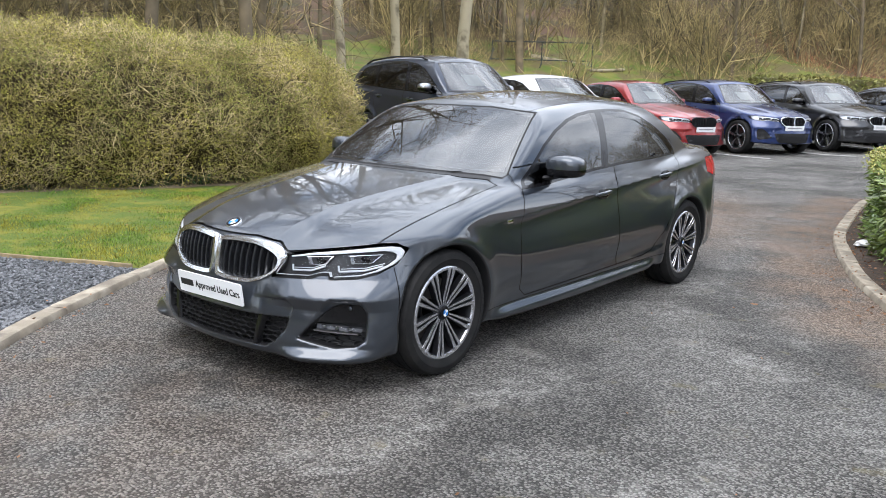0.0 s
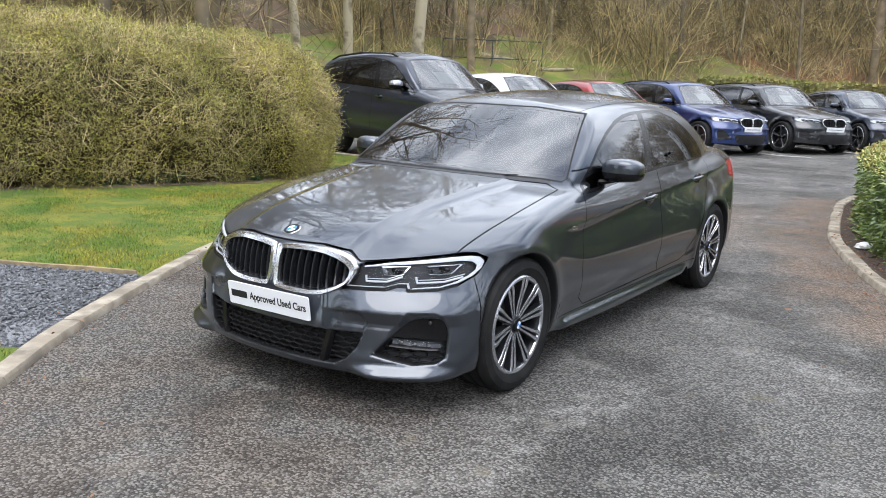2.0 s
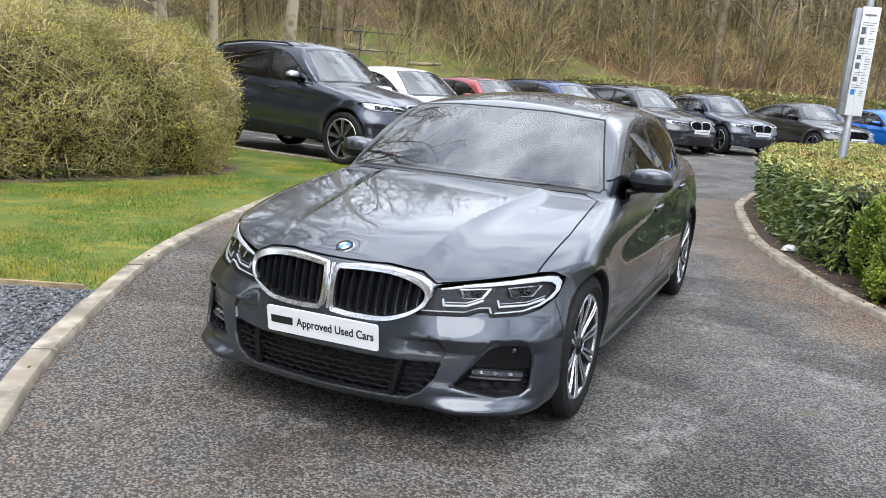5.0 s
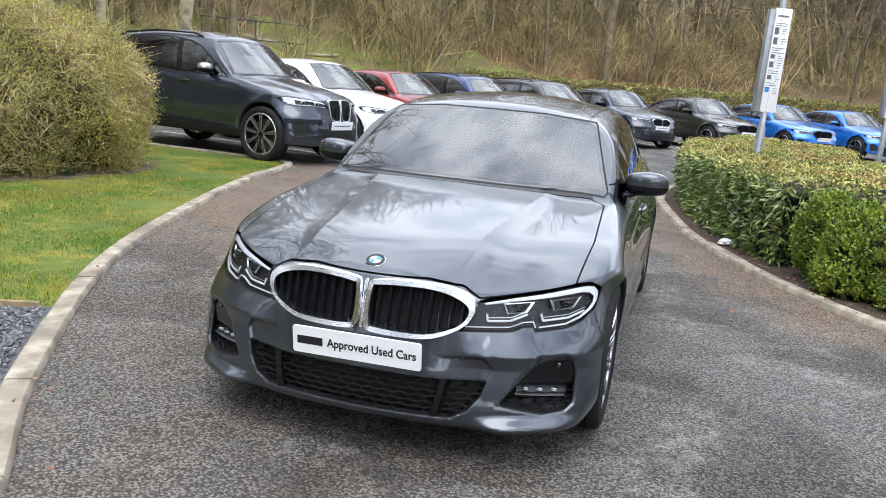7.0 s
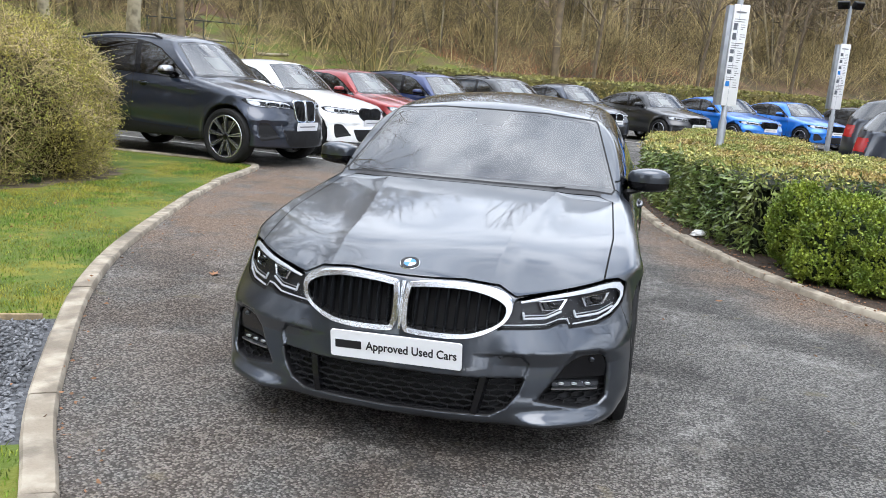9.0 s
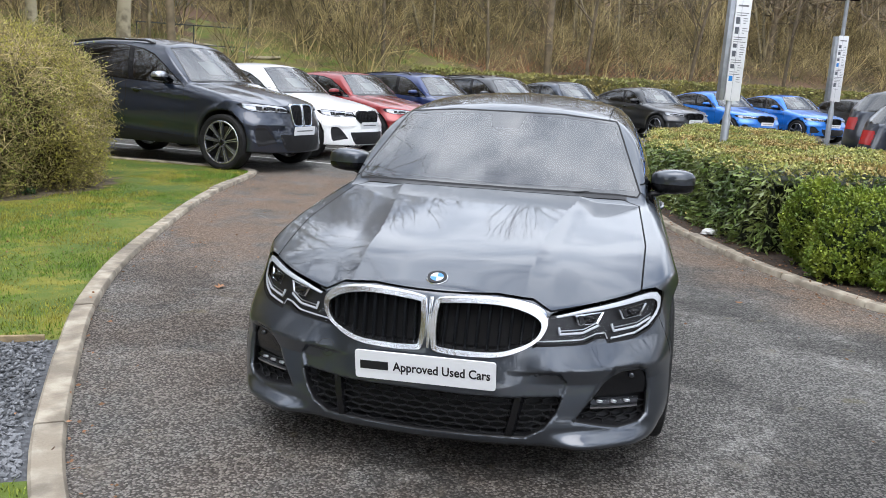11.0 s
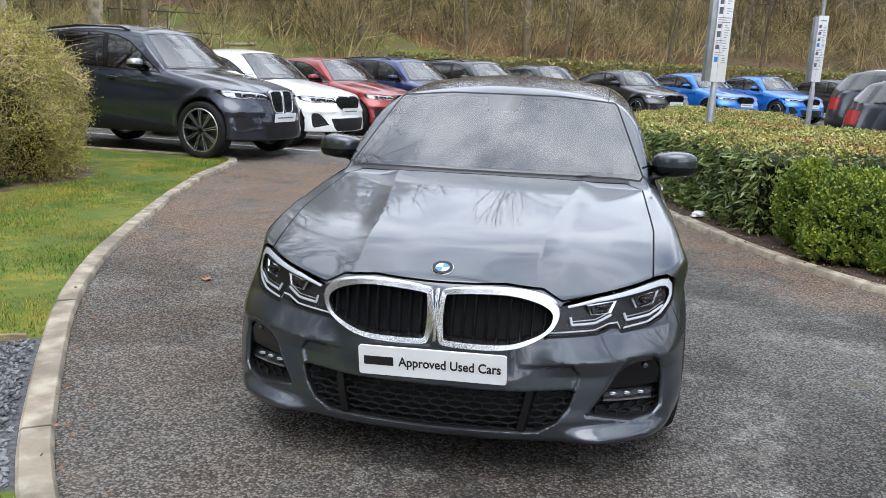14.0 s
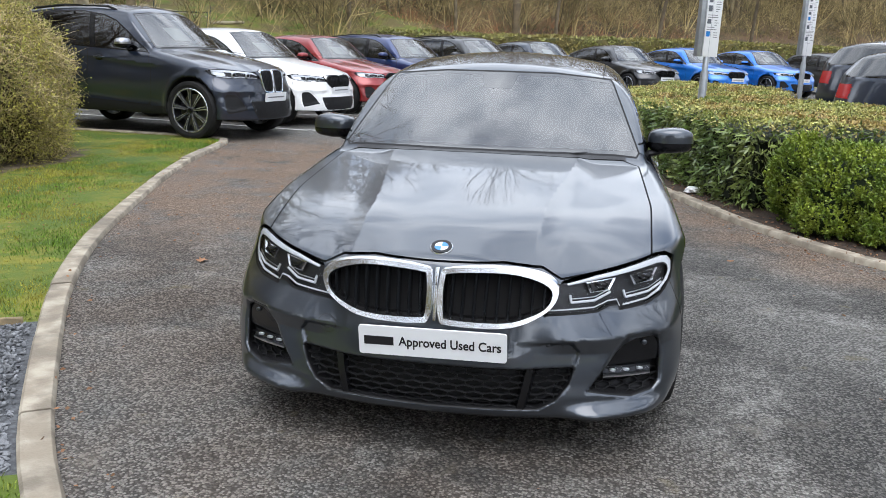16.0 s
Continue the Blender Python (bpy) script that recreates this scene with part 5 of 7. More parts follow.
def laser_heads(lamp, f, S, side):
    """Two projectors under a broad white brow that wraps round the outer end, and two hooked light guides."""
    def spread(pts, k=6):
        return np.array([(a, b) for p, q in zip(pts, pts[1:]) for a, b in zip(np.linspace(p[0], q[0], k + 1)[:-1], np.linspace(p[1], q[1], k + 1)[:-1])] + [pts[-1]])
    def run(pts, r, name, mat, lift=0.012, flat=1.0):
        Q = spread(pts)
        y = face_y(f, Q[:, 0], Q[:, 1])
        part(name, tube([(side * a, yy + lift, b) for (a, b), yy in zip(Q, y)], r, 8, flat), M[mat], lamp)
    def band(one, two, name, mat, lift=0.008, deep=0.010):
        """A strip with thickness between two lines."""
        A, B = spread(one), spread(two)
        ya, yb = face_y(f, A[:, 0], A[:, 1]), face_y(f, B[:, 0], B[:, 1])
        rings = []
        for (a, z), p, (c, w), q in zip(A, ya, B, yb):
            m = ((a + c) / 2, (p + q) / 2, (z + w) / 2)
            rings.append([(side * a, p + lift + deep, z), (side * a, p + lift, z), (side * m[0], m[1] + lift - 0.003, m[2]), (side * c, q + lift, w), (side * c, q + lift + deep, w)])
        part(name, loft(rings), M[mat], lamp)
    band([(0.452, 0.644), (0.55, 0.664), (0.65, 0.677), (0.737, 0.690), (0.790, 0.695), (0.816, 0.690)], [(0.456, 0.638), (0.55, 0.653), (0.65, 0.663), (0.737, 0.672), (0.775, 0.676), (0.803, 0.672)], "light_strip", "lamp_white")
    band([(0.816, 0.690), (0.832, 0.670), (0.833, 0.640), (0.820, 0.612), (0.788, 0.584), (0.740, 0.5655), (0.650, 0.5575)], [(0.803, 0.672), (0.819, 0.658), (0.821, 0.638), (0.808, 0.615), (0.781, 0.590), (0.738, 0.5705), (0.652, 0.5615)], "light_guide", "lamp_white")
    band([(0.394, 0.556), (0.55, 0.562), (0.597, 0.580), (0.630, 0.581), (0.641, 0.560)], [(0.396, 0.5535), (0.55, 0.5595), (0.598, 0.577), (0.628, 0.578), (0.638, 0.559)], "edge_trim", "lamp_white", 0.006)
    for pts in ([(0.464, 0.606), (0.470, 0.580), (0.55, 0.583), (0.604, 0.606)], [(0.650, 0.608), (0.660, 0.583), (0.745, 0.589), (0.794, 0.608)]):
        run(pts, 0.0048, "light_guide", "lamp_white")
        run([(a, b + 0.011) for a, b in pts[1:]], 0.0022, "guide_edge", "satin", 0.016)
    for cx, cz in ((0.565, 0.627), (0.722, 0.636)):
        y = float(face_y(f, np.array([cx]), np.array([cz]))[0])
        pts = [(cx - 0.050, cz + 0.018), (cx + 0.056, cz + 0.024), (cx + 0.036, cz - 0.016), (cx - 0.032, cz - 0.018)]
        yy = face_y(f, np.array([p[0] for p in pts]), np.array([p[1] for p in pts]))
        rings = [[(side * (cx + (a - cx) * k), q + d, cz + (b - cz) * k) for (a, b), q in zip(pts, yy)] for k, d in ((1.0, 0.022), (1.0, 0.014), (0.82, 0.012), (0.70, 0.030))]
        pr = part("projector", loft(rings, caps=False), M["chrome"], lamp)
        part("projector_lens", superball((side * cx, y + 0.034, cz + 0.002), (0.030, 0.014, 0.014), 2.4, 18, 10), M["gloss_black"], pr)


hero_root = thing("car", "dark grey metallic four-door saloon parked on the drive", "car")
hero_f = make_car(SEDAN, hero_root, "grey_paint", 0.0105, (1.0, 4.0, 1.5), True, words=True, heads=laser_heads)


def hero_details(root, f, S):
    base = S["nose_at"]
    # lower mesh and its two fins
    sd = outline(S["intake"])
    full = lambda x, z: sd(np.abs(x), z)
    comb(root, full, lambda x, z: base(x, z) + 0.022, -0.5, 0.5, 0.2, 0.36, 0.062, 0.030, M["black_plastic"])
    for side in (1, -1):
        rings = []
        for z, x in ((0.20, 0.315), (0.25, 0.325), (0.30, 0.335), (0.36, 0.345)):
            y = float(base(x, z))
            rings.append([(side * (x - 0.022), y + 0.03, z), (side * (x - 0.012), y + 0.004, z), (side * (x + 0.012), y + 0.004, z), (side * (x + 0.022), y + 0.03, z)])
        part("intake_fin", loft(rings), M["gloss_black"], root)
        s2 = outline(S["side_intake"])
        it = new("side_intake")
        it.parent = root
        lowpart = lambda x, z: np.maximum(s2(np.abs(x), z), z - 0.305)
        comb(it, lowpart, lambda x, z: base(x, z) + 0.03, 0.5, 0.86, 0.21, 0.33, 0.05, 0.028, M["black_plastic"], side=side)
        pts = [(0.62, 0.375), (0.66, 0.418), (0.705, 0.440), (0.770, 0.440), (0.790, 0.425), (0.800, 0.345), (0.605, 0.352)]
        yy = base(np.array([p[0] for p in pts]), np.array([p[1] for p in pts]))
        part("intake_panel", loft([[(side * a, y + 0.012, b) for (a, b), y in zip(pts, yy)], [(side * a, y + 0.034, b) for (a, b), y in zip(pts, yy)]]), M["gloss_black"], it, smooth=False)
        fog = new("fog_light")
        fog.parent = it
        xs = np.linspace(0.600, 0.772, 8)
        def row(z, dy):
            return [(side * x, float(base(x, z)) + dy, z - 0.012 * (x - 0.6) / 0.17) for x in xs]
        part("fog_lens", loft([row(0.340, 0.016), row(0.330, 0.008), row(0.320, 0.009), row(0.316, 0.03)], closed=False), M["clear"], fog)
        part("fog_reflector", loft([row(0.341, 0.026), row(0.330, 0.032), row(0.316, 0.024)], closed=False), M["rim_dark"], fog)
        part("fog_trim", loft([row(0.314, 0.030), row(0.313, 0.002), row(0.307, 0.004), row(0.306, 0.03)], closed=False), M["satin"], fog)
        for q in range(3):
            x = 0.632 + q * 0.05
            part("led", superball((side * x, float(base(x, 0.328)) + 0.02, 0.326 - 0.004 * q), (0.013, 0.005, 0.0060), 3, 12, 6), M["satin"], fog)
        # parking sensors
        for sx, sz in ((0.40, 0.44), (0.74, 0.42)):
            part("parking_sensor", superball((side * sx, float(base(sx, sz)) + 0.001, sz), (0.010, 0.004, 0.010), 2, 14, 6), M["grey_paint"], root)
        # side badge, turn badge
        x = float(side_x(f, np.array([0.533]), np.array([0.736]))[0])
        part("side_badge", box((side * x - 0.004, 0.507, 0.726), (side * x + 0.004, 0.560, 0.746), 0.002), M["chrome"], root)
        # wipers
    for pts in (((-0.56, 0.60), (-0.30, 0.55), (0.02, 0.535)), ((0.05, 0.525), (0.32, 0.565), (0.60, 0.66))):
        P = [(x, y + 0.02, float(top_z(f, np.array([x]), np.array([y + 0.02]))[0]) - 0.018) for x, y in pts]
        w = new("wiper")
        w.parent = root
        part("blade", tube(P, 0.0045, 6), M["ink"], w)
        part("arm", tube([(P[1][0], P[1][1] - 0.03, P[1][2] - 0.015), (P[1][0] + 0.12, P[1][1] - 0.02, P[1][2] - 0.005), P[2]], 0.005, 6), M["ink"], w)
    # roundel on the nose
    bx, by = S["badge"]
    z0 = float(top_z(f, np.array([0.0]), np.array([by]))[0])
    z1 = float(top_z(f, np.array([0.0]), np.array([by + 0.06]))[0])
    tilt = math.degrees(math.atan2(z1 - z0, 0.06))
    b = new("badge")
    b.parent = root
    b.matrix_basis = pose(0, by, z0 + 0.004, tilt + 6, 0, 0)
    def disc(r0, r1, z, a0, a1, n):
        bm = bmesh.new()
        A = [a0 + (a1 - a0) * k / n for k in range(n + 1)]
        rings = [[(r * math.cos(a), r * math.sin(a), zz) for a in A] for r, zz in ((r0, z), (r1, z))]
        return loft(rings, closed=False)
    part("badge_rim", loft([[(r * math.cos(2 * math.pi * k / 40), r * math.sin(2 * math.pi * k / 40), z) for k in range(40)] for r, z in ((0.042, -0.006), (0.041, 0.002), (0.039, 0.004), (0.0, 0.0045))], caps=False), M["chrome"], b)
    part("badge_ring", disc(0.0255, 0.0375, 0.0062, 0, 2 * math.pi, 40), M["gloss_black"], b)
    for k in range(4):
        part("badge_quarter", disc(0.0, 0.0245, 0.0062, math.pi / 2 * k, math.pi / 2 * (k + 1), 10), M["white_enamel" if k % 2 else "sky_blue"], b)
    rings = []
    for z, w in ((0.506, 0.009), (0.53, 0.011), (0.60, 0.012), (0.66, 0.012), (0.680, 0.013), (0.690, 0.015)):
        y = float(base(0.0, z))
        rings.append([(-w, y + 0.02, z), (-w, y + 0.004, z), (-w * 0.4, y - 0.001, z), (w * 0.4, y - 0.001, z), (w, y + 0.004, z), (w, y + 0.02, z)])
    part("grille_bridge", loft(rings), M["chrome"], root)
    # camera housing behind the glass, and the inside mirror
    part("sensor_housing", superball((0, 1.20, 1.262), (0.085, 0.08, 0.035), 4, 18, 8, lambda q: Vector((q.x * (1 - 2 * max(-q.y, 0)), q.y, q.z + 0.5 * q.y))), M["gloss_black"], root)
    part("inside_mirror", superball((0, 1.32, 1.235), (0.12, 0.02, 0.035), 4, 18, 8), M["gloss_black"], root)
    ring = [(0.034 * math.cos(2 * math.pi * k / 24) - 0.40, float(base(0.40, 0.455)) - 0.001, 0.452 + 0.034 * math.sin(2 * math.pi * k / 24)) for k in range(25)]
    for i, p in enumerate(ring):
        ring[i] = (p[0], float(base(abs(p[0]), p[2])) + 0.001, p[2])
    part("tow_cover_joint", tube(ring, 0.0016, 5), M["inner"], root)


hero_details(hero_root, hero_f, SEDAN)

# ---- the parked row ----
def raised(z):
    """Heights of the saloon carried over to a taller car."""
    return float(np.interp(z, [0.0, 0.2, 0.3, 0.95, 1.45], [0.03, 0.25, 0.43, 1.10, 1.69]))


def tall(roof, rw, dlo, rw_out, tail_y=3.9):
    S = dict(SEDAN)
    for key in ("kidney", "kidney_in", "headlight", "intake", "side_intake", "ws_out", "lip", "door1", "door2"):
        S[key] = [(a, raised(b)) for a, b in SEDAN[key]]
    zc = raised(0.60)
    outer = [(0.008 + (a - 0.008) * 0.80, zc + (b - zc) * 1.08) for a, b in S["kidney"]]
    inner = [(0.008 + (a - 0.008) * 0.80, zc + (b - zc) * 1.08) for a, b in S["kidney_in"]]
    S["kidney"], S["kidney_in"] = outer, [(p * 0.35 + a * 0.65, q * 0.35 + b * 0.65) for (p, q), (a, b) in zip(outer, inner)]
    crest = max(b for a, b in S["headlight"])
    S["headlight"] = [(0.848 - (0.842 - a) * 1.12, crest + 0.005 - (crest - b) * 0.66) for a, b in S["headlight"]]
    S["side_intake"] = [(a, b) for a, b in S["side_intake"] if b > raised(0.24)]
    for key in ("frontz", "inset"):
        S[key] = [(raised(a), b * (0.8 if key == "frontz" else 1)) for a, b in SEDAN[key]]
    S["deck"] = [(a, raised(b)) for a, b in SEDAN["deck"] if a < 2] + [(2.4, 1.16), (3.4, 1.2), (3.9, 1.2)]
    S["floor"] = [(-0.8, 0.24), (0, 0.28), (2.8, 0.3), (3.9, 0.36)]
    S["rearz"] = [(0.2, 0.14), (0.45, 0.02), (0.75, 0.0), (1.0, 0.05), (1.25, 0.12)]
    y0, z0, y1, z1, sw, bow = SEDAN["ws"]
    S.update(roof=roof, rw=rw, dlo=dlo, rw_out=rw_out, ws=(y0, raised(z0), y1, raised(z1), sw, bow), belt=1.10, lean=0.42, hub=0.372, arch=0.40, tyre=(0.372, 0.25, 0.285), flare=0.022, lift=0.14, roof_seam=(0.56, raised(1.312) - 0.16), blade=0.0, facet=0.5, shark=0.02, skirt=0.0, shoulder=0.085, line=0.90,
        cab=[(0.2, 0.72), (0.7, 0.78), (1.1, 0.83), (1.7, 0.85), (2.6, 0.84), (3.3, 0.79), (3.8, 0.73)], half=[(a, b + 0.02) for a, b in SEDAN["half"]], wheel_x=0.935,
        pillar_b=((1.62, 1.09), (1.76, 1.55), 0.05), divider=((2.66, 1.1), (2.72, 1.55), 0.03), tail=[(3.42, 1.10), (3.40, 1.0), (3.6, 0.90), (4.0, 0.88), (4.0, 1.10)],
        handles=[(1.55, 0.97), (2.5, 1.0)], mirror=(0.83, 1.0, 1.09), plate=(0.0, 0.60), crown=0.05)
    return S


ESTATE = tall([(0.7, 1.50), (1.1, 1.59), (1.5, 1.645), (2.0, 1.67), (2.6, 1.655), (3.2, 1.60), (3.7, 1.52)], (3.9, 1.1, 3.45, 1.62, 0.12),
    [(0.70, 1.04), (0.90, 1.16), (1.10, 1.30), (1.35, 1.44), (1.6, 1.51), (2.0, 1.555), (2.5, 1.555), (2.95, 1.525), (3.25, 1.44), (3.42, 1.25), (3.42, 1.18), (2.3, 1.115), (1.0, 1.055)],
    [(-0.2, 1.2), (0.6, 1.2), (0.52, 1.54), (-0.2, 1.56)])
COUPE = tall([(0.7, 1.49), (1.1, 1.57), (1.5, 1.61), (2.0, 1.61), (2.5, 1.56), (3.0, 1.44), (3.5, 1.26)], (3.85, 1.16, 2.75, 1.60, 0.14),
    [(0.70, 1.04), (0.90, 1.16), (1.10, 1.30), (1.35, 1.42), (1.6, 1.475), (2.0, 1.50), (2.4, 1.475), (2.8, 1.38), (3.1, 1.26), (3.2, 1.18), (2.3, 1.115), (1.0, 1.055)],
    [(-0.2, 1.24), (0.56, 1.24), (0.5, 1.5), (-0.2, 1.52)])


def plain_heads(lamp, f, S, side):
    """A silvered upper reflector with two projectors, a dark lower half and a white guide along the foot."""
    H = np.array(S["headlight"])
    lo, hi = H.min(0), H.max(0)
    def at(t, u):
        """A place t along the lamp and u up between its lower and upper edge."""
        x = lo[0] + 0.03 + (hi[0] - lo[0] - 0.05) * t
        sd = outline(S["headlight"])
        zs = np.linspace(lo[1], hi[1], 60)
        zs = zs[sd(np.full(60, x), zs) < 0]
        return x, zs.min() + (zs.max() - zs.min()) * u
    def strip(u0, u1, t0, t1, name, mat, lift=0.010, k=9):
        rings = []
        for t in np.linspace(t0, t1, k):
            (x, z), (x2, z2) = at(t, u0), at(t, u1)
            y, y2 = face_y(f, np.array([x, x2]), np.array([z, z2]))
            rings.append([(side * x, y + lift + 0.008, z), (side * x, y + lift, z), (side * x2, y2 + lift, z2), (side * x2, y2 + lift + 0.008, z2)])
        part(name, loft(rings), M[mat], lamp)
    strip(0.70, 0.96, 0.04, 0.97, "light_strip", "lamp_white")
    strip(0.06, 0.16, 0.05, 0.92, "light_guide", "lamp_white")
    strip(0.20, 0.66, 0.78, 0.97, "reflector", "satin")
    for t in (0.30, 0.62):
        x, z = at(t, 0.44)
        y = float(face_y(f, np.array([x]), np.array([z]))[0])
        ring = part("projector", superball((side * x, y + 0.014, z), (0.052, 0.012, 0.030), 3, 16, 6), M["satin"], lamp)
        part("projector_lens", superball((side * x, y + 0.006, z), (0.030, 0.010, 0.019), 2.2, 14, 6), M["gloss_black"], ring)


def parked(S, colour, x, y, heading, scale, label, frame="gloss_black", h=0.042, rails=False, wheels=("rim_dark", "rim_face"), spokes=5, lower="black_plastic", slats=7, group="parked row", nose=0.77, card=True, wz=1.0, caps=None, slat_mat="slat", wy=1.0):
    """A parked car with its number plate over (x, y), pointing along heading (degrees)."""
    root = thing("parked_car", label, "car", group=group)
    f = make_car(S, root, colour, h, (1.05, 4.05, 1.78), False, frame=frame, slats=slats, wheel_mats=wheels, spokes=spokes, lower=lower, heads=plain_heads, wz=wz, caps=caps, slat_mat=slat_mat, wy=wy)
    base = S["nose_at"]
    for side in (1, -1):
        if rails:
            P = [(side * 0.60, yy, float(top_z(f, np.array([0.60]), np.array([yy]))[0]) + dz) for yy, dz in ((1.45, 0.005), (1.6, 0.04), (2.4, 0.045), (3.1, 0.04), (3.3, 0.005))]
            part("roof_rail", tube(P, 0.016, 6), M["black_plastic"], root)
        P = np.array([(0.60, raised(0.335)), (0.70, raised(0.335)), (0.77, raised(0.33)), (0.77, raised(0.30)), (0.62, raised(0.305))])
        yy = base(P[:, 0], P[:, 1])
        part("fog_light", loft([[(side * a, q + 0.012, b) for (a, b), q in zip(P, yy)], [(side * a, q + 0.04, b) for (a, b), q in zip(P, yy)]]), M["satin"], root, smooth=False)
    if card:
        wy0, wz0, wy1, wz1 = S["ws"][:4]
        lean_ = (wy1 - wy0) / (wz1 - wz0)
        def leaf_(dy):
            return [(x, wy0 + lean_ * (z - wz0) + 0.07 + dy, z) for x, z in ((-0.30, 1.20), (0.08, 1.20), (0.08, 1.36), (-0.30, 1.36))]
        bm = loft([leaf_(0.0), leaf_(0.004)])
        part("price_card", bm, M["card"], root, "white price card behind the windscreen", smooth=False)
    sc = scale if isinstance(scale, tuple) else (scale, scale, scale)
    root.matrix_basis = pose(x, y, float(height(x, y)), 0, 0, heading + 90) @ Matrix.Diagonal((*sc, 1)) @ pose(0, nose, 0)
    return root


BIG = dict(ESTATE)
hi_ = max(p[1] for p in ESTATE["kidney"]) + 0.02
BIG["kidney"] = [(0.012, hi_ - 0.03), (0.04, hi_ - 0.003), (0.15, hi_), (0.245, hi_ - 0.012), (0.272, hi_ - 0.06), (0.262, hi_ - 0.17), (0.225, hi_ - 0.27), (0.16, hi_ - 0.29), (0.05, hi_ - 0.29), (0.012, hi_ - 0.25)]
BIG["kidney_in"] = [(0.030, hi_ - 0.035), (0.05, hi_ - 0.02), (0.15, hi_ - 0.017), (0.235, hi_ - 0.027), (0.255, hi_ - 0.065), (0.246, hi_ - 0.165), (0.214, hi_ - 0.256), (0.16, hi_ - 0.273), (0.055, hi_ - 0.273), (0.030, hi_ - 0.245)]
BIG["headlight"] = [(a + (0.30 - 0.44) * (0.84 - a) / 0.40 * 0.35, b + 0.015) for a, b in ESTATE["headlight"]]
BIG["plate"] = (0.0, 0.53)
parked(BIG, "navy_paint", -4.35, 8.9, -12, (1.07, 1.10, 1.20), "large blue-black seven-seat estate car with roof rails", "chrome", 0.022, True, ("rim_dark", "rim_face"), 9, lower="black_plastic", wz=0.97, wy=1.055, caps="satin")
parked(COUPE, "white_paint", -4.05, 11.4, -15, (1.06, 1.04, 1.05), "white sloping-roof off-roader with a black grille", h=0.026, lower=None)
parked(COUPE, "red_paint", -3.6, 14.1, -22, (1.03, 1.0, 1.0), "red sloping-roof off-roader with a black grille", h=0.028, lower=None)
parked(ESTATE, "blue_paint", -2.42, 16.2, -28, (1.02, 1.0, 1.0), "dark blue off-roader with a bright grille frame", "chrome", rails=True)
parked(ESTATE, "graphite_paint", -1.06, 18.2, -35, (1.02, 1.0, 1.0), "dark graphite off-roader with a bright grille frame", "chrome", rails=True)
parked(COUPE, "navy_paint", 0.27, 19.9, -42, (0.96, 0.88, 0.97), "small blue-black hatchback with a slim grille", "chrome", 0.05)
parked(COUPE, "graphite_paint", 2.6, 21.8, -50, (0.98, 0.94, 0.94), "dark grey compact crossover", h=0.050)
parked(COUPE, "bright_blue_paint", 4.85, 23.6, -52, (0.98, 0.94, 0.94), "bright blue compact crossover behind the hedge", h=0.060)
parked(COUPE, "bright_blue_paint", 7.2, 25.5, -55, (0.98, 0.94, 0.94), "second bright blue compact crossover behind the hedge", h=0.060)
parked(ESTATE, "graphite_paint", 10.6, 28.5, -58, (0.98, 0.94, 0.92), "black car at the end of the row", h=0.064)
# two seen from behind across the hedge
parked(ESTATE, "navy_paint", 8.38, 13.9, 35, (1.0, 1.0, 0.99), "blue-black estate car seen from behind", group="cars behind the hedge", card=False, lower=None)
parked(ESTATE, "navy_paint", 7.86, 10.85, 35, (1.0, 1.0, 0.92), "blue-black hatchback seen from behind", group="cars behind the hedge", card=False, lower=None)

# ---- hedges, shrubs and trees ----
def fast_mesh(name, P, T, mat, smooth=False):
    """A mesh straight from arrays of points and triangles."""
    me = bpy.data.meshes.new(name)
    P, T = np.ascontiguousarray(P, np.float32), np.ascontiguousarray(T, np.int32)
    me.vertices.add(len(P))
    me.vertices.foreach_set("co", P.ravel())
    me.loops.add(T.size)
    me.loops.foreach_set("vertex_index", T.ravel())
    me.polygons.add(len(T))
    me.polygons.foreach_set("loop_start", np.arange(0, T.size, 3, dtype=np.int32))
    me.polygons.foreach_set("loop_total", np.full(len(T), 3, np.int32))
    if smooth:
        me.polygons.foreach_set("use_smooth", np.ones(len(T), bool))
    me.update(calc_edges=True)
    for k in mat if isinstance(mat, (list, tuple)) else [mat]:
        me.materials.append(k)
    return me


def unit(v):
    return v / np.maximum(np.linalg.norm(v, axis=-1, keepdims=True), 1e-9)


def twigs(rng, P, D, L, r, bend=0.3):
    """Bent three-sided twigs from P along D; also returns their tips and middles."""
    n = len(P)
    D = unit(D)
    a = unit(np.cross(D, rng.normal(size=(n, 3))))
    b = np.cross(D, a)
    M1 = P + D * (L * 0.55)[:, None] + a * (L * bend * rng.uniform(-0.5, 0.5, n))[:, None]
    E = P + D * L[:, None] + (a * rng.uniform(-1, 1, n)[:, None] + np.array([0, 0, -0.3])) * (L * bend)[:, None]
    ring = [np.cos(q) * a + np.sin(q) * b for q in (0, 2.094, 4.189)]
    V = np.stack([P + q * r[:, None] for q in ring] + [M1 + q * (r * 0.7)[:, None] for q in ring] + [E], 1)
    F = []
    for k in range(3):
        j = (k + 1) % 3
        F += [(k, j, 3 + j), (k, 3 + j, 3 + k), (3 + k, 3 + j, 6)]
    T = (np.arange(n) * 7)[:, None, None] + np.array(F)[None]
    return V.reshape(-1, 3), T.reshape(-1, 3), E, M1


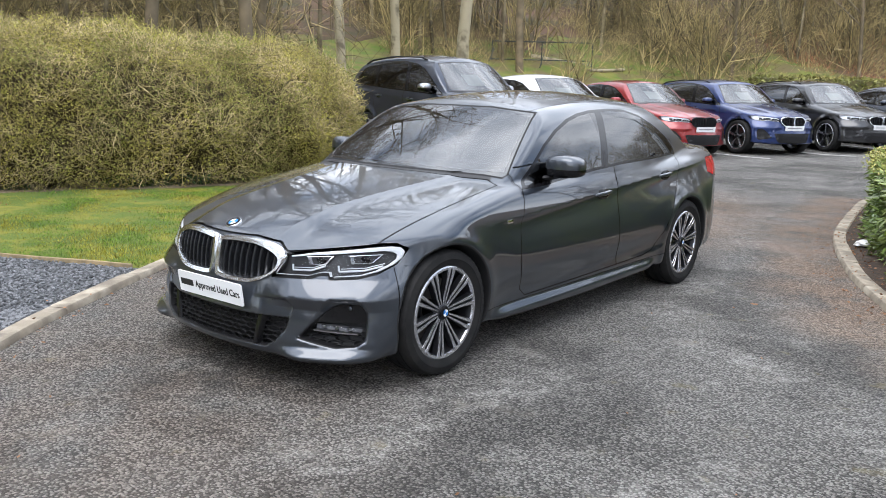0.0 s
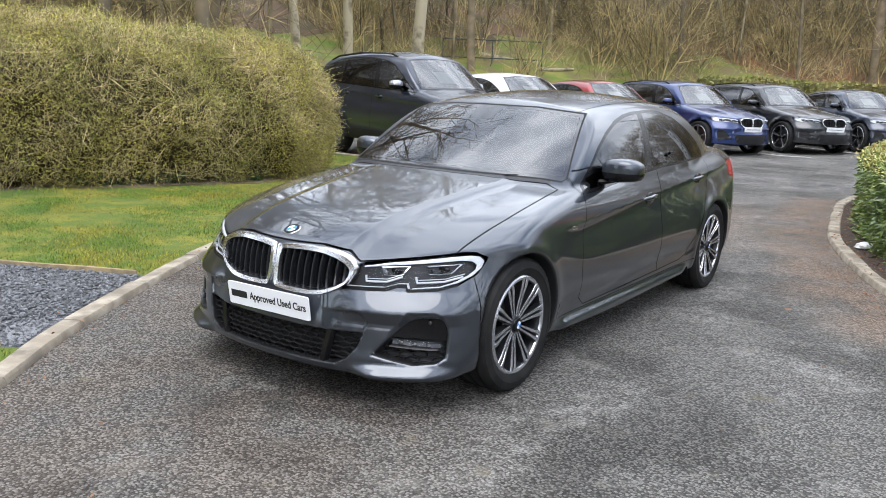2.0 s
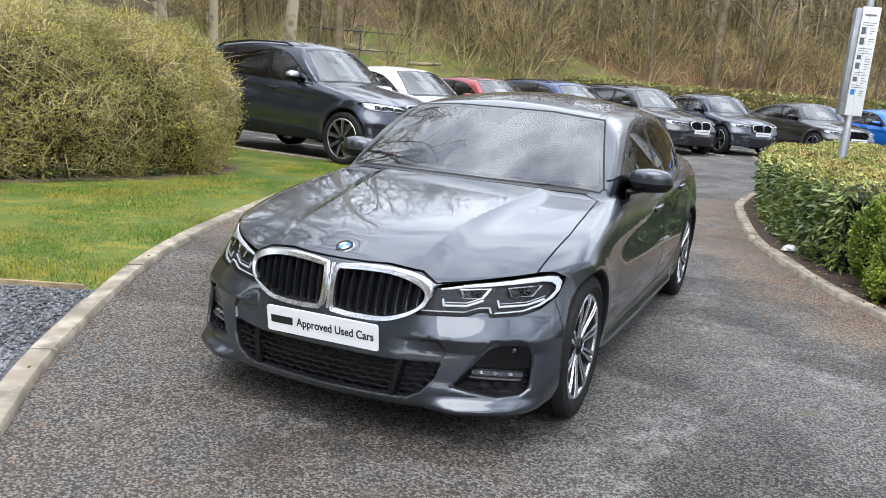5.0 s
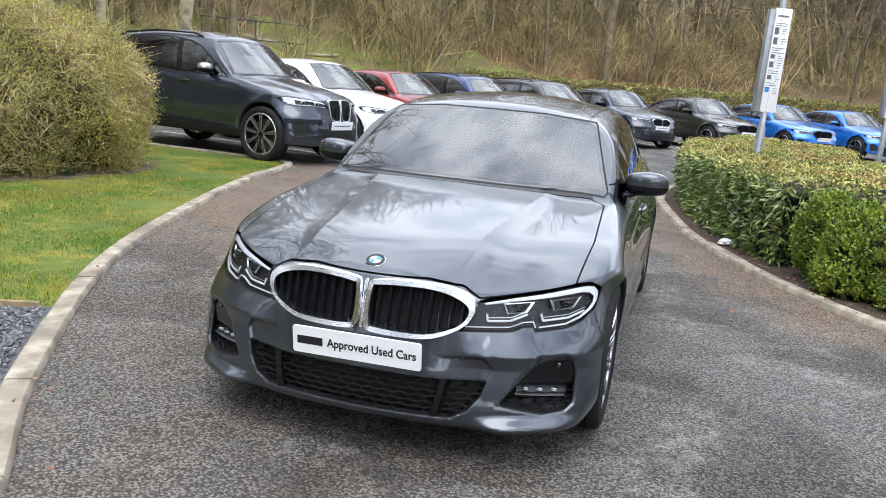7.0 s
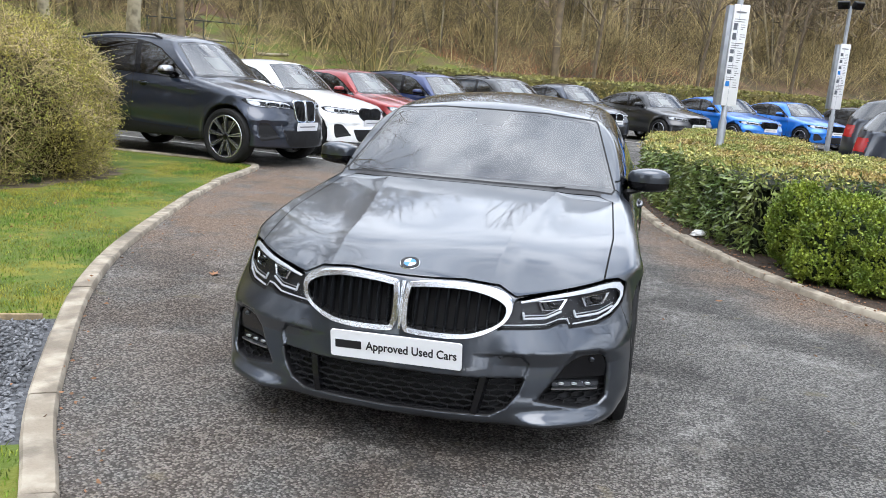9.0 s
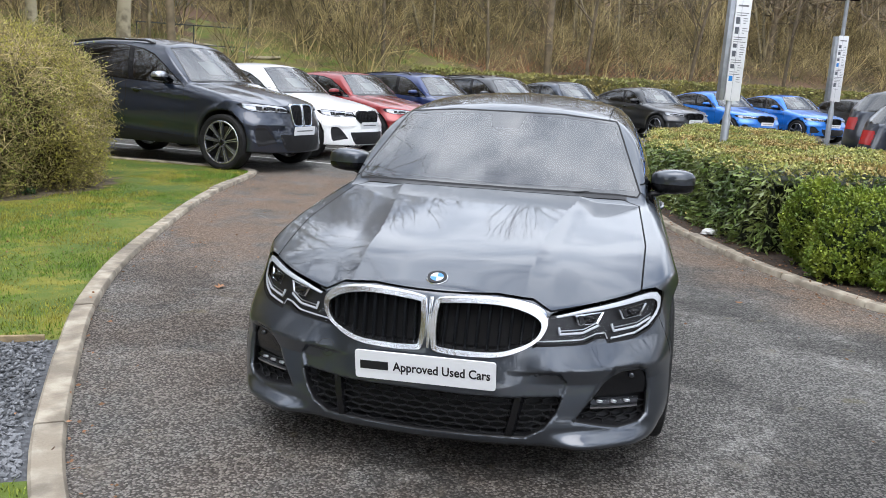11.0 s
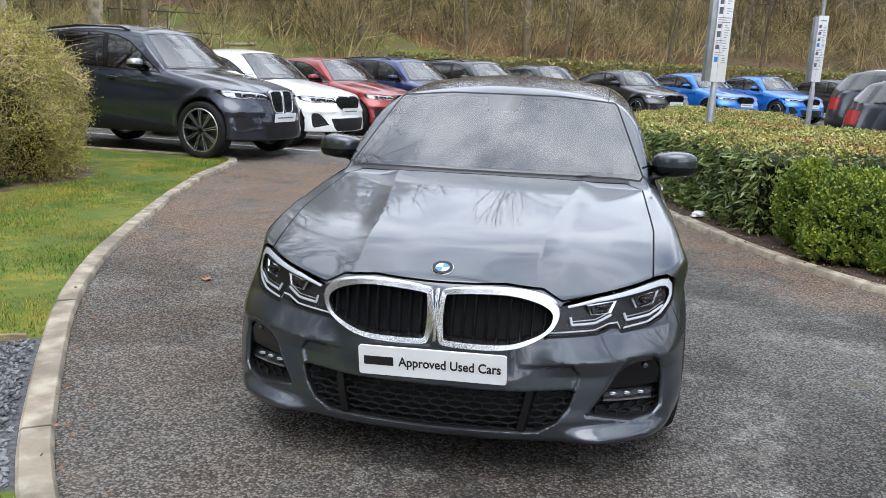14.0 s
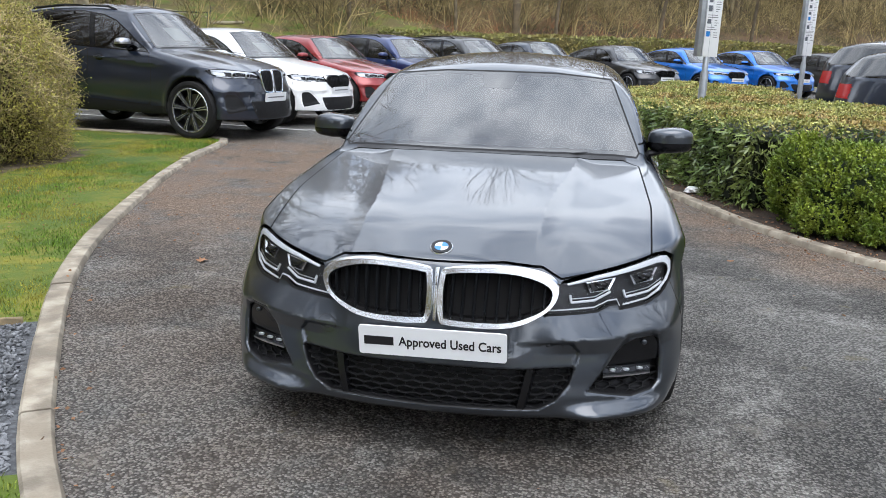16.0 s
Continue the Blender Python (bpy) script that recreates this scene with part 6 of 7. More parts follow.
def spikes(rng, P, D, L, r):
    """Straight three-sided tapering stems."""
    n = len(P)
    D = unit(D)
    a = unit(np.cross(D, rng.normal(size=(n, 3))))
    b = np.cross(D, a)
    V = np.stack([P + (np.cos(q) * a + np.sin(q) * b) * r[:, None] for q in (0, 2.094, 4.189)] + [P + D * L[:, None]], 1)
    T = (np.arange(n) * 4)[:, None, None] + np.array([(0, 1, 3), (1, 2, 3), (2, 0, 3)])[None]
    return V.reshape(-1, 3), T.reshape(-1, 3)


def leaves(rng, P, D, L, W, fold=0.25):
    """Folded pointed leaves at P along D."""
    n = len(P)
    D = unit(D)
    a = unit(np.cross(D, rng.normal(size=(n, 3))))
    b = np.cross(D, a)
    W, L = W[:, None], L[:, None]
    V = np.stack([P, P + D * L * 0.45 + a * W + b * W * fold, P + D * L * 0.5 - b * W * 0.1, P + D * L * 0.45 - a * W + b * W * fold, P + D * L], 1)
    T = (np.arange(n) * 5)[:, None, None] + np.array([(0, 1, 2), (0, 2, 3), (1, 4, 2), (2, 4, 3)])[None]
    return V.reshape(-1, 3), T.reshape(-1, 3)


def leaflets(rng, P, D, L, W, fold=0.3):
    """Tiny folded leaves of two faces."""
    n = len(P)
    D = unit(D)
    a = unit(np.cross(D, rng.normal(size=(n, 3))))
    b = np.cross(D, a)
    W, L = W[:, None], L[:, None]
    V = np.stack([P, P + D * L * 0.5 + a * W + b * W * fold, P + D * L, P + D * L * 0.5 - a * W + b * W * fold], 1)
    T = (np.arange(n) * 4)[:, None, None] + np.array([(0, 1, 2), (0, 2, 3)])[None]
    return V.reshape(-1, 3), T.reshape(-1, 3)


def join(*sets):
    P, T, k = [], [], 0
    for p, t in sets:
        P.append(p)
        T.append(t + k)
        k += len(p)
    return np.concatenate(P), np.concatenate(T)


def on_surface(rng, P, T, n):
    """Random places and outward directions on triangles."""
    A, B, C = P[T[:, 0]], P[T[:, 1]], P[T[:, 2]]
    nrm = np.cross(B - A, C - A)
    area = np.linalg.norm(nrm, axis=1)
    k = rng.choice(len(T), n, p=area / area.sum())
    u, v = rng.random(n), rng.random(n)
    s = u + v > 1
    u, v = np.where(s, 1 - u, u), np.where(s, 1 - v, v)
    return A[k] + (B - A)[k] * u[:, None] + (C - A)[k] * v[:, None], unit(nrm[k])


def field_surface(f, lo, hi, h):
    """The surface of a field in a box, as points and triangles (not mirrored)."""
    off = lo[0] - h
    P, N, T = nets(lambda x, y, z: f(x + off, y, z), (0, lo[1], lo[2]), (hi[0] - off, hi[1], hi[2]), h)
    P = P.copy()
    P[:, 0] += off
    return P, N, T


def fbm(P, s, seed=0.0):
    return np.array([noise.fractal(Vector((p[0] * s + seed, p[1] * s, p[2] * s)), 1.0, 2.0, 3) for p in P])


# the big brown hedge by the lawn
HA, HB = np.array((-7.0, 5.26)), np.array((-10.2, -2.2))


def big_hedge(x, y, z):
    ax, ay = HB - HA
    t = np.clip(((x - HA[0]) * ax + (y - HA[1]) * ay) / (ax * ax + ay * ay), 0, 1)
    d = np.hypot(x - HA[0] - t * ax, y - HA[1] - t * ay)
    top = 1.90 + 0.08 * np.sin(1.1 * x + 0.4 * y) + 0.24 * step(0.0, 0.35, t)
    wid = 1.42 + 0.24 * step(0.02, 0.30, t) + 0.10 * np.sin(2.1 * x - 1.3 * y) + 0.05 * np.sin(5 * y + 3 * z)
    q = (np.abs(d) / wid) ** 2.4 + (np.maximum(z - 0.75, 0) / (top - 0.75)) ** 2.2 + (np.maximum(0.75 - z, 0) / 1.5) ** 2
    return (q - 1) * 0.4


def build_big_hedge():
    rng = np.random.default_rng(11)
    root = thing("hedge", "large rounded brown twiggy hedge breaking into yellow-green leaf", "hedge")
    P, N, T = field_surface(big_hedge, (-13.5, -6.5, -0.1), (-4.8, 6.6, 2.5), 0.13)
    # sunken dark core, coloured as the shade deep in the hedge
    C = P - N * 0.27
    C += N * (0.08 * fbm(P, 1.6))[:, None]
    me = fast_mesh("heart", C, T, M["twig_shade_core"], True)
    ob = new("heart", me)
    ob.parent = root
    # more growth on the side that is seen
    mid_, nrm_ = P[T].mean(1), N[T].mean(1)
    seen = (mid_[:, 2] > 0.02) & ((nrm_[:, 0] * 0.8 - nrm_[:, 1] * 0.45 > -0.25) | (nrm_[:, 2] > 0.55)) & (mid_[:, 1] > -3.2)
    Q, D = on_surface(rng, P, T[seen], 108000)
    lump = fbm(Q, 1.7, 5.0)
    inset_ = rng.uniform(0.0, 0.27, len(Q)) - 0.22 * lump
    B = Q - D * inset_[:, None]
    way = D * 0.55 + rng.normal(size=D.shape) * 0.85 + np.array([0, 0, 0.22])
    L = rng.uniform(0.05, 0.16, len(Q)) * (1 + 0.9 * (rng.random(len(Q)) < 0.10))
    r = rng.uniform(0.0022, 0.0050, len(Q))
    bent = rng.random(len(Q)) < 0.10
    V1, T1, E1, _ = twigs(rng, B[bent], way[bent], L[bent], r[bent])
    V0, T0 = spikes(rng, B[~bent], way[~bent], L[~bent], r[~bent])
    E = B + unit(way) * L[:, None]
    E[bent] = E1
    M1 = (B + E) / 2
    # long arching stems over the face
    k = rng.choice(len(Q), 3200, replace=False)
    tang = np.cross(D[k], rng.normal(size=(len(k), 3))) + D[k] * 0.35
    V2, T2, E2, _ = twigs(rng, Q[k] - D[k] * 0.08, tang, rng.uniform(0.22, 0.55, len(k)), rng.uniform(0.003, 0.006, len(k)), 0.35)
    me = fast_mesh("twig_growth", *join((V1, T1), (V0, T0), (V2, T2)), M["twig"])
    tw = tagged(new("twig_growth", me), kind="stuff")
    tw.parent = root
    # small leaves, thickest low down and in drifts
    want = 0.95 + 0.5 * fbm(E, 0.9, 9.0) + 0.3 * (E[:, 2] < 0.7)
    pick = rng.random(len(E)) < np.clip(want, 0.15, 1)
    LP = np.concatenate([E[pick], M1[pick][::2]])
    V3, T3 = leaflets(rng, LP, rng.normal(size=LP.shape) + np.array([0, 0, 0.4]), rng.uniform(0.016, 0.036, len(LP)), rng.uniform(0.006, 0.012, len(LP)))
    lv = tagged(new("foliage", fast_mesh("foliage", V3, T3, M["bud_leaf"])), kind="stuff")
    lv.parent = root
    # ivy and weeds at its foot
    n = 2600
    t = rng.random(n) * 0.75
    ang = rng.uniform(-0.6, 1.6, n)
    base = HA + (HB - HA) * t[:, None]
    side = np.array((0.89, -0.45))
    fp = base + side * rng.uniform(1.25, 1.5, n)[:, None]
    G = np.column_stack([fp, height(fp[:, 0], fp[:, 1]) + rng.uniform(0.03, 0.3, n) ** 1.5])
    keep = fbm(G, 0.8, 2.0) > 0.0
    V4, T4 = leaves(rng, G[keep], rng.normal(size=(keep.sum(), 3)) + np.array([0.5, -0.3, 0.5]), rng.uniform(0.03, 0.06, keep.sum()), rng.uniform(0.012, 0.022, keep.sum()))
    iv = tagged(new("ivy", fast_mesh("ivy", V4, T4, M["ivy"])), kind="stuff")
    iv.parent = root


build_big_hedge()


def hedge_foot():
    """Bare brown soil round the foot of the big hedge."""
    ax = (HB - HA) / np.linalg.norm(HB - HA)
    side = np.array((-ax[1], ax[0]))
    loop = [tuple(HA + (side * math.cos(a) - ax * math.sin(a)) * (1.46 + 0.08 * math.sin(7 * a) + 0.05 * math.sin(17 * a))) for a in np.linspace(0, math.pi, 40)]
    wob = [(t, 1.66 + 0.06 * math.sin(31 * t) + 0.05 * math.sin(67 * t)) for t in np.linspace(0.05, 1, 60)]
    loop += [tuple(HA + (HB - HA) * t - side * w) for t, w in wob] + [tuple(HA + (HB - HA) * t + side * w) for t, w in wob[::-1]]
    P, T = patch("bare_soil", loop, 0.026, None, "", "", 0.09, 0.02)[0]
    tagged(part_mesh("bare_soil", P, None, T, M["hedge_soil"]), "bare brown soil under the big hedge", "soil", kind="structure")


hedge_foot()

# the clipped laurel on the bed
LAUREL = outline([(p.x, p.y) for p in shifted(BED_LINE, 0.30) if p.y > 4.55 and p.y < 14] + [(2.12, 4.62), (2.95, 4.15), (4.2, 3.5), (7.5, 2.4), (8.6, 6.2), (5.9, 7.0), (4.3, 7.6), (3.6, 8.2), (3.3, 8.6), (3.7, 12.0), (3.4, 13.6), (2.4, 13.4)])


def laurel_field(x, y, z):
    d = LAUREL(x, y) + 0.04 * np.sin(6.1 * x + 2.3 * y) * np.sin(5.0 * z + 1.7 * x) + 0.03 * np.sin(11 * y - 7 * x)
    top = z - (0.86 + 0.035 * np.sin(2.2 * x + 1.7 * y) + height(x, y) * 0.8)
    return smax(d, top, 0.10)


def build_laurel():
    rng = np.random.default_rng(12)
    root = thing("hedge", "clipped laurel hedge with glossy green sides and yellowed flat top", "hedge")
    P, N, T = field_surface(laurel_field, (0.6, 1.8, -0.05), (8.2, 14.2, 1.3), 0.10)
    # solid core in a painted shade colour, filling the gaps between leaves
    ob = new("heart", fast_mesh("heart", P - N * 0.15 - np.array([0, 0, 0.04]), T, M["leaf_shade_core"], True))
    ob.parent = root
    Q, D = on_surface(rng, P, T, 82000)
    sides = (D[:, 2] < 0.6) & (Q[:, 2] > 0.06) & ((Q[:, 1] < 9) | (Q[:, 0] < 2))
    facing = D[:, 1] * -0.9 + D[:, 0] * -0.5
    sides &= facing > -0.25
    S_, DS = Q[sides], D[sides]
    dist = np.hypot(S_[:, 0] - 1.5, S_[:, 1] + 0.0)
    way = DS * 0.6 + rng.normal(size=DS.shape) * 0.55 + np.array([0, 0, -0.25])
    pos = S_ - DS * rng.uniform(0.0, 0.12, len(S_))[:, None]
    L = rng.uniform(0.055, 0.115, len(S_))
    W = L * rng.uniform(0.11, 0.155, len(S_))
    order = np.argsort(dist)
    near, rest = order[:300], order[300:]
    V, T1 = leaves(rng, pos[rest], way[rest], L[rest], W[rest])
    fo = tagged(new("foliage", fast_mesh("foliage", V, T1, M["laurel"])), kind="stuff")
    fo.parent = root
    one = leaves(np.random.default_rng(3), np.zeros((1, 3)), np.array([[0, 0, 1.0]]), np.array([0.1]), np.array([0.019]))
    leaf = fast_mesh("leaf", *one, M["laurel_piece"])
    for k in near:
        o = new("leaf", leaf)
        o.parent = root
        o.matrix_basis = Matrix.Translation(Vector(pos[k])) @ Vector(way[k]).to_track_quat("Z", "Y").to_matrix().to_4x4() @ Matrix.Rotation(k, 4, "Z") @ Matrix.Scale(L[k] / 0.1, 4)
    # the clipped top
    tops = np.where((D[:, 2] > 0.25))[0]
    A = Q[tops]
    reps = np.concatenate([A + rng.normal(size=A.shape) * np.array([0.05, 0.05, 0.012]) for _ in range(2)])
    way = rng.normal(size=reps.shape) * np.array([1, 1, 0.7]) + np.array([0, 0, 0.5])
    L = rng.uniform(0.020, 0.046, len(reps))
    V, T2 = leaflets(rng, reps - np.array([0, 0, 0.02]), way, L, L * 0.28)
    tp = tagged(new("clipped_top", fast_mesh("clipped_top", V, T2, M["clipped"])), kind="stuff")
    tp.parent = root


build_laurel()


def build_box(name, blobs, label, seed, n):
    rng = np.random.default_rng(seed)
    root = thing(name, label, "bush")
    def f(x, y, z):
        v = None
        for cx, cy, cz, rx, rz in blobs:
            q = np.sqrt((x - cx) ** 2 + (y - cy) ** 2 + ((z - cz) * rx / rz) ** 2) - rx
            v = q if v is None else smin(v, q, 0.04)
        return v + 0.018 * np.sin(17 * x) * np.sin(15 * y + 2) * np.sin(16 * z)
    lo = [min(b[0] - b[3] for b in blobs) - 0.1, min(b[1] - b[3] for b in blobs) - 0.1, 0.0]
    hi = [max(b[0] + b[3] for b in blobs) + 0.1, max(b[1] + b[3] for b in blobs) + 0.1, max(b[2] + b[4] for b in blobs) + 0.1]
    P, N, T = field_surface(f, lo, hi, 0.05)
    # inner core whose dark colour stands for shade under the tufts
    ob = new("heart", fast_mesh("heart", P - N * 0.075, T, M["box_shade_core"], True))
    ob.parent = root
    Q, D = on_surface(rng, P, T, n)
    Q, D = Q[Q[:, 2] > 0.03], D[Q[:, 2] > 0.03]
    # tufts of small upright shoots
    reps, ways = [], []
    axis = unit(D * 0.8 + np.array([0, 0, 0.75]) + rng.normal(size=D.shape) * 0.25)
    reach = rng.uniform(0.045, 0.10, len(Q))
    for k in range(15):
        u = (k + rng.random(len(Q))) / 15
        reps.append(Q - D * 0.05 + axis * (reach * u)[:, None] + rng.normal(size=Q.shape) * 0.004)
        ways.append(axis * 0.7 + rng.normal(size=D.shape) * 0.55)
    reps, ways = np.concatenate(reps), np.concatenate(ways)
    L = rng.uniform(0.016, 0.030, len(reps))
    V, T2 = leaflets(rng, reps, ways, L, L * 0.34)
    fo = tagged(new("foliage", fast_mesh("foliage", V, T2, M["box_leaf"])), kind="stuff")
    fo.parent = root


build_box("box_bush", [(2.66, 3.78, 0.34, 0.44, 0.44), (2.32, 4.12, 0.42, 0.27, 0.40), (3.0, 3.50, 0.32, 0.46, 0.42), (2.44, 3.62, 0.18, 0.27, 0.22), (3.5, 3.15, 0.32, 0.46, 0.42), (2.85, 3.25, 0.16, 0.25, 0.2)], "rounded bright green box bush in front of the laurel", 21, 5200)


# bare woodland
def bare_tree(seed, tall_, spread, levels, kids, r0, lean=0.1, sides=5, fork=0.25, droop=0.0, split=0.35, parts=True):
    """A bare branching tree as points and triangles: tapering tubes, forking down to twigs."""
    rnd = random.Random(seed)
    P, T, count = [], [], []
    def limb(p, d, length, r, level):
        n = sides if level == 0 else (4 if level == 1 and levels > 2 else 3)
        segs = 6 if level == 0 and levels > 2 else (4 if level < 2 and levels > 2 else 3 if level == 0 else 2)
        pts, dirs = [p.copy()], [d.copy()]
        for s in range(segs):
            d = (d + Vector((rnd.gauss(0, 1), rnd.gauss(0, 1), rnd.gauss(0, 0.6) + (0.25 - droop))) * (0.035 + 0.09 * min(level, 2) if levels > 2 else 0.10 + 0.06 * level)).normalized()
            p = p + d * (length / segs)
            pts.append(p.copy())
            dirs.append(d.copy())
        base = len(P)
        for i, (q, dd) in enumerate(zip(pts, dirs)):
            rr = r * (1 - 0.75 * i / segs)
            a = dd.orthogonal().normalized()
            b = dd.cross(a)
            for k in range(n):
                w = 2 * math.pi * k / n
                P.append(q + (a * math.cos(w) + b * math.sin(w)) * rr)
        for i in range(segs):
            for k in range(n):
                x0, x1 = base + i * n + k, base + i * n + (k + 1) % n
                T.append((x0, x1, x1 + n))
                if level < 2 or i < segs - 1:
                    T.append((x0, x1 + n, x0 + n))
        if level == 0:
            count.append(len(T))
        if level < levels:
            for c in range(kids[level]):
                t = fork + (1 - fork) * (c + rnd.random()) / kids[level]
                i = min(int(t * segs), segs - 1)
                q = pts[i].lerp(pts[i + 1], t * segs - i)
                side = dirs[i].orthogonal().normalized()
                side.rotate(Matrix.Rotation(rnd.uniform(0, 6.283), 3, dirs[i]))
                nd = (dirs[i] * rnd.uniform(0.5, 1.0) + side * rnd.uniform(0.6, 1.1) * spread + Vector((0, 0, 0.15 - droop))).normalized()
                limb(q, nd, length * rnd.uniform(0.38, 0.62) * (1.1 - 0.45 * t), r * split * (1.15 - 0.5 * t) + 0.002, level + 1)
    limb(Vector((0, 0, -0.2)), Vector((rnd.uniform(-lean, lean), rnd.uniform(-lean, lean), 1)).normalized(), tall_, r0, 0)
    if parts:
        P, T = np.array([tuple(p) for p in P]), np.array(T)
        return (P, T[:count[0]]), (P, T[count[0]:])
    return np.array([tuple(p) for p in P]), np.array(T)


def shrub(seed, stems, tall_, twig=0.008):
    rnd = random.Random(seed)
    sets = []
    for k in range(stems):
        p, t = bare_tree(seed * 50 + k, tall_ * rnd.uniform(0.6, 1.1), 0.8, 2, (9, 5), 0.032, 0.6, 3, 0.15, 0.02, 0.42, False)
        p = p + np.array([rnd.uniform(-0.5, 0.5), rnd.uniform(-0.5, 0.5), 0])
        sets.append((p, t))
    return join(*sets)


def tree_meshes(parts, mat):
    """Trunk and crown as two meshes, each with its own points."""
    out = []
    for name, (P, T) in zip(("trunk", "crown"), parts):
        used, inv = np.unique(T, return_inverse=True)
        out.append(fast_mesh(name, P[used], inv.reshape(-1, 3), mat, True))
    return out


TREES = [tree_meshes(bare_tree(40 + k, 11 + 2 * (k % 3), 0.85, 3, (16, 6, 4), 0.15 + 0.02 * k, 0.05, 7, 0.28), M["bark"]) for k in range(4)]
BIRCH = [tree_meshes(bare_tree(60 + k, 12, 0.55, 3, (18, 5, 3), 0.17, 0.03, 9, 0.45, 0.0, 0.2), M["pale_bark"]) for k in range(2)]
BROAD = [tree_meshes(bare_tree(90 + k, 10.5, 1.15, 4, (11, 6, 5, 3), 0.095, 0.05, 8, 0.22, -0.05, 0.42), M["bark"]) for k in range(2)]
SHRUBS = [[fast_mesh("brushwood", *shrub(7 + k, 10 + 3 * (k % 2), 3.4 + 0.5 * (k % 3)), M["thicket"])] for k in range(6)]


def plant(name, meshes, x, y, turn, size, label, category, group, sink=0.0, rise=1.0):
    root = thing(name, label, category, pose(x, y, float(height(x, y)) - sink, 0, 0, turn) @ Matrix.Diagonal((size, size, size * rise, 1)), group)
    for me in meshes:
        o = new(me.name.split(".")[0], me)
        o.parent = root
    return root


def edge_place(s, d):
    """A place d metres beyond the car park's edge, s metres along it."""
    for (x0, y0), (x1, y1) in zip(LOT_EDGE, LOT_EDGE[1:]):
        ln = math.hypot(x1 - x0, y1 - y0)
        if s <= ln:
            ex, ey = (x1 - x0) / ln, (y1 - y0) / ln
            return x0 + ex * s - ey * d, y0 + ey * s + ex * d
        s -= ln
    return x1, y1 + d


def wood():
    rnd = random.Random(8)
    total = 105
    # thicket on the bank, thinner where the grass shows
    made = 0
    for row, (d0, d1, gap) in enumerate(((6.5, 9, 2.6), (9.5, 13, 2.8), (14, 18, 3.4))):
        s = 70.0
        while s < total + 66:
            d = rnd.uniform(d0, d1) + (3.0 if s > 136 else 0.0)
            x, y = edge_place(s, d)
            s += gap * rnd.uniform(0.6, 1.4)
            grassy = -19 < x < -9 and 15 < y < 26 and d < 13
            if (grassy and rnd.random() < 0.92) or (row == 0 and y < 22 and rnd.random() < 0.6):
                continue
            plant("shrub", SHRUBS[rnd.randrange(6)], x, y, rnd.uniform(0, 360), rnd.uniform(0.8, 1.3), "bare brown multi-stemmed shrub on the wooded bank", "shrub", "woodland thicket", 0.1, rnd.uniform(0.8, 1.2))
    s = 66.0
    while s < total + 76:
        x, y = edge_place(s, rnd.choice((4, 8, 12, 16, 22, 28)) + rnd.uniform(-2, 2))
        s += rnd.uniform(1.6, 3.6)
        if -19 < x < -9 and 15 < y < 25 and rnd.random() < 0.7:
            continue
        birch = rnd.random() < 0.18
        plant("tree", (BIRCH if birch else TREES)[rnd.randrange(2 if birch else 4)], x, y, rnd.uniform(0, 360), rnd.uniform(0.8, 1.3), "slender pale-barked bare tree in the wood" if birch else "bare grey-brown woodland tree", "tree", "woodland trees", 0.1)


wood()
for x, y, q in ((-17.0, 18.8, 1.1), (-13.9, 18.6, 1.35), (-14.2, 13.6, 0.9), (-17.4, 16.6, 0.75)):
    plant("tree", BIRCH[int(q * 10) % 2], x, y, q * 300, q, "pale-barked bare tree on the grass bank", "tree", "woodland trees", 0.1)
# those right of the drive are unseen, added for reflections in the car
for x, y, q, k in ((-12.6, 9.2, 1.8, 1), (-13.2, 6.8, 1.7, 0), (-14.0, 1.0, 1.7, 1), (-15.5, 11.5, 1.6, 1), (-13.8, -5.5, 1.6, 0), (8.5, 44, 1.05, 1), (17, 49, 1.1, 0), (-1.5, 38, 1.0, 0), (-10, 32, 1.0, 1), (26, 51, 1.1, 1), (-18.5, 27, 1.2, 0), (3.5, 41, 1.05, 0), (-6, 36, 0.95, 1), (15.5, 27, 0.9, 0), (13.2, 21, 0.9, 1), (15, 16, 1.2, 0), (12.5, 9, 1.5, 1), (12.5, 2, 1.6, 0), (11.5, -6, 1.55, 1), (-24, 17, 1.4, 0)):
    plant("tree", BROAD[k], x, y, q * 777, q, "wide-branching bare tree beside the car park", "tree", "woodland trees", 0.1)
# unseen shrubs and trees added behind the drive, to darken what the car reflects
rear = random.Random(77)
for k in range(18):
    s = rear.uniform(4, 68)
    x, y = edge_place(s, rear.uniform(4, 12))
    if rear.random() < 0.7:
        plant("shrub", SHRUBS[k % 6], x, y, rear.uniform(0, 360), rear.uniform(0.9, 1.3), "bare brown multi-stemmed shrub on the wooded bank", "shrub", "woodland thicket", 0.1)
    else:
        plant("tree", TREES[k % 4], x, y, rear.uniform(0, 360), rear.uniform(0.7, 1.0), "bare grey-brown woodland tree", "tree", "woodland trees", 0.1)
# more added trees out of view, behind and to the left
left = random.Random(78)
for k in range(16):
    x, y = edge_place(left.uniform(70, 100), left.uniform(1.0, 9))
    plant("tree", TREES[k % 4], x, y, left.uniform(0, 360), left.uniform(1.0, 1.35), "bare grey-brown woodland tree", "tree", "woodland trees", 0.1)


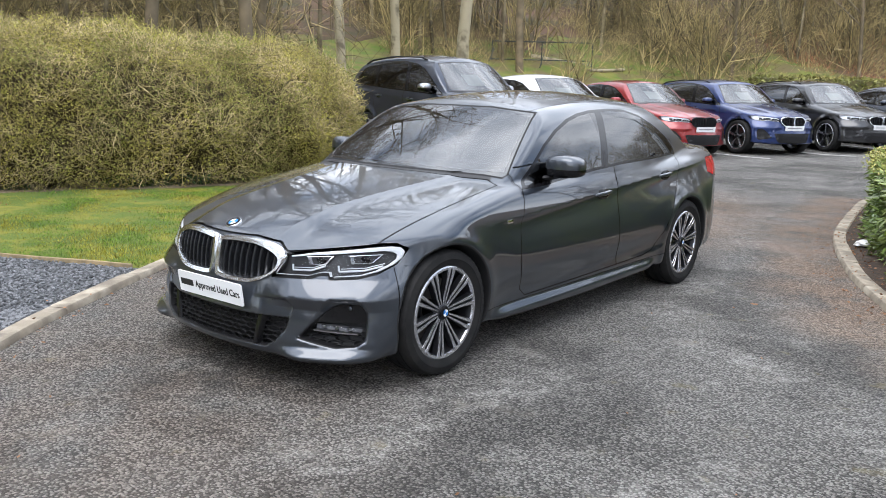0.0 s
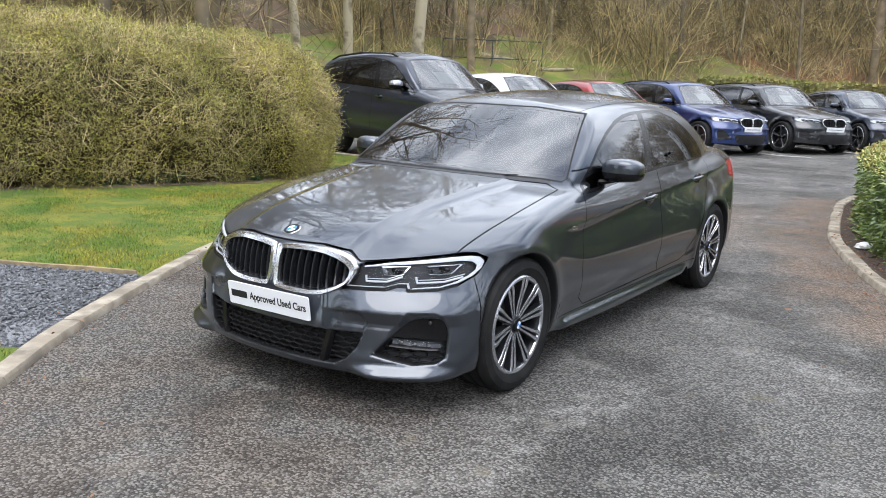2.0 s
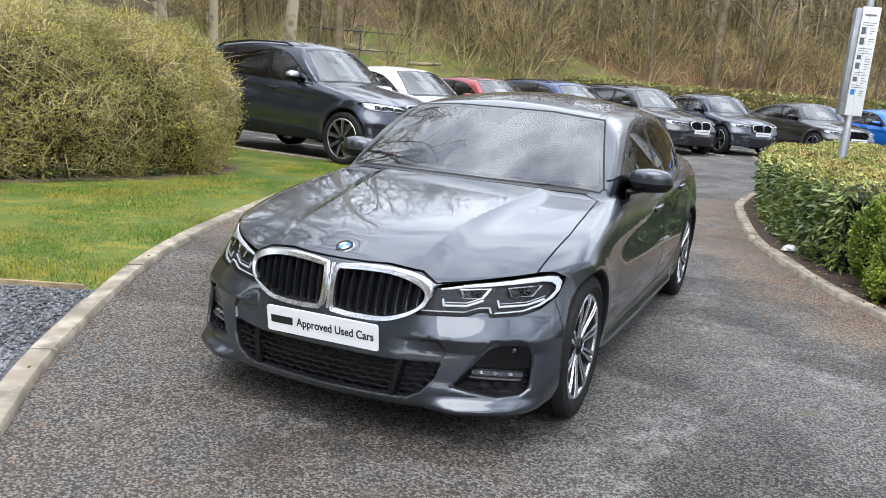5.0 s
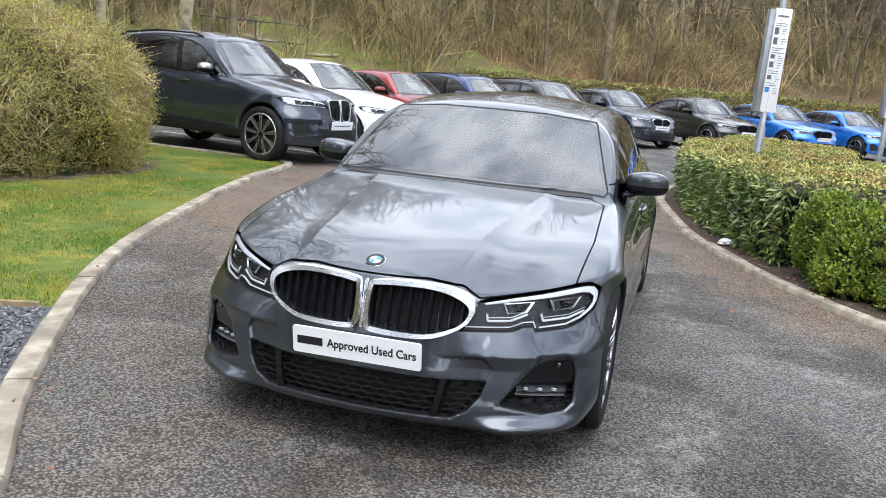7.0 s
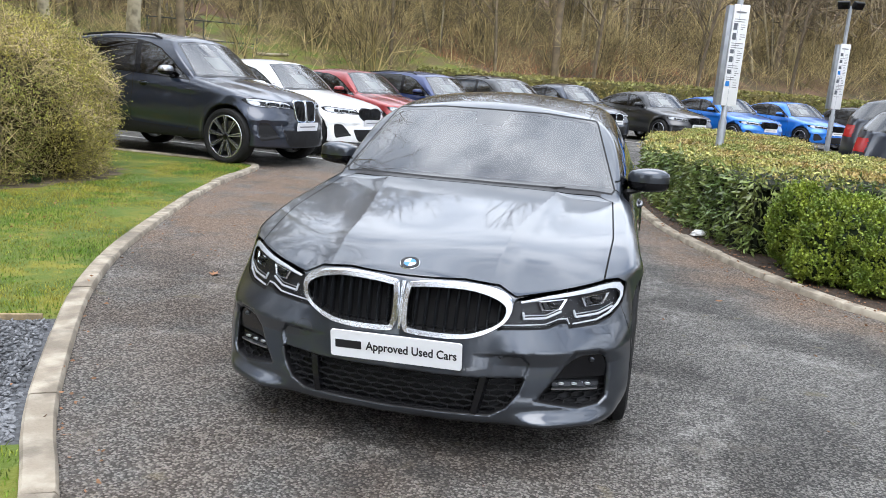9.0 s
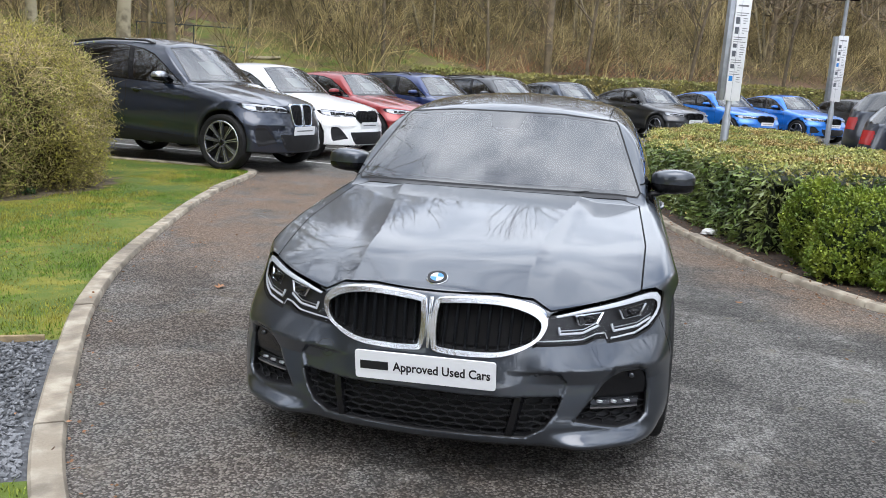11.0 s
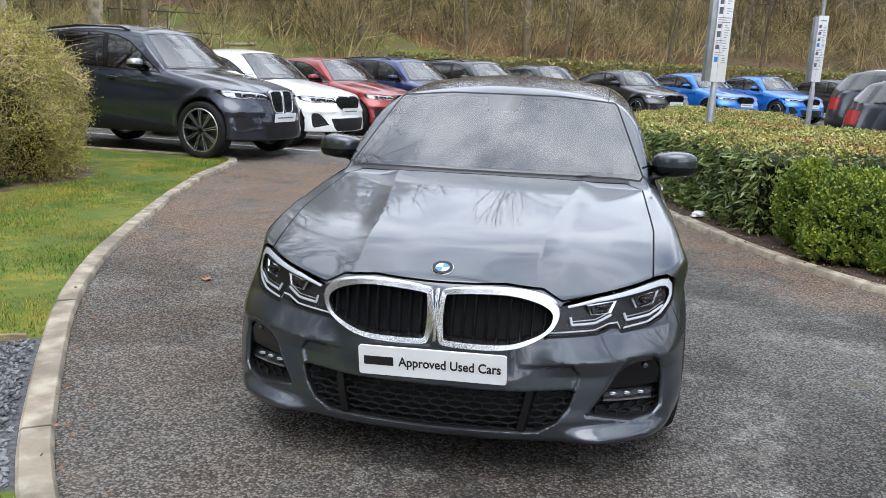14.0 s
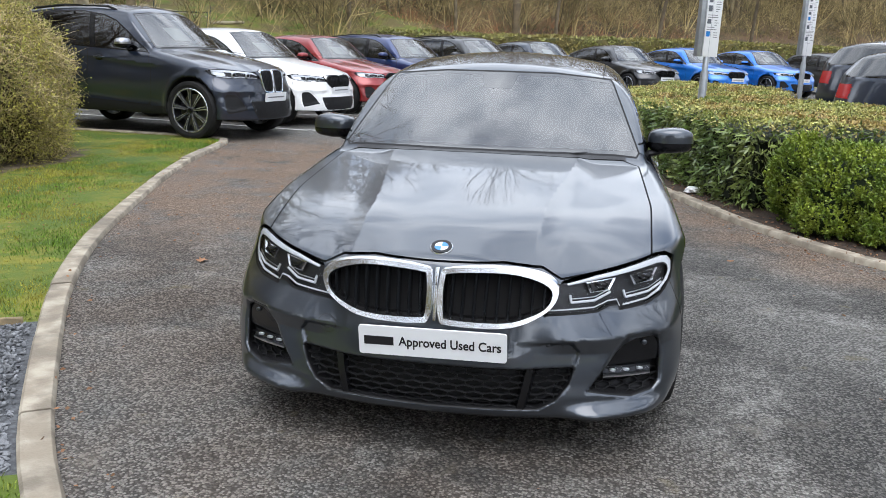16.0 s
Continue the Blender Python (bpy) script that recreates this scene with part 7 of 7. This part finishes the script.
def undergrowth():
    """Dense brushwood and thin stems filling the bank."""
    rng = np.random.default_rng(71)
    def scatter(n, s0, s1, d0, d1):
        along = rng.uniform(s0, s1, n)
        off = d0 + (d1 - d0) * rng.random(n) ** 0.8 + (3.0 * step(132, 140, along) if d0 > 2 else 0)
        return np.array([edge_place(s, d) for s, d in zip(along, off)])
    def stand(n, s0, s1, d0, d1, l0, l1, r0, r1, lean, clump):
        p = scatter(n, s0, s1, d0, d1)
        q = np.column_stack([p, np.zeros(n)])
        keep = np.maximum(fbm(q, 0.22, 4.0) * clump, -0.15) + rng.random(n) > 0.38
        open_ = (p[:, 0] > -19.5) & (p[:, 0] < -9) & (p[:, 1] > 14) & (p[:, 1] < 29) & (beyond(p[:, 0], p[:, 1]) < 10)
        keep &= ~open_ | (rng.random(n) < 0.06) | (l1 < 0.5)
        p = p[keep]
        P = np.column_stack([p, height(p[:, 0], p[:, 1]) - 0.1])
        D = rng.normal(size=P.shape) * np.array([lean, lean, 0.1]) + np.array([0, 0, 1.0])
        return spikes(rng, P, D, rng.uniform(l0, l1, len(P)), rng.uniform(r0, r1, len(P)))
    low = stand(64000, 74, 172, 5.5, 20, 0.4, 2.1, 0.005, 0.013, 0.9, 1.5)
    o = new("brushwood", fast_mesh("brushwood", *low, M["thicket"]))
    tagged(o, "dense bare brown brushwood covering the bank", "undergrowth", kind="stuff")
    thin = stand(1900, 70, 176, 9, 34, 6, 13, 0.04, 0.13, 0.10, 0.5)
    o = new("distant_stems", fast_mesh("distant_stems", *thin, M["stem"]))
    tagged(o, "crowd of thin bare stems deeper in the wood", "undergrowth", kind="stuff")
    # crossing boughs in the thicket, and the bare crowns over it
    def tangle(n, s0, s1, d0, d1, z0, z1, l0, l1, r0, r1, up, name, mat, label, line=None):
        p = scatter(n, s0, s1, d0, d1) if line is None else line(n)
        open_ = (p[:, 0] > -19.5) & (p[:, 0] < -9) & (p[:, 1] > 14) & (p[:, 1] < 29) & (beyond(p[:, 0], p[:, 1]) < 10)
        p = p[(~open_ | (z0 > 3.5)) & (np.maximum(fbm(np.column_stack([p, 0 * p[:, 0]]), 0.25, 7.0), -0.2) + rng.random(len(p)) > 0.25)]
        P = np.column_stack([p, height(p[:, 0], p[:, 1]) + z0 + (z1 - z0) * rng.random(len(p)) ** 1.3])
        if z0 < 0.35 and z1 > 8 or z0 > 3:
            V, T = spikes(rng, P, rng.normal(size=P.shape) + np.array([0, 0, up]), rng.uniform(l0, l1, len(P)), rng.uniform(r0, r1, len(P)))
        else:
            V, T, _, _ = twigs(rng, P, rng.normal(size=P.shape) + np.array([0, 0, up]), rng.uniform(l0, l1, len(P)), rng.uniform(r0, r1, len(P)), 0.35)
        tagged(new(name, fast_mesh(name, V, T, M[mat])), label, "undergrowth", kind="stuff")
    tangle(17000, 74, 172, 4.5, 18, 0.1, 3.2, 0.5, 1.8, 0.005, 0.012, 0.6, "tangled_boughs", "thicket", "tangle of bare crossing boughs on the bank")
    tangle(5200, 98, 124, 1.2, 8, 0.3, 4.5, 0.6, 2.0, 0.006, 0.014, 0.5, "tangled_boughs", "thicket", "tangle of bare crossing boughs behind the hedge")
    tangle(64000, 60, 178, 8, 26, 3.1, 15.5, 1.0, 3.2, 0.022, 0.055, 0.7, "bare_crowns", "far_twig", "lacework of bare tree crowns over the wood")
    tangle(20000, 70, 176, 12, 32, 0.1, 5.5, 0.7, 2.2, 0.007, 0.018, 0.6, "tangled_boughs", "thicket", "tangle of bare boughs deeper in the wood")
    # twigs added out of view on the right, to break up reflected sky
    side_line = lambda n: np.column_stack([rng.uniform(19, 32, n), rng.uniform(-16, 26, n)])
    tangle(16000, 0, 1, 0, 1, 0.3, 11.5, 1.0, 2.8, 0.018, 0.045, 0.7, "bare_crowns", "far_twig", "unseen lacework of bare twigs added for reflections", side_line)
    fern = stand(9000, 137, 154, 5.5, 15, 0.3, 0.9, 0.010, 0.022, 1.3, 1.2)
    o = new("dead_bracken", fast_mesh("dead_bracken", *fern, M["bracken"]))
    tagged(o, "drift of dead red-brown bracken on the bank", "undergrowth", kind="stuff")
    dry = stand(26000, 74, 172, 1.5, 13, 0.10, 0.38, 0.004, 0.009, 0.5, 0.8)
    o = new("rough_grass", fast_mesh("rough_grass", *dry, M["rough_blade"]))
    tagged(o, "rough tufted grass on the bank", "grass", kind="stuff")


undergrowth()

# ---- smaller things ----
def lawn_grass():
    """Short blades over the lawn, thickest where it is seen close to."""
    rng = np.random.default_rng(31)
    inside = outline(lawn_loop)
    pts = []
    for n, lo, hi in ((150000, (-6.0, -1.6), (-1.0, 8.7)), (60000, (-9.5, -3.5), (-2.0, 8.5))):
        p = rng.uniform(lo, hi, (n, 2))
        keep = (inside(p[:, 0], p[:, 1]) < -0.07) & (gravel(p[:, 0], p[:, 1]) > 0.015)
        pts.append(p[keep])
    p = np.concatenate(pts)
    ax = HB - HA
    t = np.clip(((p - HA) @ ax) / (ax @ ax), 0, 1)
    p = p[np.hypot(*(p - HA - t[:, None] * ax).T) > 1.50 + 0.2 * rng.random(len(p)) * step(0.0, 0.2, t)]
    z = height(p[:, 0], p[:, 1]) + 0.016
    P = np.column_stack([p, z])
    patchy = fbm(P, 0.9, 1.0)
    L = rng.uniform(0.014, 0.036, len(P)) * (1 + 1.0 * np.clip(patchy, -0.4, 1))
    D = rng.normal(size=P.shape) * 0.45 + np.array([0, 0, 1.0])
    V, T = leaflets(rng, P, D, L, rng.uniform(0.0018, 0.0034, len(P)), 0.2)
    tagged(new("grass", fast_mesh("grass", V, T, M["blade"])), "short green and yellow lawn grass blades", "grass", kind="stuff")


lawn_grass()


def chip_mesh(rng, k):
    bm = bmesh.new()
    bmesh.ops.create_icosphere(bm, subdivisions=1, radius=1)
    for v in bm.verts:
        v.co = Vector((v.co.x * rng.uniform(0.7, 1.2), v.co.y * rng.uniform(0.5, 0.9), v.co.z * rng.uniform(0.2, 0.42)))
    me = bpy.data.meshes.new("chip")
    bm.to_mesh(me)
    bm.free()
    me.materials.append(M["chip"])
    return me


def slate_chips():
    """Loose flat chips: the nearest as pieces, the rest joined."""
    rng = np.random.default_rng(41)
    inside = outline(lawn_loop)
    p = rng.uniform((-5.5, -2.6), (-1.1, 0.3), (42000, 2))
    p = p[(gravel(p[:, 0], p[:, 1]) < -0.02) & (inside(p[:, 0], p[:, 1]) < -0.09)]
    p = p[np.argsort(np.hypot(p[:, 0] + 1.4, p[:, 1] + 1.0))][:9500]
    root = tagged(new("slate_chippings"), "loose grey slate chippings", "gravel", kind="stuff")
    protos = [chip_mesh(random.Random(k), k) for k in range(5)]
    base = [(np.array([tuple(v.co) for v in m.vertices]), np.array([tuple(q.vertices) for q in m.polygons])) for m in protos]
    sets = []
    for i, (x, y) in enumerate(p):
        s = rng.uniform(0.008, 0.019)
        R = np.array(Euler((rng.normal() * 0.5, rng.normal() * 0.5, rng.uniform(0, 6.3))).to_matrix())
        z = float(height(x, y)) + 0.022 + rng.uniform(0.0, 0.012)
        if i < 300:
            o = new("chip", protos[i % 5])
            o.parent = root
            o.matrix_basis = Matrix.Translation((x, y, z)) @ Matrix(R.tolist()).to_4x4() @ Matrix.Scale(s, 4)
        else:
            P, T = base[i % 5]
            sets.append((P * s @ R.T + np.array((x, y, z)), T))
    o = tagged(new("chip_bed", fast_mesh("chip_bed", *join(*sets), M["chip"])), kind="stuff")
    o.parent = root


slate_chips()


def edging_board(a, b):
    """A weathered timber board set on edge between lawn and chippings."""
    a, b = Vector((*a, 0)), Vector((*b, 0))
    d = (b - a).normalized()
    n = Vector((-d.y, d.x, 0)) * 0.011
    rings = []
    for k in range(7):
        p = a.lerp(b, 0.002 + 0.996 * k / 6) + n * 0.5 * math.sin(2.3 * k + a.x)
        z = float(height(p.x, p.y)) + 0.004 * math.sin(1.7 * k + a.y)
        rings.append([p + n + Vector((0, 0, z - 0.05)), p + n + Vector((0, 0, z + 0.052)), p + n * 0.7 + Vector((0, 0, z + 0.056)), p - n * 0.7 + Vector((0, 0, z + 0.056)), p - n + Vector((0, 0, z + 0.052)), p - n + Vector((0, 0, z - 0.05))])
    ob = part("edging_board", loft(rings), M["timber"], None)
    tagged(ob, "weathered tan timber board edging the slate chippings", "edging board", "edging boards", "structure")


for a, b in (((-2.26, 0.094), (-4.34, -0.93)), ((-4.34, -0.93), (-6.50, -1.995)), ((-6.50, -1.995), (-8.66, -3.06)), ((-1.40, -1.305), (-3.30, -2.24)), ((-3.30, -2.24), (-5.46, -3.31))):
    edging_board(a, b)


def fallen_leaves():
    """Brown leaves and bits on the bed, along the kerbs and on the drive."""
    rng = np.random.default_rng(51)
    pts = []
    for line, n, spread, off in ((BED_LINE, 900, 0.10, 0.18), (BED_LINE, 420, 0.10, -0.12), (LAWN_LINE, 160, 0.05, -0.05)):
        for _ in range(n):
            i = rng.integers(0, len(line) - 1)
            q = line[i].lerp(line[i + 1], rng.random())
            t = (line[i + 1] - line[i]).normalized()
            d = off + rng.normal() * spread
            pts.append((q.x - t.y * d, q.y + t.x * d, 0.038 if d > 0.12 else (0.055 if d > 0 else 0.004)))
    for _ in range(420):
        pts.append((rng.uniform(-4.5, -2.2), rng.uniform(2.0, 9), 0.004))
    for _ in range(40):
        pts.append((rng.uniform(-3, 3.5), rng.uniform(-2.5, 6), 0.004))
    for _ in range(420):
        a = rng.uniform(-8.5, -3.4), rng.uniform(0.5, 7.5)
        pts.append((*a, 0.045))
    P = np.array(pts)
    inside_lawn, inside_bed = outline(lawn_loop)(P[:, 0], P[:, 1]) < 0, outline(bed_loop)(P[:, 0], P[:, 1]) < 0
    P[:, 2] = np.where(inside_lawn, 0.045, np.where(inside_bed, 0.045, np.minimum(P[:, 2], 0.056)))
    P[:, 2] += height(P[:, 0], P[:, 1])
    L = rng.uniform(0.010, 0.032, len(P))
    V, T = leaves(rng, P, rng.normal(size=P.shape) * np.array([1, 1, 0.12]), L, L * 0.3, 0.15)
    tagged(new("fallen_leaf_litter", fast_mesh("fallen_leaf_litter", V, T, M["dead_leaf"])), "scattered brown fallen leaves on kerb and drive", "leaves", kind="stuff")


fallen_leaves()


def crumpled_paper():
    bm = bmesh.new()
    bmesh.ops.create_icosphere(bm, subdivisions=3, radius=1)
    for v in bm.verts:
        k = 1 + 0.35 * noise.noise(v.co * 2.2) + 0.2 * noise.noise(v.co * 5)
        v.co = Vector((v.co.x * 0.09, v.co.y * 0.06, max(v.co.z * 0.045, -0.012))) * k
    ob = part("paper_litter", bm, M["litter"], None, smooth=False)
    ob.matrix_basis = pose(1.60, 5.46, float(height(1.6, 5.46)) + 0.055, 0, 0, 30)
    tagged(ob, "crumpled white paper litter lying on the bed edge", "litter")


crumpled_paper()


def dead_leaf(x, y, size, turn):
    bm = bmesh.new()
    pts = [(0, -1), (0.35, -0.5), (0.8, -0.3), (0.45, 0.05), (0.6, 0.6), (0.15, 0.5), (0, 1), (-0.15, 0.5), (-0.6, 0.55), (-0.4, 0), (-0.8, -0.35), (-0.3, -0.5)]
    c = bm.verts.new((0, 0, 0.1))
    vs = [bm.verts.new((a, b, 0.30 * (a * a + b * b) + 0.1 * math.sin(5 * a))) for a, b in pts]
    for i in range(len(vs)):
        bm.faces.new((c, vs[i], vs[(i + 1) % len(vs)]))
    ob = part("fallen_leaf", bm, M["dead_leaf"], None, smooth=False)
    ob.matrix_basis = pose(x, y, float(height(x, y)) + 0.004, 0, 0, turn) @ Matrix.Scale(size, 4)
    tagged(ob, "curled brown dead leaf lying on the asphalt", "leaf")


dead_leaf(-2.02, 1.57, 0.055, 40)
dead_leaf(1.55, 2.6, 0.03, 100)


def bay_line(a, b, name="bay_marking"):
    """A painted line 0.1 m wide that follows the ground."""
    a, b = Vector((*a, 0)), Vector((*b, 0))
    n = (b - a).normalized()
    s = Vector((-n.y, n.x, 0)) * 0.05
    rings = []
    for k in range(9):
        p = a.lerp(b, k / 8)
        rings.append([(p.x + s.x * q, p.y + s.y * q, float(height(p.x, p.y)) + z) for q, z in ((1, 0.003), (1, 0.010), (-1, 0.010), (-1, 0.003))])
    ob = part(name, loft(rings), M["line_paint"], None, smooth=False)
    tagged(ob, "worn white painted parking bay line", "road marking", "bay lines", "structure")


for a, b in (((-9.4, 11.3), (-4.35, 10.15)), ((-9, 13.9), (-4.15, 12.75)), ((-8.2, 17.2), (-3.1, 15.05)), ((-7.2, 19.4), (-1.9, 16.95)), ((-5.8, 22.6), (-0.6, 19.2)), ((-3.6, 24.8), (0.9, 20.9)), ((-1.6, 27.2), (3.4, 22.9))):
    bay_line(a, b)
for a, b in (((-4.35, 10.15), (-3.7, 10.35)), ((-3.1, 15.05), (-2.5, 15.0)), ((-1.9, 16.95), (-1.3, 17.05))):
    bay_line(a, b)


def sign_pole(x, y, turn, tall_, lean, panel0, panel1, width, flood, label):
    """A galvanised post with a two-sided banner board clamped to it."""
    g = float(height(x, y))
    root = thing("sign_post", label, "sign", pose(x, y, g, lean[0], lean[1], 0))
    prof = ((0.055, 0.0), (0.055, 1.18), (0.040, 1.22), (0.040, tall_))
    part("post", loft([[(r * math.cos(2 * math.pi * k / 16), r * math.sin(2 * math.pi * k / 16), z) for k in range(16)] for r, z in prof]), M["galvanised"], root)
    bd = new("banner_board")
    bd.parent = root
    bd.matrix_basis = pose(-0.10, -0.055, 0, 0, 0, turn)
    w, z0, z1 = width, panel0, panel1
    part("panel", box((0.03, -0.018, z0), (0.03 + w, 0.018, z1), 0.004), M["sign_white"], bd, "white printed information panel")
    part("panel", box((-0.045, -0.012, z0 + 0.0), (0.02, 0.10, z1 - 0.02), 0.004), M["galvanised"], bd, "bare metal back panel")
    for z in (z0 + 0.06, (z0 + z1) / 2, z1 - 0.06):
        part("clamp", box((0.04, -0.01, z - 0.02), (0.16, 0.11, z + 0.02), 0.006), M["galvanised"], bd)
    rnd = random.Random(int(x * 10))
    z = z1 - 0.10
    part("print_bar", box((0.06, -0.021, z - 0.012), (0.03 + w * 0.8, -0.0185, z + 0.010)), M["grey_print"], bd, smooth=False)
    z -= 0.09
    while z > z0 + 0.25:
        if rnd.random() < 0.45:
            hgt = rnd.uniform(0.05, 0.09)
            part("picture", box((0.05, -0.021, z - hgt), (0.03 + w * 0.34, -0.0185, z)), M[rnd.choice(("sign_grey", "sign_grey", "sky_blue"))], bd, smooth=False)
            for q in range(3):
                part("print_bar", box((0.05 + w * 0.48, -0.021, z - 0.02 - q * 0.03), (0.03 + w * rnd.uniform(0.7, 0.95), -0.0185, z - 0.012 - q * 0.03)), M["grey_print"], bd, smooth=False)
            z -= hgt + 0.04
        else:
            part("print_bar", box((0.05, -0.021, z - 0.010), (0.03 + w * rnd.uniform(0.6, 0.92), -0.0185, z - 0.002)), M["grey_print"], bd, smooth=False)
            z -= 0.03
    if flood:
        for s in (-1, 1):
            fl = new("floodlight")
            fl.parent = root
            fl.matrix_basis = pose(s * 0.14, -0.02, tall_ + 0.02, 28, 0, s * 25)
            part("lamp_body", box((-0.12, -0.05, -0.08), (0.12, 0.04, 0.08), 0.02), M["black_plastic"], fl)
            part("lamp_glass", box((-0.10, -0.056, -0.065), (0.10, -0.049, 0.065), 0.003), M["gloss_black"], fl)
        part("crossbar", tube([(-0.2, 0, tall_ - 0.02), (0.2, 0, tall_ - 0.02)], 0.02, 8), M["galvanised"], root)


sign_pole(1.96, 8.56, 18, 4.4, (0.0, 0.9), 1.40, 2.76, 0.215, False, "galvanised post with a tall white printed board in the hedge")
sign_pole(4.90, 15.86, 18, 3.50, (0.0, 0.6), 1.35, 2.72, 0.215, True, "galvanised post with a white board and twin floodlights")


def rail_frame():
    """Low two-rail metal frame on the grass bank."""
    a, b = Vector((-18.0, 25.8, 0)), Vector((-14.5, 28.1, 0))
    root = thing("rail_barrier", "low dark metal rail barrier standing on the grass bank", "barrier")
    def at(t, z):
        p = a.lerp(b, t)
        return (p.x, p.y, float(height(p.x, p.y)) + z)
    mid_ = a.lerp(b, 0.5)
    zm = float(height(mid_.x, mid_.y))
    for name, z in (("top_rail", 1.02), ("lower_rail", 0.28)):
        part(name, tube([(*a.lerp(b, t).xy, zm + z) for t in (0, 0.5, 1)], 0.022, 8), M["gate_metal"], root)
    for t in (0.0, 0.5, 1.0):
        part("upright", tube([at(t, -0.1), (*a.lerp(b, t).xy, zm + 1.03)], 0.022, 8), M["gate_metal"], root)
    for t in (0.02, 0.52, 0.98):
        p, q = Vector(at(t, 0.5)), Vector(at(t - 0.04, -0.05))
        part("stay", tube([p, q + Vector((0.3, -0.4, 0))], 0.018, 6), M["gate_metal"], root)


rail_frame()


def fallen_log(x, y, turn, length, r):
    """A pale broken log lying on the bank."""
    rnd = random.Random(int(length * 100))
    d = Vector((math.cos(radians(turn)), math.sin(radians(turn)), 0))
    rings = []
    for k in range(9):
        t = k / 8
        p = Vector((x, y, 0)) + d * length * (t - 0.5)
        rr = r * (1 - 0.35 * t) * rnd.uniform(0.9, 1.1)
        z = float(height(p.x, p.y)) + rr * 0.7
        s = Vector((-d.y, d.x, 0))
        rings.append([p + s * rr * math.cos(a) + Vector((0, 0, z + rr * math.sin(a))) for a in np.linspace(0, 2 * math.pi, 11)[:-1]])
    ob = part("fallen_log", loft(rings), M["pale_bark"], None)
    tagged(ob, "pale fallen log lying on the grass bank", "log", "fallen logs")


fallen_log(-16.2, 28.4, 25, 2.6, 0.11)
fallen_log(-14.2, 28.9, 60, 1.7, 0.09)


def far_hedge():
    """Low clipped hedge along the far edge of the car park."""
    rng = np.random.default_rng(61)
    line = smooth_line([(-7.0, 26.6), (-3.8, 29.8), (1.2, 33.9), (6.5, 37.6), (12.5, 41), (22, 45.5)], 10)
    root = thing("hedge", "low clipped yellow-green hedge along the far bays", "hedge")
    rings = []
    for i, p in enumerate(line):
        t = (line[min(i + 1, len(line) - 1)] - line[max(i - 1, 0)]).normalized()
        s = Vector((-t.y, t.x, 0))
        g = float(height(p.x, p.y))
        k = 0.05 * math.sin(i * 1.7)
        rings.append([p + s * a + Vector((0, 0, g + b + k * (b > 0.3))) for a, b in ((-0.65, -0.1), (-0.75, 0.7), (-0.62, 1.55), (0.62, 1.62), (0.75, 0.7), (0.65, -0.1))])
    o = part("heart", loft(rings), M["clipped_core"], root)
    me = o.data
    me.calc_loop_triangles()
    P = np.array([tuple(v.co) for v in me.vertices])
    T = np.array([tuple(q.vertices) for q in me.loop_triangles])
    Q, D = on_surface(rng, P, T, 42000)
    L = rng.uniform(0.08, 0.17, len(Q))
    V, T2 = leaflets(rng, Q, D * 0.5 + rng.normal(size=Q.shape), L, L * 0.34)
    f_ = tagged(new("foliage", fast_mesh("foliage", V, T2, M["far_leaf"])), kind="stuff")
    f_.parent = root


far_hedge()
